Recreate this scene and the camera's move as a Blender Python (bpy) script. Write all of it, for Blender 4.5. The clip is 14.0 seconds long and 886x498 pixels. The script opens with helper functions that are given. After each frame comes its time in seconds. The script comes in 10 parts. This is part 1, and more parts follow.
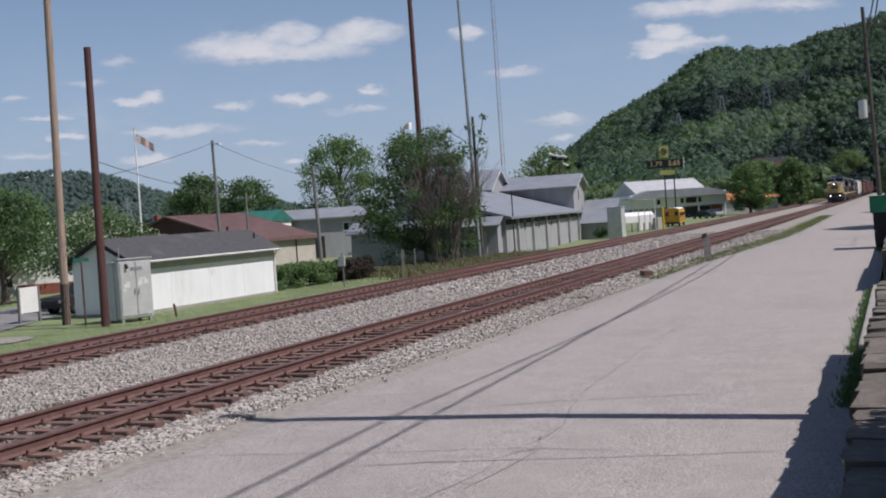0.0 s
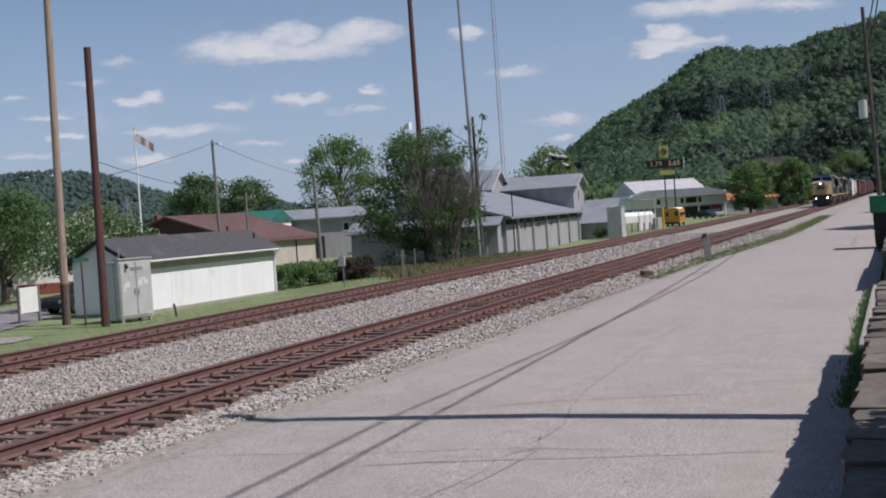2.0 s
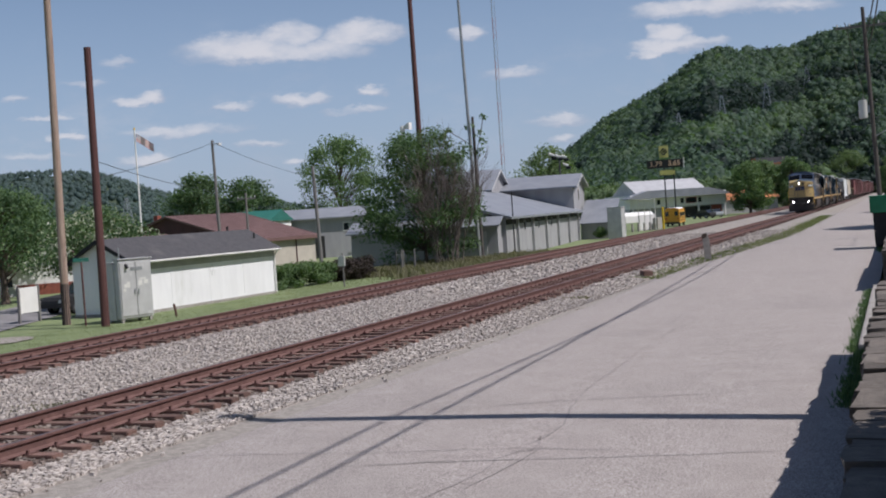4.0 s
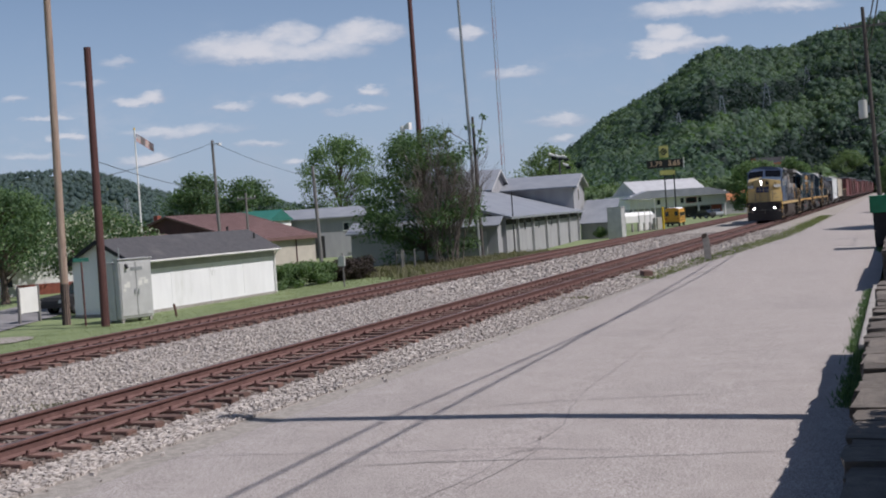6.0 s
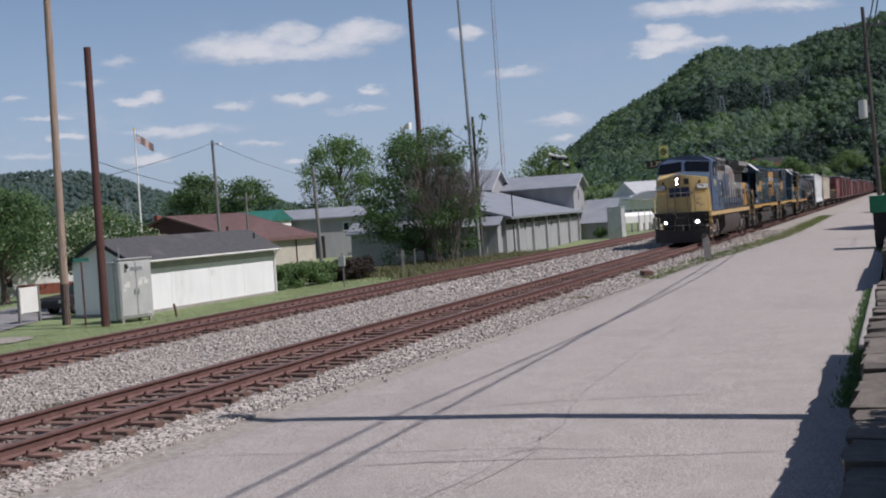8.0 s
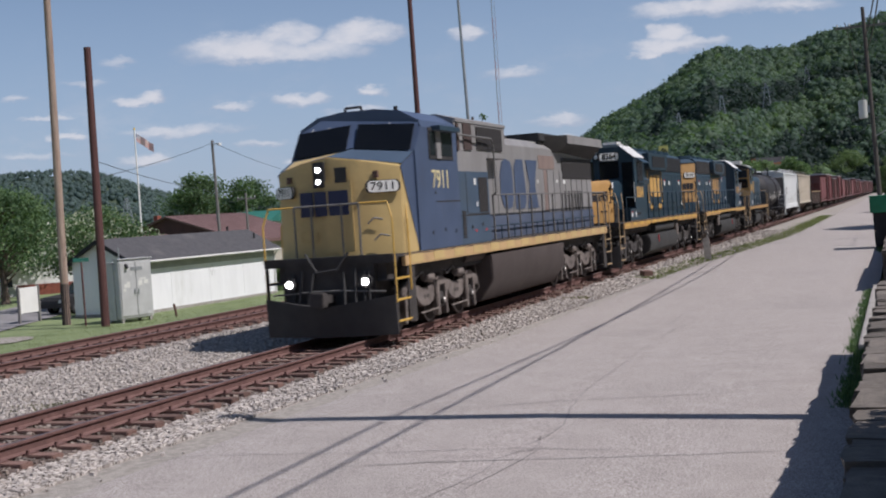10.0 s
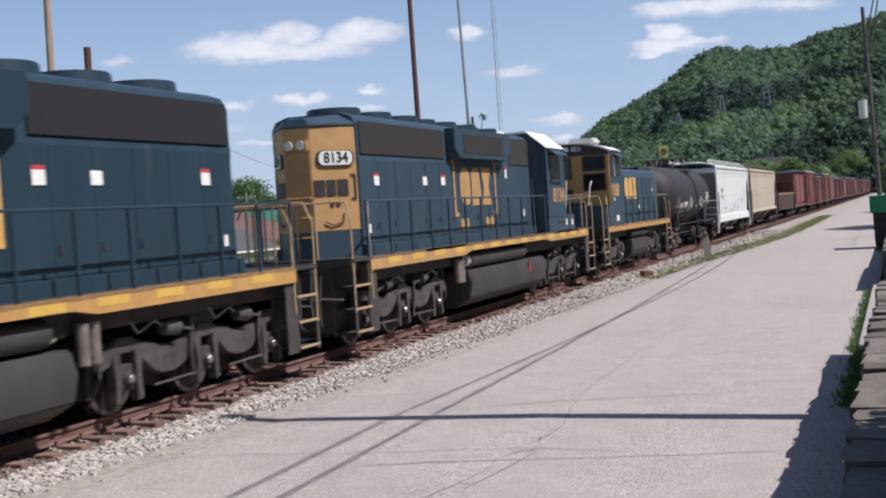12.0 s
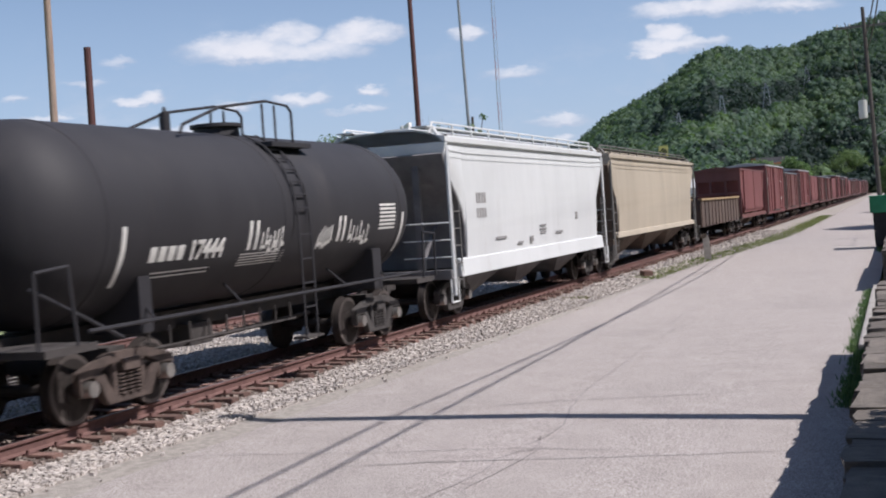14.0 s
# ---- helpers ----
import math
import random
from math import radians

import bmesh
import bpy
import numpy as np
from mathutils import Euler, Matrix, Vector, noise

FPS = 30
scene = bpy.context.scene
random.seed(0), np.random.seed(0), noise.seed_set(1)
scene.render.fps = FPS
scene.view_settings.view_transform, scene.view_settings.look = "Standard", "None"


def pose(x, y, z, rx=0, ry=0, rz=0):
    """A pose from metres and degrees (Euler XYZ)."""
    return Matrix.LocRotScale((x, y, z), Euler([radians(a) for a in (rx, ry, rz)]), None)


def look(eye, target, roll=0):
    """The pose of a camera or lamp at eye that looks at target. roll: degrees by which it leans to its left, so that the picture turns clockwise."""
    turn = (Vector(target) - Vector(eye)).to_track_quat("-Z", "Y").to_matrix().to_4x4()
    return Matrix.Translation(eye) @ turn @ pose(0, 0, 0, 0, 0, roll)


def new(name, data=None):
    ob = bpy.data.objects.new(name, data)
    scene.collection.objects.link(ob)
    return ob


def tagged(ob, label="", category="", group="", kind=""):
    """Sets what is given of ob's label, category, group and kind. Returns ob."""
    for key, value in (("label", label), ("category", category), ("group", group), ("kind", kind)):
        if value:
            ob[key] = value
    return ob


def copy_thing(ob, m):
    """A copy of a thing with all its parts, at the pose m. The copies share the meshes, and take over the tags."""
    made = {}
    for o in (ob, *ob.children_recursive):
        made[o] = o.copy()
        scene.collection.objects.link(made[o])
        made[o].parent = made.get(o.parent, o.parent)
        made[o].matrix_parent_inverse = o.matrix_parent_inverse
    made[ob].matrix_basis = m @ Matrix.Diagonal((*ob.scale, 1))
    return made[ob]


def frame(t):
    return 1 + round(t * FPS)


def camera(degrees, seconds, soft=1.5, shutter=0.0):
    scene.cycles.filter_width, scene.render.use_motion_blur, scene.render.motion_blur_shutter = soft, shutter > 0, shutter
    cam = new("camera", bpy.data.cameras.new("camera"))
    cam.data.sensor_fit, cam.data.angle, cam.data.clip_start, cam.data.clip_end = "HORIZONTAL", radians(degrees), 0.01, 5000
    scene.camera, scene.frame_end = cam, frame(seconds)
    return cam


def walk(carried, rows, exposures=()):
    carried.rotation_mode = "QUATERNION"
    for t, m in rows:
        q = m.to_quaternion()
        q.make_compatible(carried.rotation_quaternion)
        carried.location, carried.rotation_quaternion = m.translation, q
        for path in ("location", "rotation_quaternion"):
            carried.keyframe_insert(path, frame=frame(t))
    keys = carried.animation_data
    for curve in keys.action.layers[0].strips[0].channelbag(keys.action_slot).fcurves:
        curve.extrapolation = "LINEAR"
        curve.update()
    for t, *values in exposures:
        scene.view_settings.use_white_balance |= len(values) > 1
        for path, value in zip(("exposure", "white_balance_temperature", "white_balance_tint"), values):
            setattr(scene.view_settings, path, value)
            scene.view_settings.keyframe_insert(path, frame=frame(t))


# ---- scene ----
# ---------------- camera ----------------
cam = camera(40.09, 14.0, soft=2.0, shutter=0.12)
EYE = Vector((0.0, 0.0, 2.465))
VIEW = Vector((-0.35232, 0.93548, -0.02732))
STILL = look(EYE, EYE + VIEW * 100, -3.837)
walk(cam, [(0.0, STILL), (14.0, STILL)], exposures=[(0.0, 0.0, 6400, 15), (8.2, 0.0, 6400, 15), (10.3, 0.06, 6400, 15), (11.2, 0.32, 6400, 15), (12.5, 0.43, 6400, 15), (14.0, 0.37, 6400, 15)])

# ---------------- sky and sun ----------------
SUN_UP = 55.0
TO_SUN = Vector((math.cos(radians(SUN_UP)), 0.0, math.sin(radians(SUN_UP))))


class Net:
    """Small helper that wires shader nodes."""

    def __init__(self, tree):
        self.t = tree
        tree.nodes.clear()

    def n(self, kind, **values):
        node = self.t.nodes.new(kind)
        for key, value in values.items():
            setattr(node, key, value)
        return node

    def put(self, socket, value):
        if isinstance(value, bpy.types.NodeSocket):
            self.t.links.new(value, socket)
        else:
            socket.default_value = value

    def math(self, op, a, b=0.0, clamp=False):
        m = self.n("ShaderNodeMath", operation=op, use_clamp=clamp)
        self.put(m.inputs[0], a)
        self.put(m.inputs[1], b)
        return m.outputs[0]

    def mix(self, fac, a, b, blend="MIX"):
        m = self.n("ShaderNodeMix", data_type="RGBA", blend_type=blend)
        self.put(m.inputs[0], fac)
        self.put(m.inputs[6], a)
        self.put(m.inputs[7], b)
        return m.outputs[2]

    def noise(self, vec, scale, detail=4.0, rough=0.55):
        k = self.n("ShaderNodeTexNoise")
        self.put(k.inputs["Vector"], vec)
        k.inputs["Scale"].default_value = scale
        k.inputs["Detail"].default_value = detail
        k.inputs["Roughness"].default_value = rough
        return k.outputs["Fac"]

    def ramp(self, value, lo, hi):
        m = self.n("ShaderNodeMapRange", interpolation_type="SMOOTHSTEP")
        self.put(m.inputs[0], value)
        m.inputs[1].default_value, m.inputs[2].default_value = lo, hi
        return m.outputs[0]


def rgb(c):
    return (c[0], c[1], c[2], 1.0)


def make_world():
    """Blue sky with fair-weather cumulus over the valley."""
    world = bpy.data.worlds.new("sky")
    scene.world = world
    world.use_nodes = True
    k = Net(world.node_tree)
    sky = k.n("ShaderNodeTexSky", sky_type="NISHITA", sun_disc=False, sun_elevation=radians(SUN_UP),
              sun_rotation=radians(90), altitude=200, air_density=1.0, dust_density=0.8, ozone_density=3.0)
    co = k.n("ShaderNodeTexCoord").outputs["Generated"]

    def dot(v):
        d = k.n("ShaderNodeVectorMath", operation="DOT_PRODUCT")
        k.put(d.inputs[0], co)
        d.inputs[1].default_value = v
        return d.outputs["Value"]
    ahead = Vector((VIEW.x, VIEW.y, 0)).normalized()
    side = Vector((ahead.y, -ahead.x, 0))
    deep = k.math("MAXIMUM", dot(ahead), 0.05)
    u, v = k.math("DIVIDE", dot(side), deep), k.math("DIVIDE", dot((0, 0, 1)), deep)
    flat = k.n("ShaderNodeCombineXYZ")
    k.put(flat.inputs[0], u)
    k.put(flat.inputs[1], k.math("MULTIPLY", v, 2.0))
    wisps = k.noise(flat.outputs[0], 30.0, 9.0, 0.62)
    lumps = k.noise(flat.outputs[0], 9.0, 5.0, 0.5)
    grain = k.math("ADD", k.math("MULTIPLY", wisps, 0.62), k.math("MULTIPLY", lumps, 0.38))
    swell = k.math("MULTIPLY", k.math("SUBTRACT", k.noise(flat.outputs[0], 26.0, 6.0, 0.6), 0.5), 0.03)
    heave = k.math("MULTIPLY", k.math("SUBTRACT", k.noise(flat.outputs[0], 41.0, 6.0, 0.62), 0.5), 0.017)
    u, v_cloud = k.math("ADD", u, swell), k.math("ADD", v, heave)
    total = crest = None
    # east-west place, height, half width, half height, strength: tangents seen from the ground
    for cu, cv, wu, wv, amp in CLOUDS:
        du = k.math("DIVIDE", k.math("SUBTRACT", u, cu), wu)
        du2 = k.math("MULTIPLY", du, du)
        dv = k.math("DIVIDE", k.math("SUBTRACT", v_cloud, cv), wv)
        tops = []
        for up in (0.0, 0.55):
            e = k.math("SUBTRACT", dv, up) if up else k.math("ADD", dv, k.math("MULTIPLY", k.math("MINIMUM", dv, 0.0), 0.5))
            r2 = k.math("ADD", du2, k.math("MULTIPLY", e, e))
            tops.append(k.math("MULTIPLY", k.math("MAXIMUM", k.math("SUBTRACT", 1.0, r2), 0.0), amp))
        total = tops[0] if total is None else k.math("MAXIMUM", total, tops[0])
        crest = tops[1] if crest is None else k.math("MAXIMUM", crest, tops[1])
    body = k.math("ADD", total, k.math("MULTIPLY", k.math("SUBTRACT", grain, 0.5), 2.7))
    gate = k.ramp(total, 0.0, 0.6)
    mask = k.math("MULTIPLY", k.ramp(body, -0.15, 1.25), gate)
    # thin streaks of cloud low over the valley
    thin = k.math("MULTIPLY", k.ramp(grain, 0.46, 0.74), k.math("MULTIPLY", k.ramp(v, 0.2, 0.06), 0.4))
    mask = k.math("MAXIMUM", mask, thin)
    # sunlit crests over bluish grey bases
    lit = k.ramp(k.math("ADD", crest, k.math("MULTIPLY", k.math("SUBTRACT", lumps, 0.5), 2.0)), 0.0, 0.75)
    white = k.mix(lit, rgb((5.3, 5.9, 7.0)), rgb((8.5, 8.6, 8.9)))
    # pale summer haze towards the horizon
    hazy = k.mix(k.math("MULTIPLY", k.ramp(v, 0.34, -0.02), 0.62), sky.outputs[0], rgb((4.3, 5.7, 8.2)))
    out = k.mix(k.math("MULTIPLY", mask, 0.86), hazy, white)
    bg = k.n("ShaderNodeBackground")
    k.put(bg.inputs[0], out)
    bg.inputs[1].default_value = 0.08
    k.t.links.new(bg.outputs[0], k.n("ShaderNodeOutputWorld").inputs[0])


CLOUDS = [(-0.153, 0.145, 0.07, 0.0195, 1.0), (-0.115, 0.155, 0.035, 0.0158, 1.0), (-0.055, 0.152, 0.044, 0.0168, 1.05), (-0.093, 0.14, 0.056, 0.014, 0.85),
          (-0.254, 0.143, 0.021, 0.0065, 0.72), (-0.232, 0.112, 0.019, 0.0084, 1.0), (-0.249, 0.109, 0.021, 0.0056, 0.92), (-0.164, 0.1, 0.023, 0.006, 0.85),
          (-0.109, 0.102, 0.031, 0.0088, 0.95), (-0.05, 0.105, 0.017, 0.0074, 1.15), (-0.059, 0.091, 0.028, 0.0056, 0.82), (-0.34, 0.118, 0.019, 0.0056, 0.72),
          (-0.319, 0.101, 0.031, 0.0042, 0.72), (-0.301, 0.084, 0.017, 0.0051, 0.92), (-0.204, 0.083, 0.07, 0.0079, 0.72), (-0.243, 0.06, 0.03, 0.0084, 1.0),
          (-0.14, 0.068, 0.031, 0.0056, 0.9), (-0.117, 0.052, 0.014, 0.0042, 0.82), (-0.078, 0.09, 0.023, 0.0042, 0.62), (0.032, 0.147, 0.017, 0.0093, 0.9),
          (0.066, 0.112, 0.035, 0.0079, 0.8), (0.102, 0.071, 0.037, 0.0074, 0.82), (0.103, 0.056, 0.016, 0.0051, 0.9), (0.201, 0.126, 0.047, 0.0112, 1.15),
          (0.197, 0.136, 0.027, 0.0112, 1.2), (0.18, 0.121, 0.026, 0.0042, 0.92), (0.234, 0.128, 0.013, 0.0074, 0.8), (0.242, 0.155, 0.1, 0.013, 0.85),
          (0.196, 0.155, 0.042, 0.0112, 0.8), (0.298, 0.152, 0.056, 0.0093, 0.92), (-0.33, 0.07, 0.042, 0.0056, 0.67), (-0.284, 0.127, 0.028, 0.0047, 0.57)]
make_world()
sun = new("sun", bpy.data.lights.new("sun", "SUN"))
sun.data.energy, sun.data.angle, sun.data.color = 4.3, radians(0.53), (1.0, 0.965, 0.92)
sun.matrix_world = look(TO_SUN * 200, (0, 0, 0))


# ---------------- materials ----------------
def surface(name, c1, c2=None, scale=3.0, rough=0.8, metal=0.0, bump=0.15, bscale=40.0, stain=None, sscale=0.5,
            sfrom=0.55, sto=0.75, samt=0.6, rand=0.0, stretch=(1, 1, 1), spec=0.4, emit=0.0, island=0.0):
    m = bpy.data.materials.new(name)
    m.use_nodes = True
    k = Net(m.node_tree)
    co = k.n("ShaderNodeTexCoord").outputs["Object"]
    mp = k.n("ShaderNodeMapping")
    k.put(mp.inputs[0], co)
    mp.inputs["Scale"].default_value = stretch
    co2 = mp.outputs[0]
    c2 = c2 or tuple(x * 0.72 for x in c1)
    col = k.mix(k.ramp(k.noise(co2, scale, 6.0, 0.6), 0.3, 0.7), rgb(c1), rgb(c2))
    fine = k.noise(co, bscale, 4.0, 0.65)
    col = k.mix(0.35, col, k.mix(fine, rgb((0.25, 0.25, 0.25)), rgb((0.8, 0.8, 0.8))), "SOFT_LIGHT")
    if stain:
        col = k.mix(k.math("MULTIPLY", k.ramp(k.noise(co2, sscale, 7.0, 0.62), sfrom, sto), samt), col, rgb(stain))
    if rand:
        r = k.n("ShaderNodeObjectInfo").outputs["Random"]
        f = k.math("ADD", 1 - rand, k.math("MULTIPLY", r, 2 * rand))
        g = k.n("ShaderNodeCombineColor")
        for i in range(3):
            k.put(g.inputs[i], f)
        col = k.mix(1.0, col, g.outputs[0], "MULTIPLY")
    if island:
        r = k.n("ShaderNodeNewGeometry").outputs["Random Per Island"]
        f = k.math("ADD", 1 - island, k.math("MULTIPLY", r, 2 * island))
        g = k.n("ShaderNodeCombineColor")
        for i in range(3):
            k.put(g.inputs[i], f)
        col = k.mix(1.0, col, g.outputs[0], "MULTIPLY")
    bs = k.n("ShaderNodeBsdfPrincipled")
    k.put(bs.inputs["Base Color"], col)
    k.put(bs.inputs["Roughness"], k.math("ADD", rough - 0.08, k.math("MULTIPLY", fine, 0.16), True))
    bs.inputs["Metallic"].default_value = metal
    bs.inputs["Specular IOR Level"].default_value = spec
    if emit:
        k.put(bs.inputs["Emission Color"], col)
        bs.inputs["Emission Strength"].default_value = emit
    if bump:
        b = k.n("ShaderNodeBump")
        b.inputs["Strength"].default_value = bump
        b.inputs["Distance"].default_value = 0.03
        k.put(b.inputs["Height"], fine)
        k.put(bs.inputs["Normal"], b.outputs[0])
    k.t.links.new(bs.outputs[0], k.n("ShaderNodeOutputMaterial").inputs[0])
    return m


def foliage(name, dark, light, scale=0.6, blossom=None, fleck=0.5, relief=0.0, thin=0.4):
    """Leaves: each leaf its own shade, light shining through."""
    m = bpy.data.materials.new(name)
    m.use_nodes = True
    k = Net(m.node_tree)
    co = k.n("ShaderNodeTexCoord").outputs["Object"]
    r = k.n("ShaderNodeNewGeometry").outputs["Random Per Island"]
    f = k.math("ADD", k.math("MULTIPLY", r, fleck), k.math("MULTIPLY", k.noise(co, scale, 3.0), 1 - fleck))
    col = k.mix(k.ramp(f, 0.25, 0.75), rgb(dark), rgb(light))
    if blossom:
        col = k.mix(k.math("GREATER_THAN", k.math("ADD", k.math("MULTIPLY", r, 0.55), k.math("MULTIPLY", k.noise(co, 0.9, 4.0), 0.6)), 0.74), col, rgb(blossom))
    d, t = k.n("ShaderNodeBsdfPrincipled"), k.n("ShaderNodeBsdfTranslucent")
    k.put(d.inputs["Base Color"], col)
    d.inputs["Roughness"].default_value = 0.6
    if relief:
        b = k.n("ShaderNodeBump")
        b.inputs["Strength"].default_value, b.inputs["Distance"].default_value = 0.9, relief * 0.6
        k.put(b.inputs["Height"], k.noise(co, 1.0 / relief, 4.0, 0.65))
        k.put(d.inputs["Normal"], b.outputs[0])
    d.inputs["Specular IOR Level"].default_value = 0.25
    k.put(t.inputs[0], k.mix(1.0, col, rgb((1.0, 1.15, 0.5)), "MULTIPLY"))
    mixer = k.n("ShaderNodeMixShader")
    mixer.inputs[0].default_value = thin
    k.t.links.new(d.outputs[0], mixer.inputs[1])
    k.t.links.new(t.outputs[0], mixer.inputs[2])
    k.t.links.new(mixer.outputs[0], k.n("ShaderNodeOutputMaterial").inputs[0])
    return m


def glass(name, tint=(0.02, 0.025, 0.03)):
    return surface(name, tint, tint, rough=0.14, bump=0.0, spec=0.7)


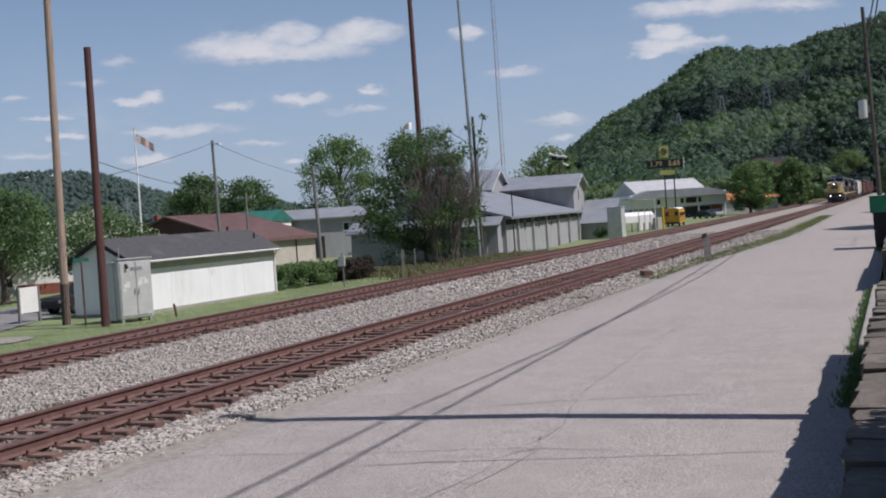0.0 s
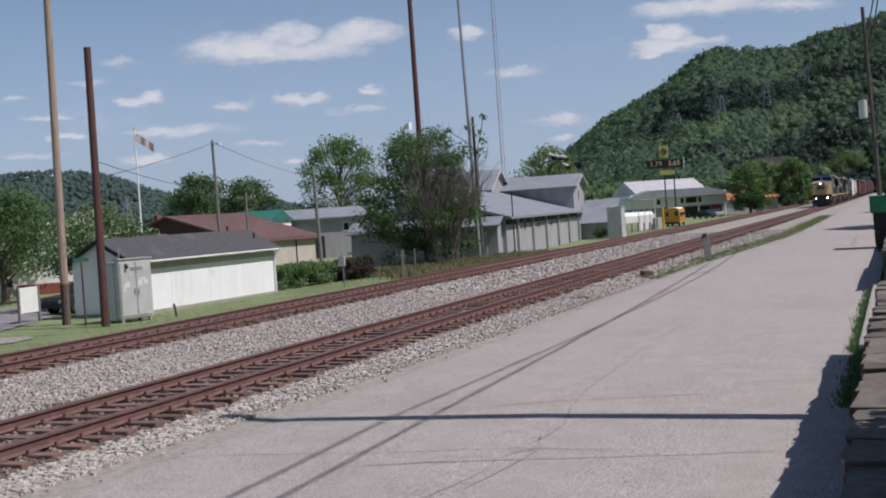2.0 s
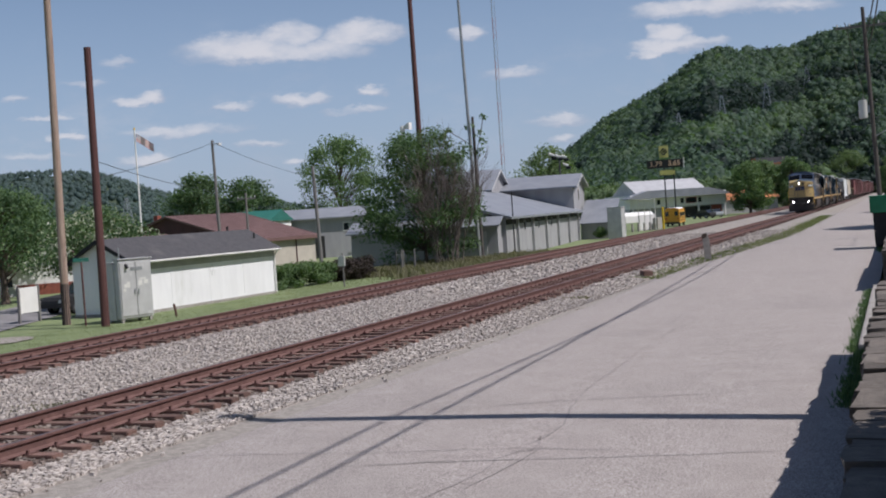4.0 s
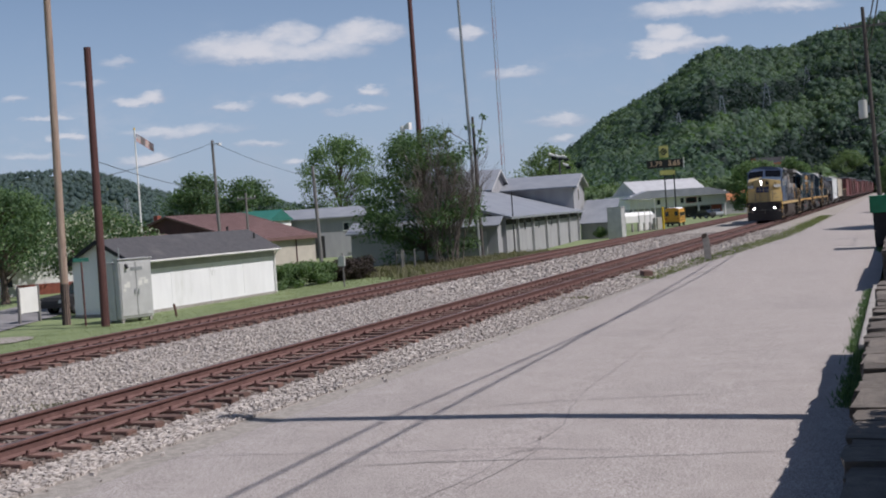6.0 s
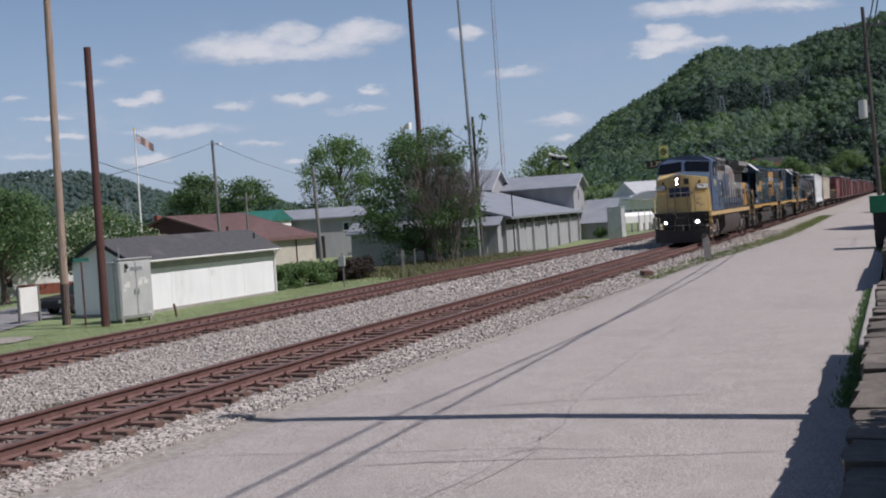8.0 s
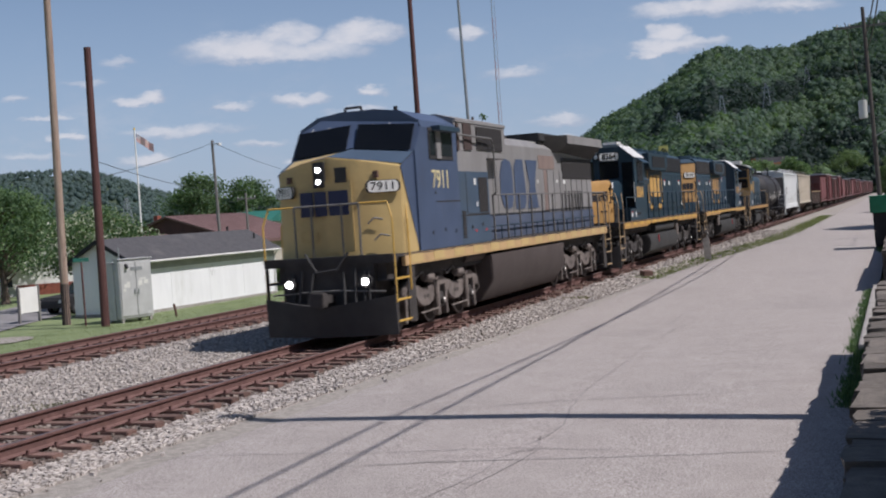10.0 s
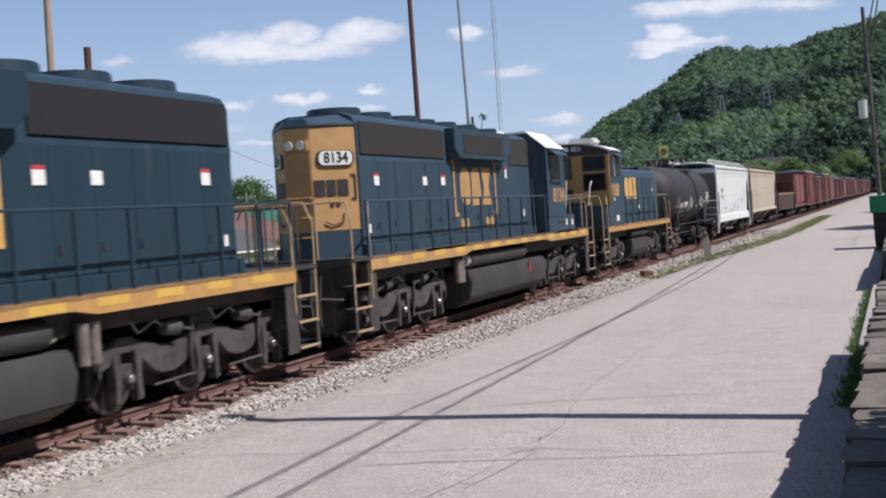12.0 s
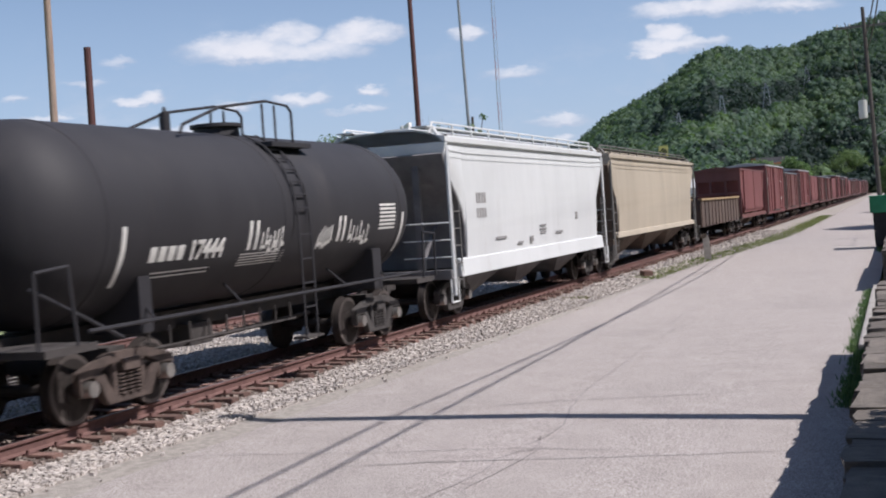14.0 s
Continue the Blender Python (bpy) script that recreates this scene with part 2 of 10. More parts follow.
M = {
    "grass": surface("grass", (0.20, 0.245, 0.115), (0.145, 0.185, 0.085), 0.8, 0.95, bump=0.9, bscale=14, stain=(0.27, 0.25, 0.15), sscale=0.16, samt=0.55),
    "ballast": surface("ballast", (0.358, 0.326, 0.293), (0.242, 0.219, 0.194), 9.0, 0.95, bump=1.0, bscale=22, stain=(0.17, 0.13, 0.11), sscale=0.35, samt=0.45),
    "stone_chip": surface("stone_chip", (0.485, 0.440, 0.405), (0.375, 0.335, 0.305), 9.0, 0.9, bump=0.2, island=0.27),
    "rail": surface("rail", (0.195, 0.110, 0.098), (0.142, 0.079, 0.071), 6.0, 0.75, 0.25, bump=0.2, stain=(0.15, 0.085, 0.068), sscale=1.0),
    "railtop": surface("railtop", (0.20, 0.16, 0.15), (0.14, 0.11, 0.11), 5.0, 0.42, 0.7, bump=0.05),
    "tie": surface("tie", (0.200, 0.120, 0.098), (0.142, 0.086, 0.073), 3.0, 0.95, bump=0.6, bscale=30, rand=0.3, stretch=(0.4, 5, 5), stain=(0.19, 0.125, 0.098), sscale=1.2),
    "pole": surface("pole", (0.42, 0.325, 0.265), (0.29, 0.20, 0.16), 2.0, 0.9, bump=0.4, stretch=(5, 5, 0.3), stain=(0.33, 0.25, 0.19), sscale=0.6),
    "poleweathered": surface("poleweathered", (0.115, 0.10, 0.095), (0.075, 0.066, 0.063), 2.0, 0.9, bump=0.4, stretch=(5, 5, 0.3)),
    "polestain": surface("polestain", (0.06, 0.045, 0.045), (0.04, 0.03, 0.03), 2.0, 0.9, bump=0.4, stretch=(5, 5, 0.3)),
    "poledark": surface("poledark", (0.129, 0.058, 0.055), (0.084, 0.038, 0.036), 2.0, 0.85, bump=0.4, stretch=(5, 5, 0.3)),
    "polegrey": surface("polegrey", (0.22, 0.21, 0.20), (0.15, 0.14, 0.14), 2.0, 0.85, bump=0.3, stretch=(5, 5, 0.3)),
    "steel": surface("steel", (0.42, 0.44, 0.46), (0.34, 0.36, 0.38), 4.0, 0.5, 0.6, bump=0.05),
    "white": surface("white", (0.80, 0.79, 0.77), (0.74, 0.73, 0.71), 1.2, 0.7, bump=0.1, stain=(0.50, 0.48, 0.44), sscale=0.7, samt=0.45),
    "siding": surface("siding", (0.816, 0.816, 0.838), (0.753, 0.753, 0.773), 1.5, 0.75, bump=0.1, stain=(0.5, 0.5, 0.46), sscale=0.9, samt=0.5, stretch=(1, 1, 0.25)),
    "shingle": surface("shingle", (0.085, 0.082, 0.088), (0.06, 0.06, 0.065), 4.0, 0.95, bump=0.5, bscale=25, stain=(0.15, 0.14, 0.14), sscale=0.5),
    "maroon": surface("maroon", (0.085, 0.035, 0.038), (0.06, 0.026, 0.028), 1.0, 0.8, bump=0.2, bscale=12),
    "eavegrey": surface("eavegrey", (0.46, 0.46, 0.47), (0.38, 0.38, 0.39), 2.0, 0.8, bump=0.15),
    "brownroof": surface("brownroof", (0.175, 0.105, 0.098), (0.14, 0.082, 0.077), 1.0, 0.8, bump=0.2, bscale=12),
    "tan": surface("tan", (0.50, 0.46, 0.40), (0.43, 0.39, 0.34), 1.0, 0.85, bump=0.3, bscale=16),
    "greybox": surface("greybox", (0.564, 0.564, 0.570), (0.480, 0.480, 0.486), 1.3, 0.55, 0.25, bump=0.08, stain=(0.66, 0.66, 0.66), sscale=1.1, sfrom=0.58, sto=0.66),
    "greywall": surface("greywall", (0.37, 0.37, 0.385), (0.305, 0.305, 0.32), 0.8, 0.8, bump=0.12, stretch=(1, 1, 0.3), stain=(0.24, 0.24, 0.24), sscale=0.4, samt=0.4),
    "greyroof": surface("greyroof", (0.275, 0.29, 0.32), (0.22, 0.235, 0.265), 0.6, 0.6, 0.2, bump=0.1, stain=(0.33, 0.33, 0.34), sscale=0.3, samt=0.4),
    "lightroof": surface("lightroof", (0.50, 0.50, 0.51), (0.42, 0.42, 0.43), 0.7, 0.6, 0.15, bump=0.1),
    "dark": surface("dark", (0.03, 0.03, 0.032), (0.02, 0.02, 0.022), 3.0, 0.8, bump=0.1),
    "glass": glass("glass"),
    "concrete": surface("concrete", (0.38, 0.36, 0.33), (0.28, 0.26, 0.24), 5.0, 0.95, bump=0.5, stain=(0.16, 0.14, 0.12), sscale=2.0),
    "walls": surface("wallstone", (0.195, 0.168, 0.145), (0.105, 0.092, 0.080), 3.5, 0.95, bump=0.9, bscale=18, rand=0.25, stain=(0.075, 0.068, 0.06), sscale=1.6),
    "paleyellow": surface("paleyellow", (0.62, 0.56, 0.2), (0.54, 0.49, 0.17), 2.0, 0.6, bump=0.03),
    "yellow": surface("yellow", (0.62, 0.42, 0.03), (0.50, 0.33, 0.03), 2.0, 0.6, bump=0.05),
    "busyellow": surface("busyellow", (0.58, 0.29, 0.03), (0.48, 0.235, 0.025), 2.0, 0.45, bump=0.02),
    "green": surface("green", (0.02, 0.22, 0.11), (0.015, 0.17, 0.08), 2.0, 0.5, bump=0.05),
    "teal": surface("teal", (0.03, 0.16, 0.13), (0.025, 0.13, 0.10), 1.0, 0.6, bump=0.05),
    "redbrick": surface("redbrick", (0.28, 0.09, 0.06), (0.20, 0.065, 0.05), 3.0, 0.9, bump=0.3),
    "orange": surface("orange", (0.55, 0.22, 0.10), (0.45, 0.18, 0.08), 1.0, 0.8, bump=0.1),
    "mastred": surface("mastred", (0.40, 0.22, 0.21), (0.34, 0.18, 0.175), 2.0, 0.6, bump=0.05),
    "redpaint": surface("redpaint", (0.42, 0.05, 0.05), (0.33, 0.04, 0.04), 2.0, 0.6, bump=0.05),
    "bark": surface("bark", (0.13, 0.10, 0.08), (0.08, 0.06, 0.05), 5.0, 0.95, bump=0.9, bscale=18),
    "twig": surface("twig", (0.194, 0.162, 0.148), (0.144, 0.119, 0.108), 5.0, 0.95, bump=0.4),
    "leaf": foliage("leaf", (0.085, 0.149, 0.067), (0.179, 0.257, 0.121)),
    "leaflight": foliage("leaflight", (0.113, 0.178, 0.080), (0.212, 0.277, 0.144)),
    "leafdark": foliage("leafdark", (0.064, 0.122, 0.063), (0.135, 0.203, 0.093)),
    "leafmaroon": foliage("leafmaroon", (0.040, 0.034, 0.034), (0.082, 0.062, 0.060)),
    "blossom": foliage("blossom", (0.079, 0.144, 0.070), (0.158, 0.230, 0.104), blossom=(0.55, 0.56, 0.48)),
    "woods": foliage("woods", (0.072, 0.118, 0.090), (0.100, 0.156, 0.108), 0.1, fleck=0.2, thin=0.45),
    # Dark leaf copy, carries the shade of the ravine and slope foot.
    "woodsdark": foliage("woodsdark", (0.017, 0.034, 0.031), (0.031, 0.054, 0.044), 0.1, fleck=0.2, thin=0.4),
    "woodslight": foliage("woodslight", (0.090, 0.142, 0.094), (0.128, 0.186, 0.114), 0.1, fleck=0.2, thin=0.45),
    "beltleaf": foliage("beltleaf", (0.078, 0.130, 0.060), (0.160, 0.222, 0.102), 0.14, fleck=0.25, relief=0.7, thin=0.28),
    # Distance haze is put into this pale, bluish leaf colour.
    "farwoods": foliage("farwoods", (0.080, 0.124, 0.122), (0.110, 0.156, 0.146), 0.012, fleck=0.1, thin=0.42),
    "soil": surface("soil", (0.06, 0.085, 0.045), (0.045, 0.065, 0.035), 0.05, 0.95, bump=0.3, bscale=0.5),
    "weed": foliage("weed", (0.12, 0.155, 0.06), (0.22, 0.24, 0.12)),
    "straw": foliage("straw", (0.15, 0.145, 0.09), (0.24, 0.22, 0.15)),
    "wire": surface("wire", (0.03, 0.03, 0.03), (0.02, 0.02, 0.02), 3, 0.6, bump=0),
    "lamp": surface("lamp", (1.0, 0.98, 0.92), (1, 1, 1), 1, 0.3, bump=0, emit=28.0),
    "digit": surface("digit", (0.66, 0.46, 0.32), (0.6, 0.4, 0.26), 1, 0.5, bump=0),
    "flagblue": surface("flag_blue", (0.03, 0.04, 0.15), (0.025, 0.03, 0.12), 2, 0.8, bump=0),
    "text": surface("text", (0.72, 0.71, 0.68), (0.62, 0.61, 0.58), 4, 0.7, bump=0),
    "enamel": surface("enamel", (0.62, 0.62, 0.60), (0.52, 0.52, 0.5), 2, 0.5, bump=0.02),
}


def road_material():
    """Old bleached concrete-grey asphalt with stains, fine aggregate and sealed cracks."""
    m = bpy.data.materials.new("road")
    m.use_nodes = True
    k = Net(m.node_tree)
    co = k.n("ShaderNodeTexCoord").outputs["Object"]
    fine, mid, big = k.noise(co, 55, 3.0, 0.7), k.noise(co, 2.2, 6.0, 0.6), k.noise(co, 0.22, 5.0, 0.55)
    col = k.mix(k.ramp(mid, 0.3, 0.7), rgb((0.312, 0.278, 0.259)), rgb((0.356, 0.320, 0.300)))
    col = k.mix(k.math("MULTIPLY", k.ramp(big, 0.5, 0.7), 0.35), col, rgb((0.258, 0.232, 0.219)))
    col = k.mix(1.0, col, k.mix(k.ramp(fine, 0.34, 0.66), rgb((0.12, 0.12, 0.12)), rgb((0.9, 0.9, 0.9))), "SOFT_LIGHT")
    chips = k.ramp(k.noise(co, 120, 2.0, 0.6), 0.62, 0.72)
    col = k.mix(k.math("MULTIPLY", chips, 0.7), col, rgb((0.54, 0.51, 0.48)))
    pits = k.ramp(k.noise(co, 90, 3.0, 0.7), 0.42, 0.32)
    col = k.mix(k.math("MULTIPLY", pits, 0.6), col, rgb((0.16, 0.14, 0.13)))
    bs, b = k.n("ShaderNodeBsdfPrincipled"), k.n("ShaderNodeBump")
    k.put(bs.inputs["Base Color"], col)
    bs.inputs["Roughness"].default_value = 0.9
    bs.inputs["Specular IOR Level"].default_value = 0.3
    b.inputs["Strength"].default_value, b.inputs["Distance"].default_value = 0.5, 0.02
    k.put(b.inputs["Height"], fine)
    k.put(bs.inputs["Normal"], b.outputs[0])
    k.t.links.new(bs.outputs[0], k.n("ShaderNodeOutputMaterial").inputs[0])
    return m


M["road"] = road_material()
M["bed"] = surface("track_bed", (0.135, 0.10, 0.085), (0.09, 0.068, 0.058), 9.0, 0.95, bump=1.0, bscale=22, stain=(0.22, 0.19, 0.17), sscale=0.8, samt=0.5)
M["street"] = surface("street", (0.24, 0.23, 0.23), (0.19, 0.18, 0.18), 1.5, 0.9, bump=0.2)
M["crack"] = surface("crack", (0.10, 0.092, 0.088), (0.07, 0.065, 0.06), 9, 0.95, bump=0.3)
M["seal"] = surface("seal", (0.225, 0.208, 0.203), (0.185, 0.172, 0.167), 5, 0.9, bump=0.2)


# ---------------- mesh helpers ----------------
class Form:
    """Vertices and faces of one mesh, gathered shape by shape."""

    def __init__(self):
        self.v, self.f = [], []

    def add(self, verts, faces):
        o = len(self.v)
        self.v += [tuple(p) for p in verts]
        self.f += [tuple(i + o for i in q) for q in faces]
        return self

    def box(self, x0, x1, y0, y1, z0, z1, turn=0.0, taper=0.0):
        cx, cy = (x0 + x1) / 2, (y0 + y1) / 2
        hx, hy = abs(x1 - x0) / 2, abs(y1 - y0) / 2
        c, s = math.cos(radians(turn)), math.sin(radians(turn))
        pts = []
        for z, k in ((z0, 1.0), (z1, 1.0 - taper)):
            for a, b in ((-1, -1), (1, -1), (1, 1), (-1, 1)):
                px, py = a * hx * k, b * hy * k
                pts.append((cx + px * c - py * s, cy + px * s + py * c, z))
        return self.add(pts, [(3, 2, 1, 0), (4, 5, 6, 7), (0, 1, 5, 4), (1, 2, 6, 5), (2, 3, 7, 6), (3, 0, 4, 7)])

    def cyl(self, a, b, r0, r1=None, n=10, caps=True):
        a, b = Vector(a), Vector(b)
        r1 = r0 if r1 is None else r1
        d = (b - a).normalized()
        s = d.orthogonal().normalized()
        w = d.cross(s)
        ring = [(math.cos(2 * math.pi * i / n), math.sin(2 * math.pi * i / n)) for i in range(n)]
        pts = [a + s * (c * r0) + w * (q * r0) for c, q in ring] + [b + s * (c * r1) + w * (q * r1) for c, q in ring]
        faces = [(i, (i + 1) % n, n + (i + 1) % n, n + i) for i in range(n)]
        if caps:
            faces += [tuple(range(n - 1, -1, -1)), tuple(range(n, 2 * n))]
        return self.add(pts, faces)

    def tube(self, pts, r, n=6):
        for a, b in zip(pts, pts[1:]):
            self.cyl(a, b, r, r, n)
        return self

    def prism(self, shape, lo, hi, axis="y"):
        """A closed outline drawn out along an axis. axis y: outline in (x, z); x: in (y, z); z: in (x, y)."""
        area = sum(a[0] * b[1] - b[0] * a[1] for a, b in zip(shape, shape[1:] + shape[:1]))
        if area < 0:
            shape = shape[::-1]
        put = {"y": lambda a, b, t: (a, t, b), "x": lambda a, b, t: (t, a, b), "z": lambda a, b, t: (a, b, t)}[axis]
        n = len(shape)
        pts = [put(a, b, lo) for a, b in shape] + [put(a, b, hi) for a, b in shape]
        sides = [(i, (i + 1) % n, n + (i + 1) % n, n + i) for i in range(n)]
        faces = sides + [tuple(range(n - 1, -1, -1)), tuple(range(n, 2 * n))]
        if axis == "y":
            faces = [q[::-1] for q in faces]
        return self.add(pts, faces)

    def loft(self, rings, caps=True):
        n = len(rings[0])
        pts = [p for r in rings for p in r]
        faces = [(j * n + i, j * n + (i + 1) % n, (j + 1) * n + (i + 1) % n, (j + 1) * n + i) for j in range(len(rings) - 1) for i in range(n)]
        if caps:
            faces += [tuple(range(n - 1, -1, -1)), tuple((len(rings) - 1) * n + i for i in range(n))]
        return self.add(pts, faces)

    def mesh(self, name, mat, bevel=0.0, smooth=True):
        me = bpy.data.meshes.new(name)
        me.from_pydata(self.v, [], self.f)
        if bevel:
            bm = bmesh.new()
            bm.from_mesh(me)
            sharp = [e for e in bm.edges if len(e.link_faces) == 2 and e.calc_face_angle(0) > 0.6]
            bmesh.ops.bevel(bm, geom=sharp, offset=bevel, segments=2, affect="EDGES", clamp_overlap=True)
            bm.to_mesh(me)
            bm.free()
        me.materials.append(mat)
        if smooth:
            me.polygons.foreach_set("use_smooth", [True] * len(me.polygons))
            me.set_sharp_from_angle(angle=radians(38))
        me.update()
        return me


def part(name, form, mat, parent=None, label="", bevel=0.0, at=None):
    """One mesh object, under a thing or part if a parent is given."""
    ob = new(name, form if isinstance(form, bpy.types.Mesh) else form.mesh(name, mat, bevel))
    ob.parent = parent
    if at is not None:
        ob.matrix_basis = at if isinstance(at, Matrix) else Matrix.Translation(at)
    return tagged(ob, label)


def thing(name, label, category, at=(0, 0, 0), group="", kind=""):
    e = tagged(new(name), label, category, group, kind)
    e.empty_display_size = 0.3
    e.matrix_basis = at if isinstance(at, Matrix) else Matrix.Translation(at)
    return e


def words(name, body, size, mat, parent, m, depth=0.004, width=None, label=""):
    """Lettering in the built-in font, turned into a mesh. m: its pose, text along local x."""
    cu = bpy.data.curves.new(name, "FONT")
    cu.body, cu.size, cu.extrude, cu.align_x, cu.align_y = body, size, depth, "CENTER", "CENTER"
    cu.offset = 0.0 if "9" in body else size * 0.026
    tmp = new(name, cu)
    me = bpy.data.meshes.new_from_object(tmp.evaluated_get(bpy.context.evaluated_depsgraph_get()))
    bpy.data.objects.remove(tmp)
    me.materials.clear()
    me.materials.append(mat)
    if width:
        xs = [v.co.x for v in me.vertices]
        k = width / (max(xs) - min(xs))
        for v in me.vertices:
            v.co.x *= k
    ob = new(name, me)
    ob.parent = parent
    ob.matrix_basis = m
    return tagged(ob, label)
M["rusty_stone"] = surface("rusty_stone", (0.29, 0.245, 0.215), (0.19, 0.145, 0.12), 7.0, 0.95, bump=0.6, bscale=30, island=0.5)


# ---------------- ground, road, railway ----------------
LOW = -1.1          # lawn level beyond the tracks
ROAD = -0.3
NEAR_X, FAR_X = -11.22, -18.47


def ground_height(x):
    steps = [(-1e5, LOW), (-27.0, LOW), (-22.6, -0.72), (-21.2, -0.5), (1e5, -0.5)]
    for (a, za), (b, zb) in zip(steps, steps[1:]):
        if a <= x <= b:
            return za + (zb - za) * (x - a) / (b - a)


def build_ground():
    xs = [-4500, -1500, -500, -200, -100, -60, -40, -33, -27, -24.8, -22.6, -21.2, -15, -8, -0.9, 6, 30, 100, 500, 1500, 4500]
    ys = [-1500, -300, -60, -10, 0, 10, 20, 30, 40, 50, 60, 80, 100, 130, 180, 250, 400, 700, 1500, 4800]
    f = Form()
    f.v = [(x, y, ground_height(x) + (0.05 * noise.noise((x * 0.11, y * 0.13, 2)) if -400 < x < -23 else 0)) for y in ys for x in xs]
    n = len(xs)
    f.f = [(j * n + i, j * n + i + 1, (j + 1) * n + i + 1, (j + 1) * n + i) for j in range(len(ys) - 1) for i in range(n - 1)]
    tagged(part("ground", f, M["grass"]), "mown grass lawn sloping gently away from the railway", "ground", kind="structure")


ROAD_EDGE = [(-30, -9.2), (10, -9.2), (15, -9.05), (20, -8.82), (27, -8.6), (38, -8.5), (44, -8.6), (55, -8.2), (66, -7.5), (78, -6.95), (90, -6.79), (600, -8.8)]


def road_edge(y):
    return float(np.interp(y, [a for a, _ in ROAD_EDGE], [b for _, b in ROAD_EDGE]))


def build_road():
    f = Form()
    ys = [-25 + i * 0.6 for i in range(330)] + [175 + 15 * i for i in range(30)]
    top = []
    for y in ys:
        e = road_edge(y) + (0.14 * noise.noise((y * 0.9, 3.1, 0)) + 0.07 * noise.noise((y * 3.3, 9.1, 0)))
        top.append((e, y))
    pts = []
    for e, y in top:
        pts += [(e - 0.25, y, ROAD - 0.16), (e + 0.05, y, ROAD - 0.055), (e + 0.75, y, ROAD - 0.004), (-4.6, y, ROAD + 0.035), (-0.62, y, ROAD), (-0.62, y, ROAD - 0.12)]
    f.v = pts
    f.f = [(6 * j + i, 6 * j + i + 1, 6 * j + i + 7, 6 * j + i + 6) for j in range(len(ys) - 1) for i in range(5)]
    f.f = [q[::-1] for q in f.f]
    road = tagged(part("road", f, M["road"]), "bleached grey asphalt service road with cracks beside the railway", "road", kind="structure")
    rnd = random.Random(5)

    def strip(pts, w, mat, name):
        g = Form()
        vs = []
        for (x0, y0), (x1, y1) in zip(pts, pts[1:]):
            n = max(2, int(math.hypot(x1 - x0, y1 - y0) / 0.25))
            for i in range(n):
                t = i / n
                j = 0.05 * noise.noise((x0 * 3 + t * 8, y0 * 2 + t * 5, w * 90))
                vs.append((x0 + (x1 - x0) * t + j, y0 + (y1 - y0) * t + j * 1.4))
        vs.append(pts[-1])
        for i, (x, y) in enumerate(vs):
            a, b = vs[max(i - 1, 0)], vs[min(i + 1, len(vs) - 1)]
            d = Vector((b[0] - a[0], b[1] - a[1])).normalized()
            ww = w * (0.6 + 0.8 * rnd.random()) * (0.25 if i in (0, len(vs) - 1) else 1)
            z = ROAD + 0.035 * (1 - abs(x + 4.6) / 4.2) + 0.006
            g.v += [(x - d.y * ww, y + d.x * ww, z), (x + d.y * ww, y - d.x * ww, z)]
        g.f = [(2 * i, 2 * i + 1, 2 * i + 3, 2 * i + 2) for i in range(len(vs) - 1)]
        tagged(part(name, g, mat, road), "dark irregular crack across the asphalt")
    # joints across the road and wandering cracks along it
    for pts in ([(-8.9, 12.63), (-8.1, 12.89), (-6.6, 13.0), (-5.7, 13.07), (-4.35, 13.26), (-3.0, 13.3)],
                [(-7.2, 16.0), (-5.69, 16.2), (-4.56, 16.55), (-3.05, 17.05), (-1.4, 17.45)],
                [(-8.3, 20.3), (-7.15, 20.55), (-5.73, 21.02), (-3.78, 21.46), (-1.5, 22.2)],
                [(-5.7, 31.2), (-4.12, 32.1), (-2.7, 32.4)], [(-8.3, 26.6), (-5.0, 26.9), (-1.3, 27.3)],
                [(-7.7, 48.8), (-6.4, 50.8), (-4.3, 52.6), (-2.0, 52.9)], [(-7.4, 61.5), (-4.0, 62.4), (-0.9, 62.6)], [(-7.0, 73), (-0.9, 73.6)]):
        strip(pts, 0.004 + pts[0][1] * 0.0003, M["seal"], "crack")
    strip([(-6.04, 12.25), (-5.05, 12.5), (-4.16, 12.65), (-2.96, 12.9), (-1.3, 13.33)], 0.012, M["seal"], "crack")
    strip([(-4.55, 10.3), (-4.47, 10.96), (-4.34, 11.49), (-4.27, 12.01), (-4.31, 12.71), (-4.21, 13.02), (-4.05, 13.2), (-4.11, 13.83), (-4.07, 14.74), (-4.32, 15.98), (-4.5, 17.71), (-4.53, 19.16), (-4.56, 20.84), (-4.6, 23.2)], 0.006, M["seal"], "crack")
    strip([(-4.2, 11.2), (-4.13, 11.76), (-4.05, 12.29), (-4.0, 12.87), (-3.99, 13.2)], 0.005, M["crack"], "crack")
    strip([(-4.24, 13.02), (-4.12, 13.25), (-4.0, 13.12)], 0.006, M["crack"], "crack")
    strip([(-4.18, 13.5), (-4.1, 13.8), (-4.16, 14.0)], 0.006, M["crack"], "crack")
    strip([(-4.58, 24.0), (-4.6, 24.6), (-4.57, 25.17), (-4.55, 26.0), (-4.47, 26.8)], 0.011, M["seal"], "crack")
    strip([(-4.8, 26.6), (-4.95, 28.7), (-4.88, 30.15), (-4.6, 31.0)], 0.008, M["seal"], "crack")
    strip([(-3.1, 18.6), (-3.0, 19.3), (-2.7, 20.0)], 0.006, M["seal"], "crack")
    strip([(-2.0, 60.5), (-2.3, 63), (-2.1, 66), (-2.4, 70)], 0.03, M["seal"], "crack")


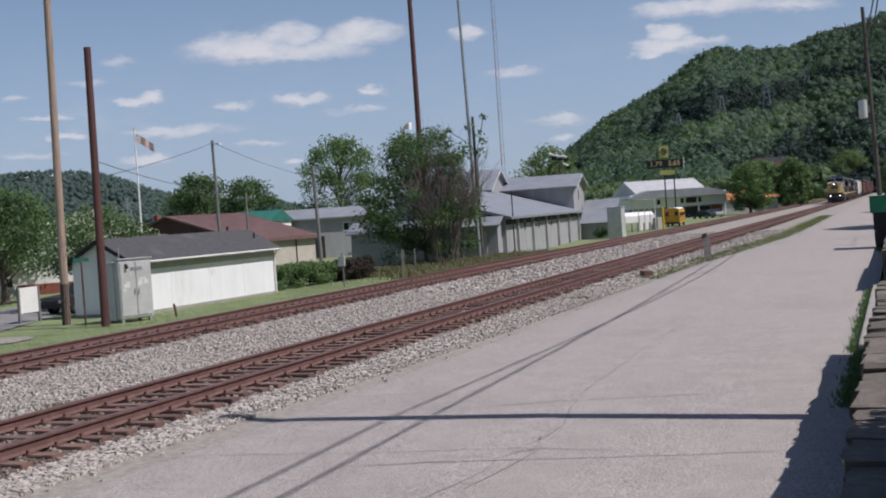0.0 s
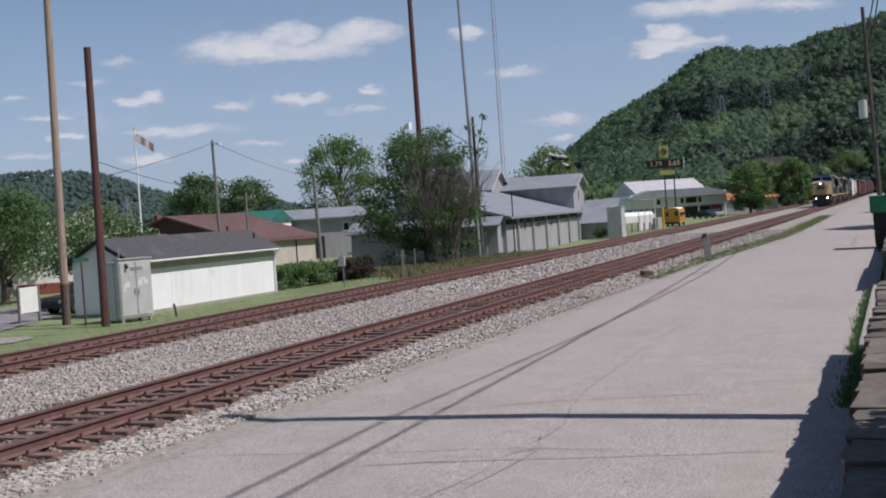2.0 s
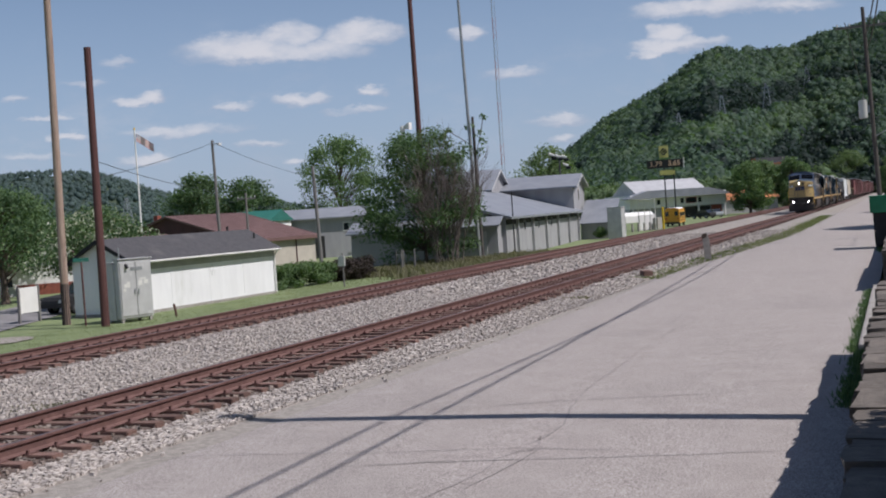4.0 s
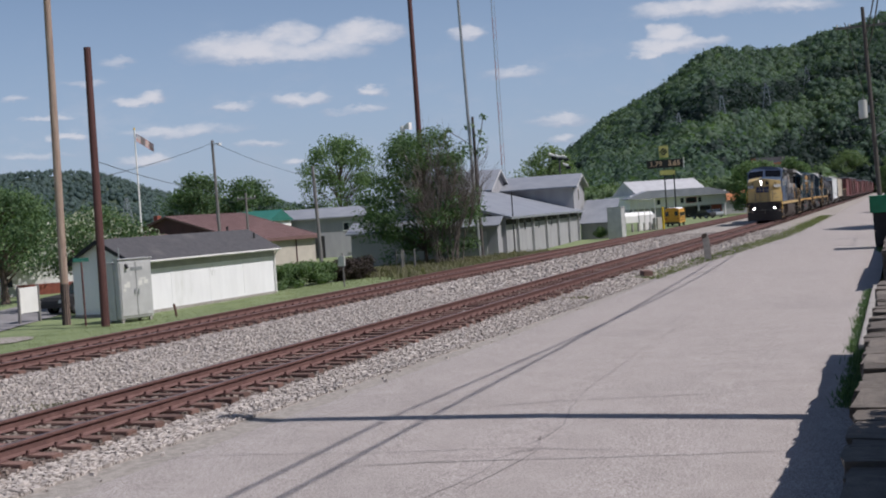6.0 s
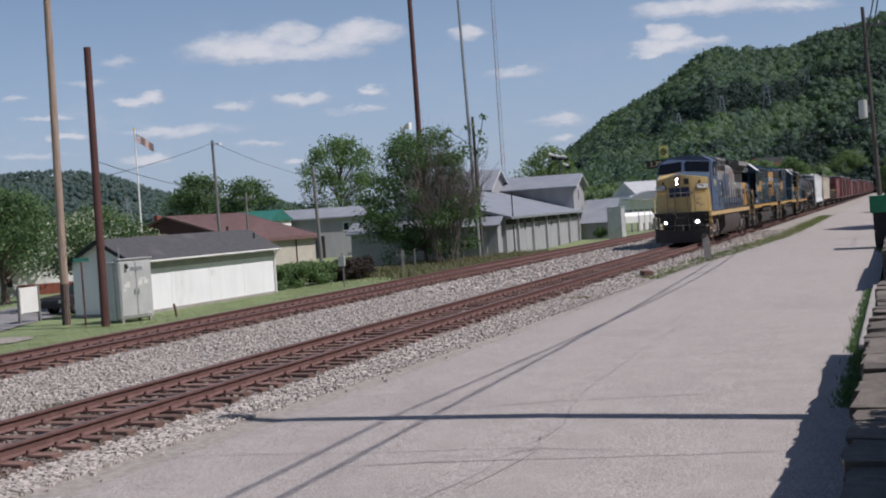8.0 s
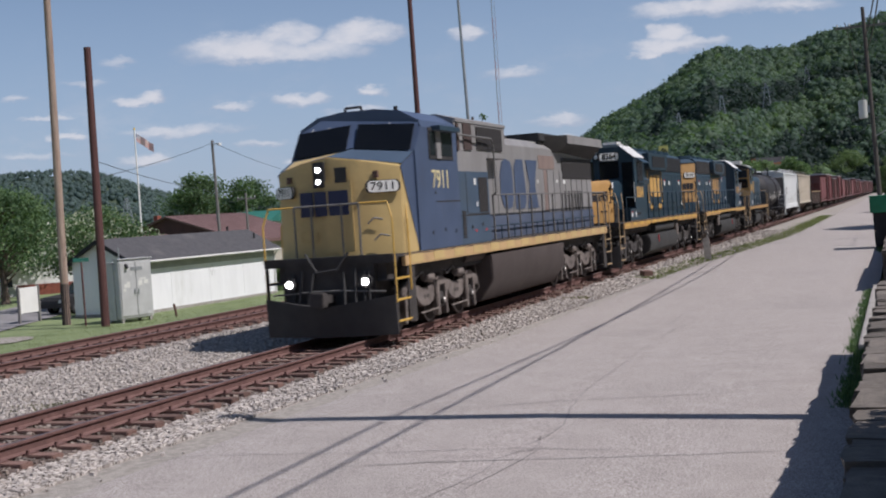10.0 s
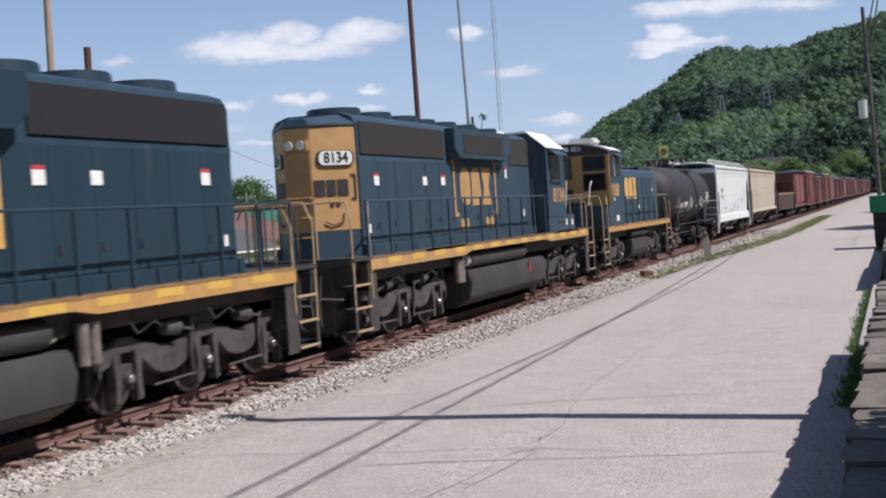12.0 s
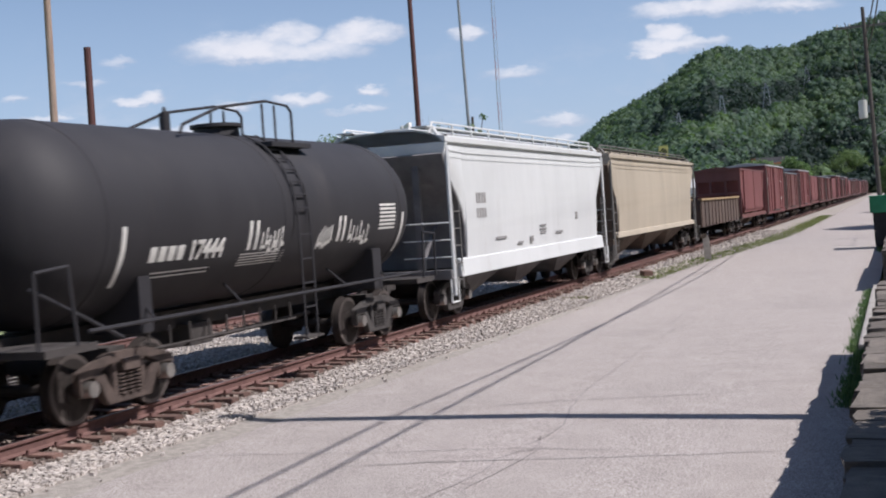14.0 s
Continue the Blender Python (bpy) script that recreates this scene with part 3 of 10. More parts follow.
def build_ballast():
    f = Form()
    prof = [(-22.7, -0.80), (-21.0, -0.30), (-19.9, -0.27), (-17.0, -0.27), (-16.3, -0.21), (-15.0, -0.24), (-13.2, -0.21), (-12.6, -0.27), (-9.9, -0.275), (-9.1, -0.29), (-8.2, -0.335), (-8.2, -0.6), (-22.7, -0.95)]
    ys = [-30 + 2 * i for i in range(90)] + [150 + 40 * i for i in range(16)]
    for y in ys:
        f.v += [(x, y, z + (0.025 * noise.noise((x, y * 0.6, 0)) if i < 9 else 0)) for i, (x, z) in enumerate(prof)]
    n = len(prof)
    f.f = [(n * j + i, n * j + (i + 1) % n, n * (j + 1) + (i + 1) % n, n * (j + 1) + i) for j in range(len(ys) - 1) for i in range(n)]
    bed = tagged(part("ballast_bed", f, M["ballast"]), "pale grey crushed-stone ballast under two tracks", "ballast", kind="structure")
    ap = Form()
    ys2 = [38 + 2 * i for i in range(40)] + [120 + 30 * i for i in range(20)]
    for y in ys2:
        e = road_edge(y) + 0.1
        ap.v += [(-8.9, y, -0.33), (-8.4, y, -0.322), (e, y, -0.335), (e, y, -0.45)]
    ap.f = [(4 * j + i, 4 * j + i + 1, 4 * j + i + 5, 4 * j + i + 4) for j in range(len(ys2) - 1) for i in range(3)]
    part("gravel_shoulder", ap, M["ballast"], bed, "fine grey gravel shoulder")
    # loose stones where the bed is close
    rng = np.random.default_rng(3)
    base = np.array([(-1, -1, -1), (1, -1, -1), (1, 1, -1), (-1, 1, -1), (-1, -1, 1), (1, -1, 1), (1, 1, 1), (-1, 1, 1)], float)
    quads = np.array([(3, 2, 1, 0), (4, 5, 6, 7), (0, 1, 5, 4), (1, 2, 6, 5), (2, 3, 7, 6), (3, 0, 4, 7)])

    def stones(count, y0, y1, size, cx=None):
        y = y0 + (y1 - y0) * rng.random(count) ** 1.5
        zone = rng.random(count)
        shoulder = np.interp(y, [a for a, _ in ROAD_EDGE], [b for _, b in ROAD_EDGE]) + 0.06
        x = np.where(zone < 0.37, -10.05 + (shoulder + 10.05) * rng.random(count), rng.uniform(-17.25, -12.4, count))
        spill = rng.random(count) < 0.008
        x = np.where(spill, x + rng.uniform(0, 0.5, count) * (x > -10), x)
        px, pz = [a[0] for a in prof[:11]], [a[1] for a in prof[:11]]
        z = np.interp(x, px, pz)
        if cx is not None:
            x = cx + rng.uniform(-1.35, 1.35, count)
            z = np.interp(x - cx, [-1.4, -1.2, 1.2, 1.45], [-0.28, -0.212, -0.215, -0.285]) - 0.012
        s = size * (0.55 + 0.9 * rng.random(count))
        shape = base[None] * (0.62 + 0.5 * rng.random((count, 8, 1))) + rng.normal(0, 0.14, (count, 8, 3))
        shape *= (s[:, None] * (0.6 + 0.5 * rng.random((count, 3))))[:, None, :]
        a = rng.random(count) * 6.28
        c, q = np.cos(a)[:, None], np.sin(a)[:, None]
        vx, vy = shape[..., 0] * c - shape[..., 1] * q, shape[..., 0] * q + shape[..., 1] * c
        v = np.stack([vx + x[:, None], vy + y[:, None], shape[..., 2] + z[:, None] + 0.012], -1).reshape(-1, 3)
        fc = (quads[None] + (np.arange(count) * 8)[:, None, None]).reshape(-1, 4)
        return v, fc
    for cx in (NEAR_X, FAR_X):
        g = Form()
        yy = [-30 + 3 * i for i in range(60)] + [150 + 60 * i for i in range(11)]
        for y in yy:
            g.v += [(cx - 1.4, y, -0.29), (cx - 1.2, y, -0.213), (cx + 1.2, y, -0.216), (cx + 1.45, y, -0.29)]
        g.f = [(4 * j + i, 4 * j + i + 1, 4 * j + i + 5, 4 * j + i + 4) for j in range(len(yy) - 1) for i in range(3)]
        part("track_bed", g, M["bed"], bed, "rust-stained ballast between the rails")
        vc, fc = stones(7000 if cx == NEAR_X else 3000, 10, 60, 0.031, cx)
        me = bpy.data.meshes.new("rusty_stone")
        me.from_pydata(vc.tolist(), [], fc.tolist())
        me.materials.append(M["rusty_stone"])
        tagged(part("rusty_stone", me, None, bed), "rust-browned ballast stones between the ties", kind="stuff")
    va, fa = stones(41000, 8, 42, 0.028)
    vb, fb = stones(8000, 40, 95, 0.055)
    me = bpy.data.meshes.new("loose_stone")
    me.from_pydata(np.vstack([va, vb]).tolist(), [], np.vstack([fa, fb + len(va)]).tolist())
    me.materials.append(M["stone_chip"])
    tagged(part("loose_stone", me, None, bed), "angular pale grey ballast stones", kind="stuff")


def rail_profile(x):
    half = [(0.070, -0.17), (0.070, -0.158), (0.012, -0.135), (0.009, -0.05), (0.036, -0.038), (0.037, -0.008), (0.028, 0.0)]
    return [(x + a, b) for a, b in half] + [(x - a, b) for a, b in half[::-1]]


def build_track(cx, label, seed):
    t = thing("railway_track", label, "railway track", (cx, 0, 0), kind="structure")
    for s in (-0.7525, 0.7525):
        part("rail", Form().prism(rail_profile(s), -30, 760), M["rail"], t)
        part("rail_head", Form().box(s - 0.026, s + 0.026, -30, 760, -0.001, 0.002), M["railtop"], t, "worn steel running surface")
    rnd = random.Random(seed)
    tie = Form().box(-1.3, 1.3, -0.115, 0.115, -0.34, -0.168).mesh("tie", M["tie"], 0.014)
    plate = Form()
    for s in (-0.7525, 0.7525):
        plate.box(s - 0.16, s + 0.16, -0.095, 0.095, -0.168, -0.155)
        for a, b in ((-0.11, 0.05), (0.11, -0.05)):
            plate.box(s + a - 0.018, s + a + 0.018, b - 0.018, b + 0.018, -0.155, -0.115)
    plate = plate.mesh("tie_plate", M["rail"])
    rest = Form()
    i, y = 0, 4.0
    while y < 420:
        dx, rz = rnd.uniform(-0.07, 0.07), rnd.uniform(-1.6, 1.6)
        if y < 92:
            m = pose(dx, y, rnd.uniform(-0.012, 0.006), 0, 0, rz)
            o = part("tie", tie, None, t, at=m)
            if y < 55:
                part("tie_plate", plate, None, o, at=Matrix.Translation((-dx, 0, 0)))
        else:
            rest.box(dx - 1.3, dx + 1.3, y - 0.115, y + 0.115, -0.34, -0.17)
        y += 0.53 + rnd.uniform(-0.04, 0.04)
    tagged(part("far_ties", rest, M["tie"], t), "weathered brown wooden ties", kind="stuff")


build_ground()
build_road()
build_ballast()
build_track(NEAR_X, "rusty near railway track on weathered wooden ties", 1)
build_track(FAR_X, "rusty far railway track on weathered wooden ties", 2)


# ---------------- plants ----------------
def leaf_cards(centres, size, rng, per, spread, squash=0.8):
    """Small bent leaf sprays round the given clump centres."""
    c = np.repeat(np.asarray(centres, float), per, 0)
    n = len(c)
    off = rng.normal(0, 1, (n, 3))
    off /= np.linalg.norm(off, axis=1)[:, None]
    off *= (rng.random((n, 1)) ** 0.45) * np.repeat(np.asarray(spread, float), per)[:, None]
    off[:, 2] *= squash
    p = c + off
    nrm = off / (np.linalg.norm(off, axis=1)[:, None] + 1e-6) + rng.normal(0, 0.7, (n, 3)) + (0, 0, 0.35)
    nrm /= np.linalg.norm(nrm, axis=1)[:, None]
    a = np.cross(nrm, rng.normal(0, 1, (n, 3)))
    a /= np.linalg.norm(a, axis=1)[:, None]
    b = np.cross(nrm, a)
    s = size * (0.6 + 0.8 * rng.random((n, 1)))
    v = np.stack([p - a * s, p - b * s * 0.55 + nrm * s * 0.12, p + a * s, p + b * s * 0.55 + nrm * s * 0.12], 1).reshape(-1, 3)
    f = np.arange(4 * n).reshape(-1, 4)
    return v, f


def np_mesh(name, v, f, mat):
    me = bpy.data.meshes.new(name)
    me.from_pydata(np.asarray(v).tolist(), [], [tuple(int(i) for i in q) for q in f])
    me.materials.append(mat)
    return me


def tree(label, x, y, z, height, width, mat, seed, clumps=60, per=70, leaf=0.22, trunk=0.18, crown_from=0.25, category="tree", top=0.55, thin=1.0, west=-99.0):
    rng = np.random.default_rng(seed)
    t = thing("tree", label, category, (x, y, z))
    f = Form()
    bend = rng.normal(0, 0.03 * height, 2)
    pts = [(bend[0] * s * s, bend[1] * s * s, height * 0.86 * s) for s in (0, 0.12, 0.3, 0.5, 0.75, 1.0)]
    for i, (a, b) in enumerate(zip(pts, pts[1:])):
        f.cyl(a, b, trunk * (1 - 0.17 * i), trunk * (1 - 0.17 * (i + 1)), 8)
    f.cyl((0, 0, -0.2), (0, 0, 0.25), trunk * 1.6, trunk, 8)
    centres, spread = [], []
    for i in range(clumps):
        s = crown_from + (1 - crown_from) * rng.random() ** 0.85
        k = (s - crown_from) / (1 - crown_from)
        shape = math.sin(math.pi * min(1, 0.12 + k ** 0.9 * 0.86)) ** top
        a, r = rng.random() * 6.283, (0.25 + 0.75 * rng.random() ** 0.5) * width / 2 * shape * (0.75 + 0.45 * rng.random())
        c = (bend[0] * s * s + r * math.cos(a), bend[1] * s * s + r * math.sin(a), height * s * 0.97)
        size = width * (0.10 + 0.08 * rng.random()) * thin
        if c[0] - size < west:
            continue
        centres.append(c)
        spread.append(size)
        if i % 2 == 0:
            h0 = max(0.14, s - 0.18 - 0.1 * rng.random())
            root = (bend[0] * h0 * h0, bend[1] * h0 * h0, height * 0.86 * h0)
            mid = tuple((p + q) / 2 + 0.03 * height * (j == 2) for j, (p, q) in enumerate(zip(root, c)))
            f.cyl(root, mid, trunk * 0.36, trunk * 0.2, 5)
            f.cyl(mid, c, trunk * 0.2, trunk * 0.06, 5)
    part("trunk", f, M["bark"], t)
    v, q = leaf_cards(centres, leaf, rng, per, spread)
    tagged(part("crown", np_mesh("crown", v, q, mat), None, t), "many small green leaves with gaps", kind="stuff")
    return t


def ico(level):
    bm = bmesh.new()
    bmesh.ops.create_icosphere(bm, subdivisions=level, radius=1)
    v = np.array([p.co[:] for p in bm.verts])
    f = np.array([[p.index for p in q.verts] for q in bm.faces])
    bm.free()
    return v, f


def woods(name, label, places, sizes, mat, seed, cards, leaf, level=1, sway=0.42):
    """A far stand of trees: crowns billowing in lobes, clad in ragged sprays of leaves."""
    rng = np.random.default_rng(seed)
    bv, bf = ico(level)
    n = len(places)
    P, S = np.asarray(places, float), np.asarray(sizes, float)
    tall = np.stack([np.ones(n), np.ones(n), rng.uniform(0.9, 1.35, n)], 1)
    lobes = rng.normal(0, 1, (n, 10, 3))
    lobes[..., 2] = np.abs(lobes[..., 2]) * 0.9 - 0.25
    lobes /= np.linalg.norm(lobes, axis=2)[..., None]

    def reach(d):
        near = np.einsum("nvk,nlk->nvl", d, lobes).max(2)
        s = np.clip((near - 0.5) / 0.45, 0, 1)
        return 0.66 + 0.4 * s * s * (3 - 2 * s)
    d = np.repeat(bv[None], n, 0)
    r = reach(d) * 0.8
    v = (d * r[..., None] * tall[:, None] * S[:, None, None] + P[:, None, :]).reshape(-1, 3)
    f = (bf[None] + (np.arange(n) * len(bv))[:, None, None]).reshape(-1, 3)
    d = rng.normal(0, 1, (n, cards, 3))
    d[..., 2] = np.abs(d[..., 2]) * 1.15 - 0.4
    d /= np.linalg.norm(d, axis=2)[..., None]
    rr = reach(d)[..., None] * (0.76 + 0.28 * rng.random((n, cards, 1)))
    c = (P[:, None] + d * rr * tall[:, None] * S[:, None, None]).reshape(-1, 3)
    nn = d.reshape(-1, 3) + rng.normal(0, sway, (n * cards, 3))
    nn /= np.linalg.norm(nn, axis=1)[:, None]
    a = np.cross(nn, rng.normal(0, 1, nn.shape))
    a /= np.linalg.norm(a, axis=1)[:, None]
    b = np.cross(nn, a)
    s = leaf * np.repeat(S, cards)[:, None] * (0.5 + 1.0 * rng.random((n * cards, 1)))
    w = np.stack([c - a * s - b * s * 0.4, c + a * s * 0.6 - b * s * 0.8, c + a * s + b * s * 0.5, c - a * s * 0.5 + b * s * 0.8], 1).reshape(-1, 3)
    g = np.arange(len(w)).reshape(-1, 4) + len(v)
    me = bpy.data.meshes.new(name)
    me.from_pydata(np.vstack([v, w]).tolist(), [], f.tolist() + g.tolist())
    me.materials.append(mat)
    me.polygons.foreach_set("use_smooth", [True] * len(f) + [False] * len(g))
    return tagged(part(name, me, None), label, "woods", kind="stuff")


def polar(az, r):
    return r * math.sin(radians(az)), r * math.cos(radians(az))


def hill(name, label, ridge, near, far, az0, az1, floor=-1.1, power=1.25, drop=120.0):
    """Rising ground from the radius near(azimuth) out to a skyline at far(azimuth), whose height follows the ridge table (azimuth, elevation)."""
    A, E = [a for a, _ in ridge], [e for _, e in ridge]
    azs = np.linspace(az0, az1, 70)
    ks = np.linspace(0, 1.35, 22)

    def height(az, k):
        top = 2.465 + math.tan(radians(float(np.interp(az, A, E)))) * far(az)
        if k <= 1:
            s = k ** power
            s = s + 0.085 * (noise.noise((az * 0.42, k * 1.7, 1)) + 0.5 * noise.noise((az * 1.1, k * 3.4, 5))) * math.sin(math.pi * k)
            return floor + (top - floor) * s
        return top - (k - 1) * drop
    f = Form()
    for k in ks:
        for az in azs:
            x, y = polar(az, near(az) + (far(az) - near(az)) * k)
            f.v.append((x, y, height(az, k)))
    n = len(azs)
    f.f = [(j * n + i, j * n + i + 1, (j + 1) * n + i + 1, (j + 1) * n + i) for j in range(len(ks) - 1) for i in range(n - 1)]
    tagged(part(name, f, M["soil"]), label, "hill", kind="structure")
    return height


def between(a, b):
    """A radius that grows from a to b where the valley lets the railway through."""
    return lambda az: float(np.interp(az, [-8.0, -3.6], [a, b]))


RIDGE_EAST = [(-30, 0.1), (-20, 0.2), (-16, 1.0), (-14.27, 2.3), (-12.6, 3.52), (-11.0, 4.3), (-9.8, 4.9), (-8.9, 5.58), (-8.0, 6.16), (-7.36, 6.42), (-6.2, 6.22), (-5.06, 6.12), (-3.92, 6.16), (-3.49, 6.42), (-2.2, 6.76), (-1.1, 6.85), (0, 7.3), (8, 7.5), (25, 5)]
RIDGE_SPUR = [(-30, 0.1), (-18, 0.1), (-14, 0.9), (-10.4, 2.05), (-8.7, 2.72), (-6.8, 3.12), (-5.2, 3.32), (-4.2, 3.85), (-3.0, 4.5), (-1.0, 4.36), (0, 4.0), (8, 3.0), (25, 2)]
RIDGE_WEST = [(-75, 1.5), (-50, 2.6), (-40.4, 2.95), (-38.9, 3.05), (-37.9, 3.04), (-36.3, 2.86), (-35.2, 2.54), (-34.2, 2.08), (-33.0, 1.7), (-31, 1.35), (-28.5, 1.2), (-26.4, 0.5), (-20, 0.2)]
SPUR_NEAR, SPUR_FAR = between(320, 560), between(500, 700)
EAST_NEAR, EAST_FAR = between(520, 720), between(820, 990)


def build_hills():
    hs = hill("hill_spur", "wooded spur before the steep hillside", RIDGE_SPUR, SPUR_NEAR, SPUR_FAR, -30, 25, drop=70.0)
    he = hill("hill_east", "steep hillside covered in green deciduous woods", RIDGE_EAST, EAST_NEAR, EAST_FAR, -30, 25, power=0.8)
    hw = hill("hill_west", "long distant wooded ridge in summer haze", RIDGE_WEST, lambda az: 800.0, lambda az: 1500.0, -75, -20)
    rng = np.random.default_rng(8)
    stands = {"woods": ([], []), "woodsdark": ([], []), "woodslight": ([], [])}
    for i in range(6300):
        upper = i >= 2200
        az, k = rng.uniform(-17.5, 1.2), rng.random() ** 0.9 * 1.03
        near, far, top = (EAST_NEAR, EAST_FAR, he) if upper else (SPUR_NEAR, SPUR_FAR, hs)
        x, y = polar(az, near(az) + (far(az) - near(az)) * k)
        s = rng.uniform(2.4, 4.9) if upper else rng.uniform(2.0, 4.2)
        # dark-leaved trees paint in shade: ravine behind the spur, slope foot beside the railway
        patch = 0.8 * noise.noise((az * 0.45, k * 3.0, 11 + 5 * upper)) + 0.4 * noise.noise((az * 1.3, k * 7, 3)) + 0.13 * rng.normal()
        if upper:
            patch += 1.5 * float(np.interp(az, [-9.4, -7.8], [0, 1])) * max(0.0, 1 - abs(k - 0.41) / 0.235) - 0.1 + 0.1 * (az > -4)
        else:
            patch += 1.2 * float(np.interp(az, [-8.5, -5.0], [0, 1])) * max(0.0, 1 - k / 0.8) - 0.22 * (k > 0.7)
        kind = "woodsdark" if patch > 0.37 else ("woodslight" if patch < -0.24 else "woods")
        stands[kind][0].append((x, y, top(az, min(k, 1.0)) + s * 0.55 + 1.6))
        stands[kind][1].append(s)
    for kind, seed, lab in (("woods", 4, "dense deciduous trees on the hillside"), ("woodsdark", 14, "dark green trees on the hillside, partly painted-in shade"), ("woodslight", 24, "pale green young trees on the hillside")):
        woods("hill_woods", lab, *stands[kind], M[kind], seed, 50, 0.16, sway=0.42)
    pl, sz = [], []
    for i in range(3900):
        az, k = rng.uniform(-43, -24), rng.random() ** 0.7 * 1.02
        x, y = polar(az, 800 + 700 * k)
        s = rng.uniform(2.3, 4.4)
        pl.append((x, y, hw(az, min(k, 1.0)) + s * 0.4 + 1.0))
        sz.append(s)
    woods("woods_west", "distant woods on the far ridge, haze put into their colour", pl, sz, M["farwoods"], 5, 12, 0.18, sway=0.3)
    # belt of trees along the foot of the hill
    pl, sz = [], []
    for i in range(300):
        az = rng.uniform(-16, -2.6)
        r = rng.uniform(285, 335) if az < -4.6 else rng.uniform(430, 520)
        if az > -4.6 and i % 2:
            continue
        x, y = polar(az, r)
        s = rng.uniform(1.9, 3.9) * r / 310
        for z in (s * 0.7, s * 1.5):
            pl.append((x + rng.normal(0, 1), y + rng.normal(0, 1), -1 + z))
            sz.append(s * (1.0 if z < s else 0.75))
    woods("tree_belt", "lighter green trees along the foot of the hill", pl, sz, M["beltleaf"], 6, 115, 0.1, sway=0.3)
    return he


HILL_HEIGHT = build_hills()
tree("green tree below the hillside house", -27.4, 268.0, LOW, 10.6, 10.5, M["leaf"], 24, 90, 110, 0.24, 0.3, 0.1)
tree("tall spreading green tree with bare lower twigs beside the tracks", -31.75, 80.8, LOW, 9.7, 8.5, M["leafdark"], 11, 150, 190, 0.09, 0.16, 0.08, top=0.45, thin=0.82)
tree("leafy green tree behind the grey two-storey house", -60.0, 127.0, LOW, 13.4, 11.5, M["leaf"], 12, 120, 120, 0.14, 0.2, 0.15, thin=0.8)
tree("rounded dark green tree beyond the roofs", -70.3, 113.5, LOW, 9.6, 8.0, M["leafdark"], 13, 90, 110, 0.15, 0.22, 0.2)
tree("rounded dark green tree beyond the roofs", -64.3, 113.5, LOW, 8.6, 8.0, M["leafdark"], 14, 90, 110, 0.15, 0.22, 0.2)
tree("broad dark green shade tree by the side street", -50.5, 59.0, LOW, 6.6, 7.5, M["leafdark"], 15, 100, 140, 0.1, 0.25, 0.4)
tree("broad green shade tree by the side street", -56.5, 66.0, LOW, 7.0, 8.5, M["leaf"], 16, 100, 130, 0.11, 0.25, 0.38)
tree("low flowering tree with white blossom sprays", -40.0, 53.5, LOW, 4.9, 6.4, M["blossom"], 17, 100, 130, 0.085, 0.13, 0.42)
tree("low green tree behind the brown roof", -70.7, 115.0, LOW, 5.9, 9.0, M["leaflight"], 18, 50, 70, 0.2, 0.2, 0.3)
tree("pale green tree behind the warehouse", -43.5, 158.0, LOW, 11.8, 9.0, M["leaflight"], 19, 80, 90, 0.17, 0.25, 0.25)
tree("round green street tree beside the tracks", -26.4, 238.0, LOW, 9.6, 8.2, M["leaf"], 20, 110, 110, 0.2, 0.3, 0.1, top=0.5)
tree("green tree by the crossing", -20.3, 262.0, LOW, 10.6, 8.6, M["leaf"], 21, 90, 110, 0.22, 0.3, 0.1)
tree("green tree beyond the end of the road", 0.4, 235.0, LOW, 9.0, 7.0, M["leaflight"], 22, 80, 110, 0.2, 0.3, 0.1)
tree("broad green tree beyond the bend of the railway", -21.0, 590.0, LOW, 20.7, 19.0, M["leaflight"], 23, 80, 110, 0.36, 0.4, 0.08)


# ---------------- buildings ----------------
def gable_roof(w, ya, yb, eave, ridge, over, thick=0.12):
    """Roof slab outline with its ridge along y, centred on x = 0."""
    rise = (ridge - eave) / (w / 2)
    e = eave - over * rise
    x = w / 2 + over
    return Form().prism([(-x, e), (0, ridge), (x, e), (x, e + thick), (0, ridge + thick), (-x, e + thick)], ya, yb)


def window(parent, x, y, z, w, h, axis="x", mat="white", glass_mat="glass"):
    """A framed window on a wall whose outer face is normal to an axis; sticks out 3 cm."""
    fr, gl = Form(), Form()
    t = 0.06
    if axis == "x":
        for a, b, c, d in ((-w / 2, w / 2, h / 2 - t, h / 2), (-w / 2, w / 2, -h / 2, -h / 2 + t), (-w / 2, -w / 2 + t, -h / 2 + t, h / 2 - t), (w / 2 - t, w / 2, -h / 2 + t, h / 2 - t)):
            fr.box(x - 0.02, x + 0.04, y + a, y + b, z + c, z + d)
        gl.box(x - 0.02, x + 0.012, y - w / 2 + t, y + w / 2 - t, z - h / 2 + t, z + h / 2 - t)
    else:
        for a, b, c, d in ((-w / 2, w / 2, h / 2 - t, h / 2), (-w / 2, w / 2, -h / 2, -h / 2 + t), (-w / 2, -w / 2 + t, -h / 2 + t, h / 2 - t), (w / 2 - t, w / 2, -h / 2 + t, h / 2 - t)):
            fr.box(x + a, x + b, y - 0.04, y + 0.02, z + c, z + d)
        gl.box(x - w / 2 + t, x + w / 2 - t, y - 0.012, y + 0.02, z - h / 2 + t, z + h / 2 - t)
    o = part("window", fr, M[mat], parent)
    part("pane", gl, M[glass_mat], o, "dark window glass")
    return o


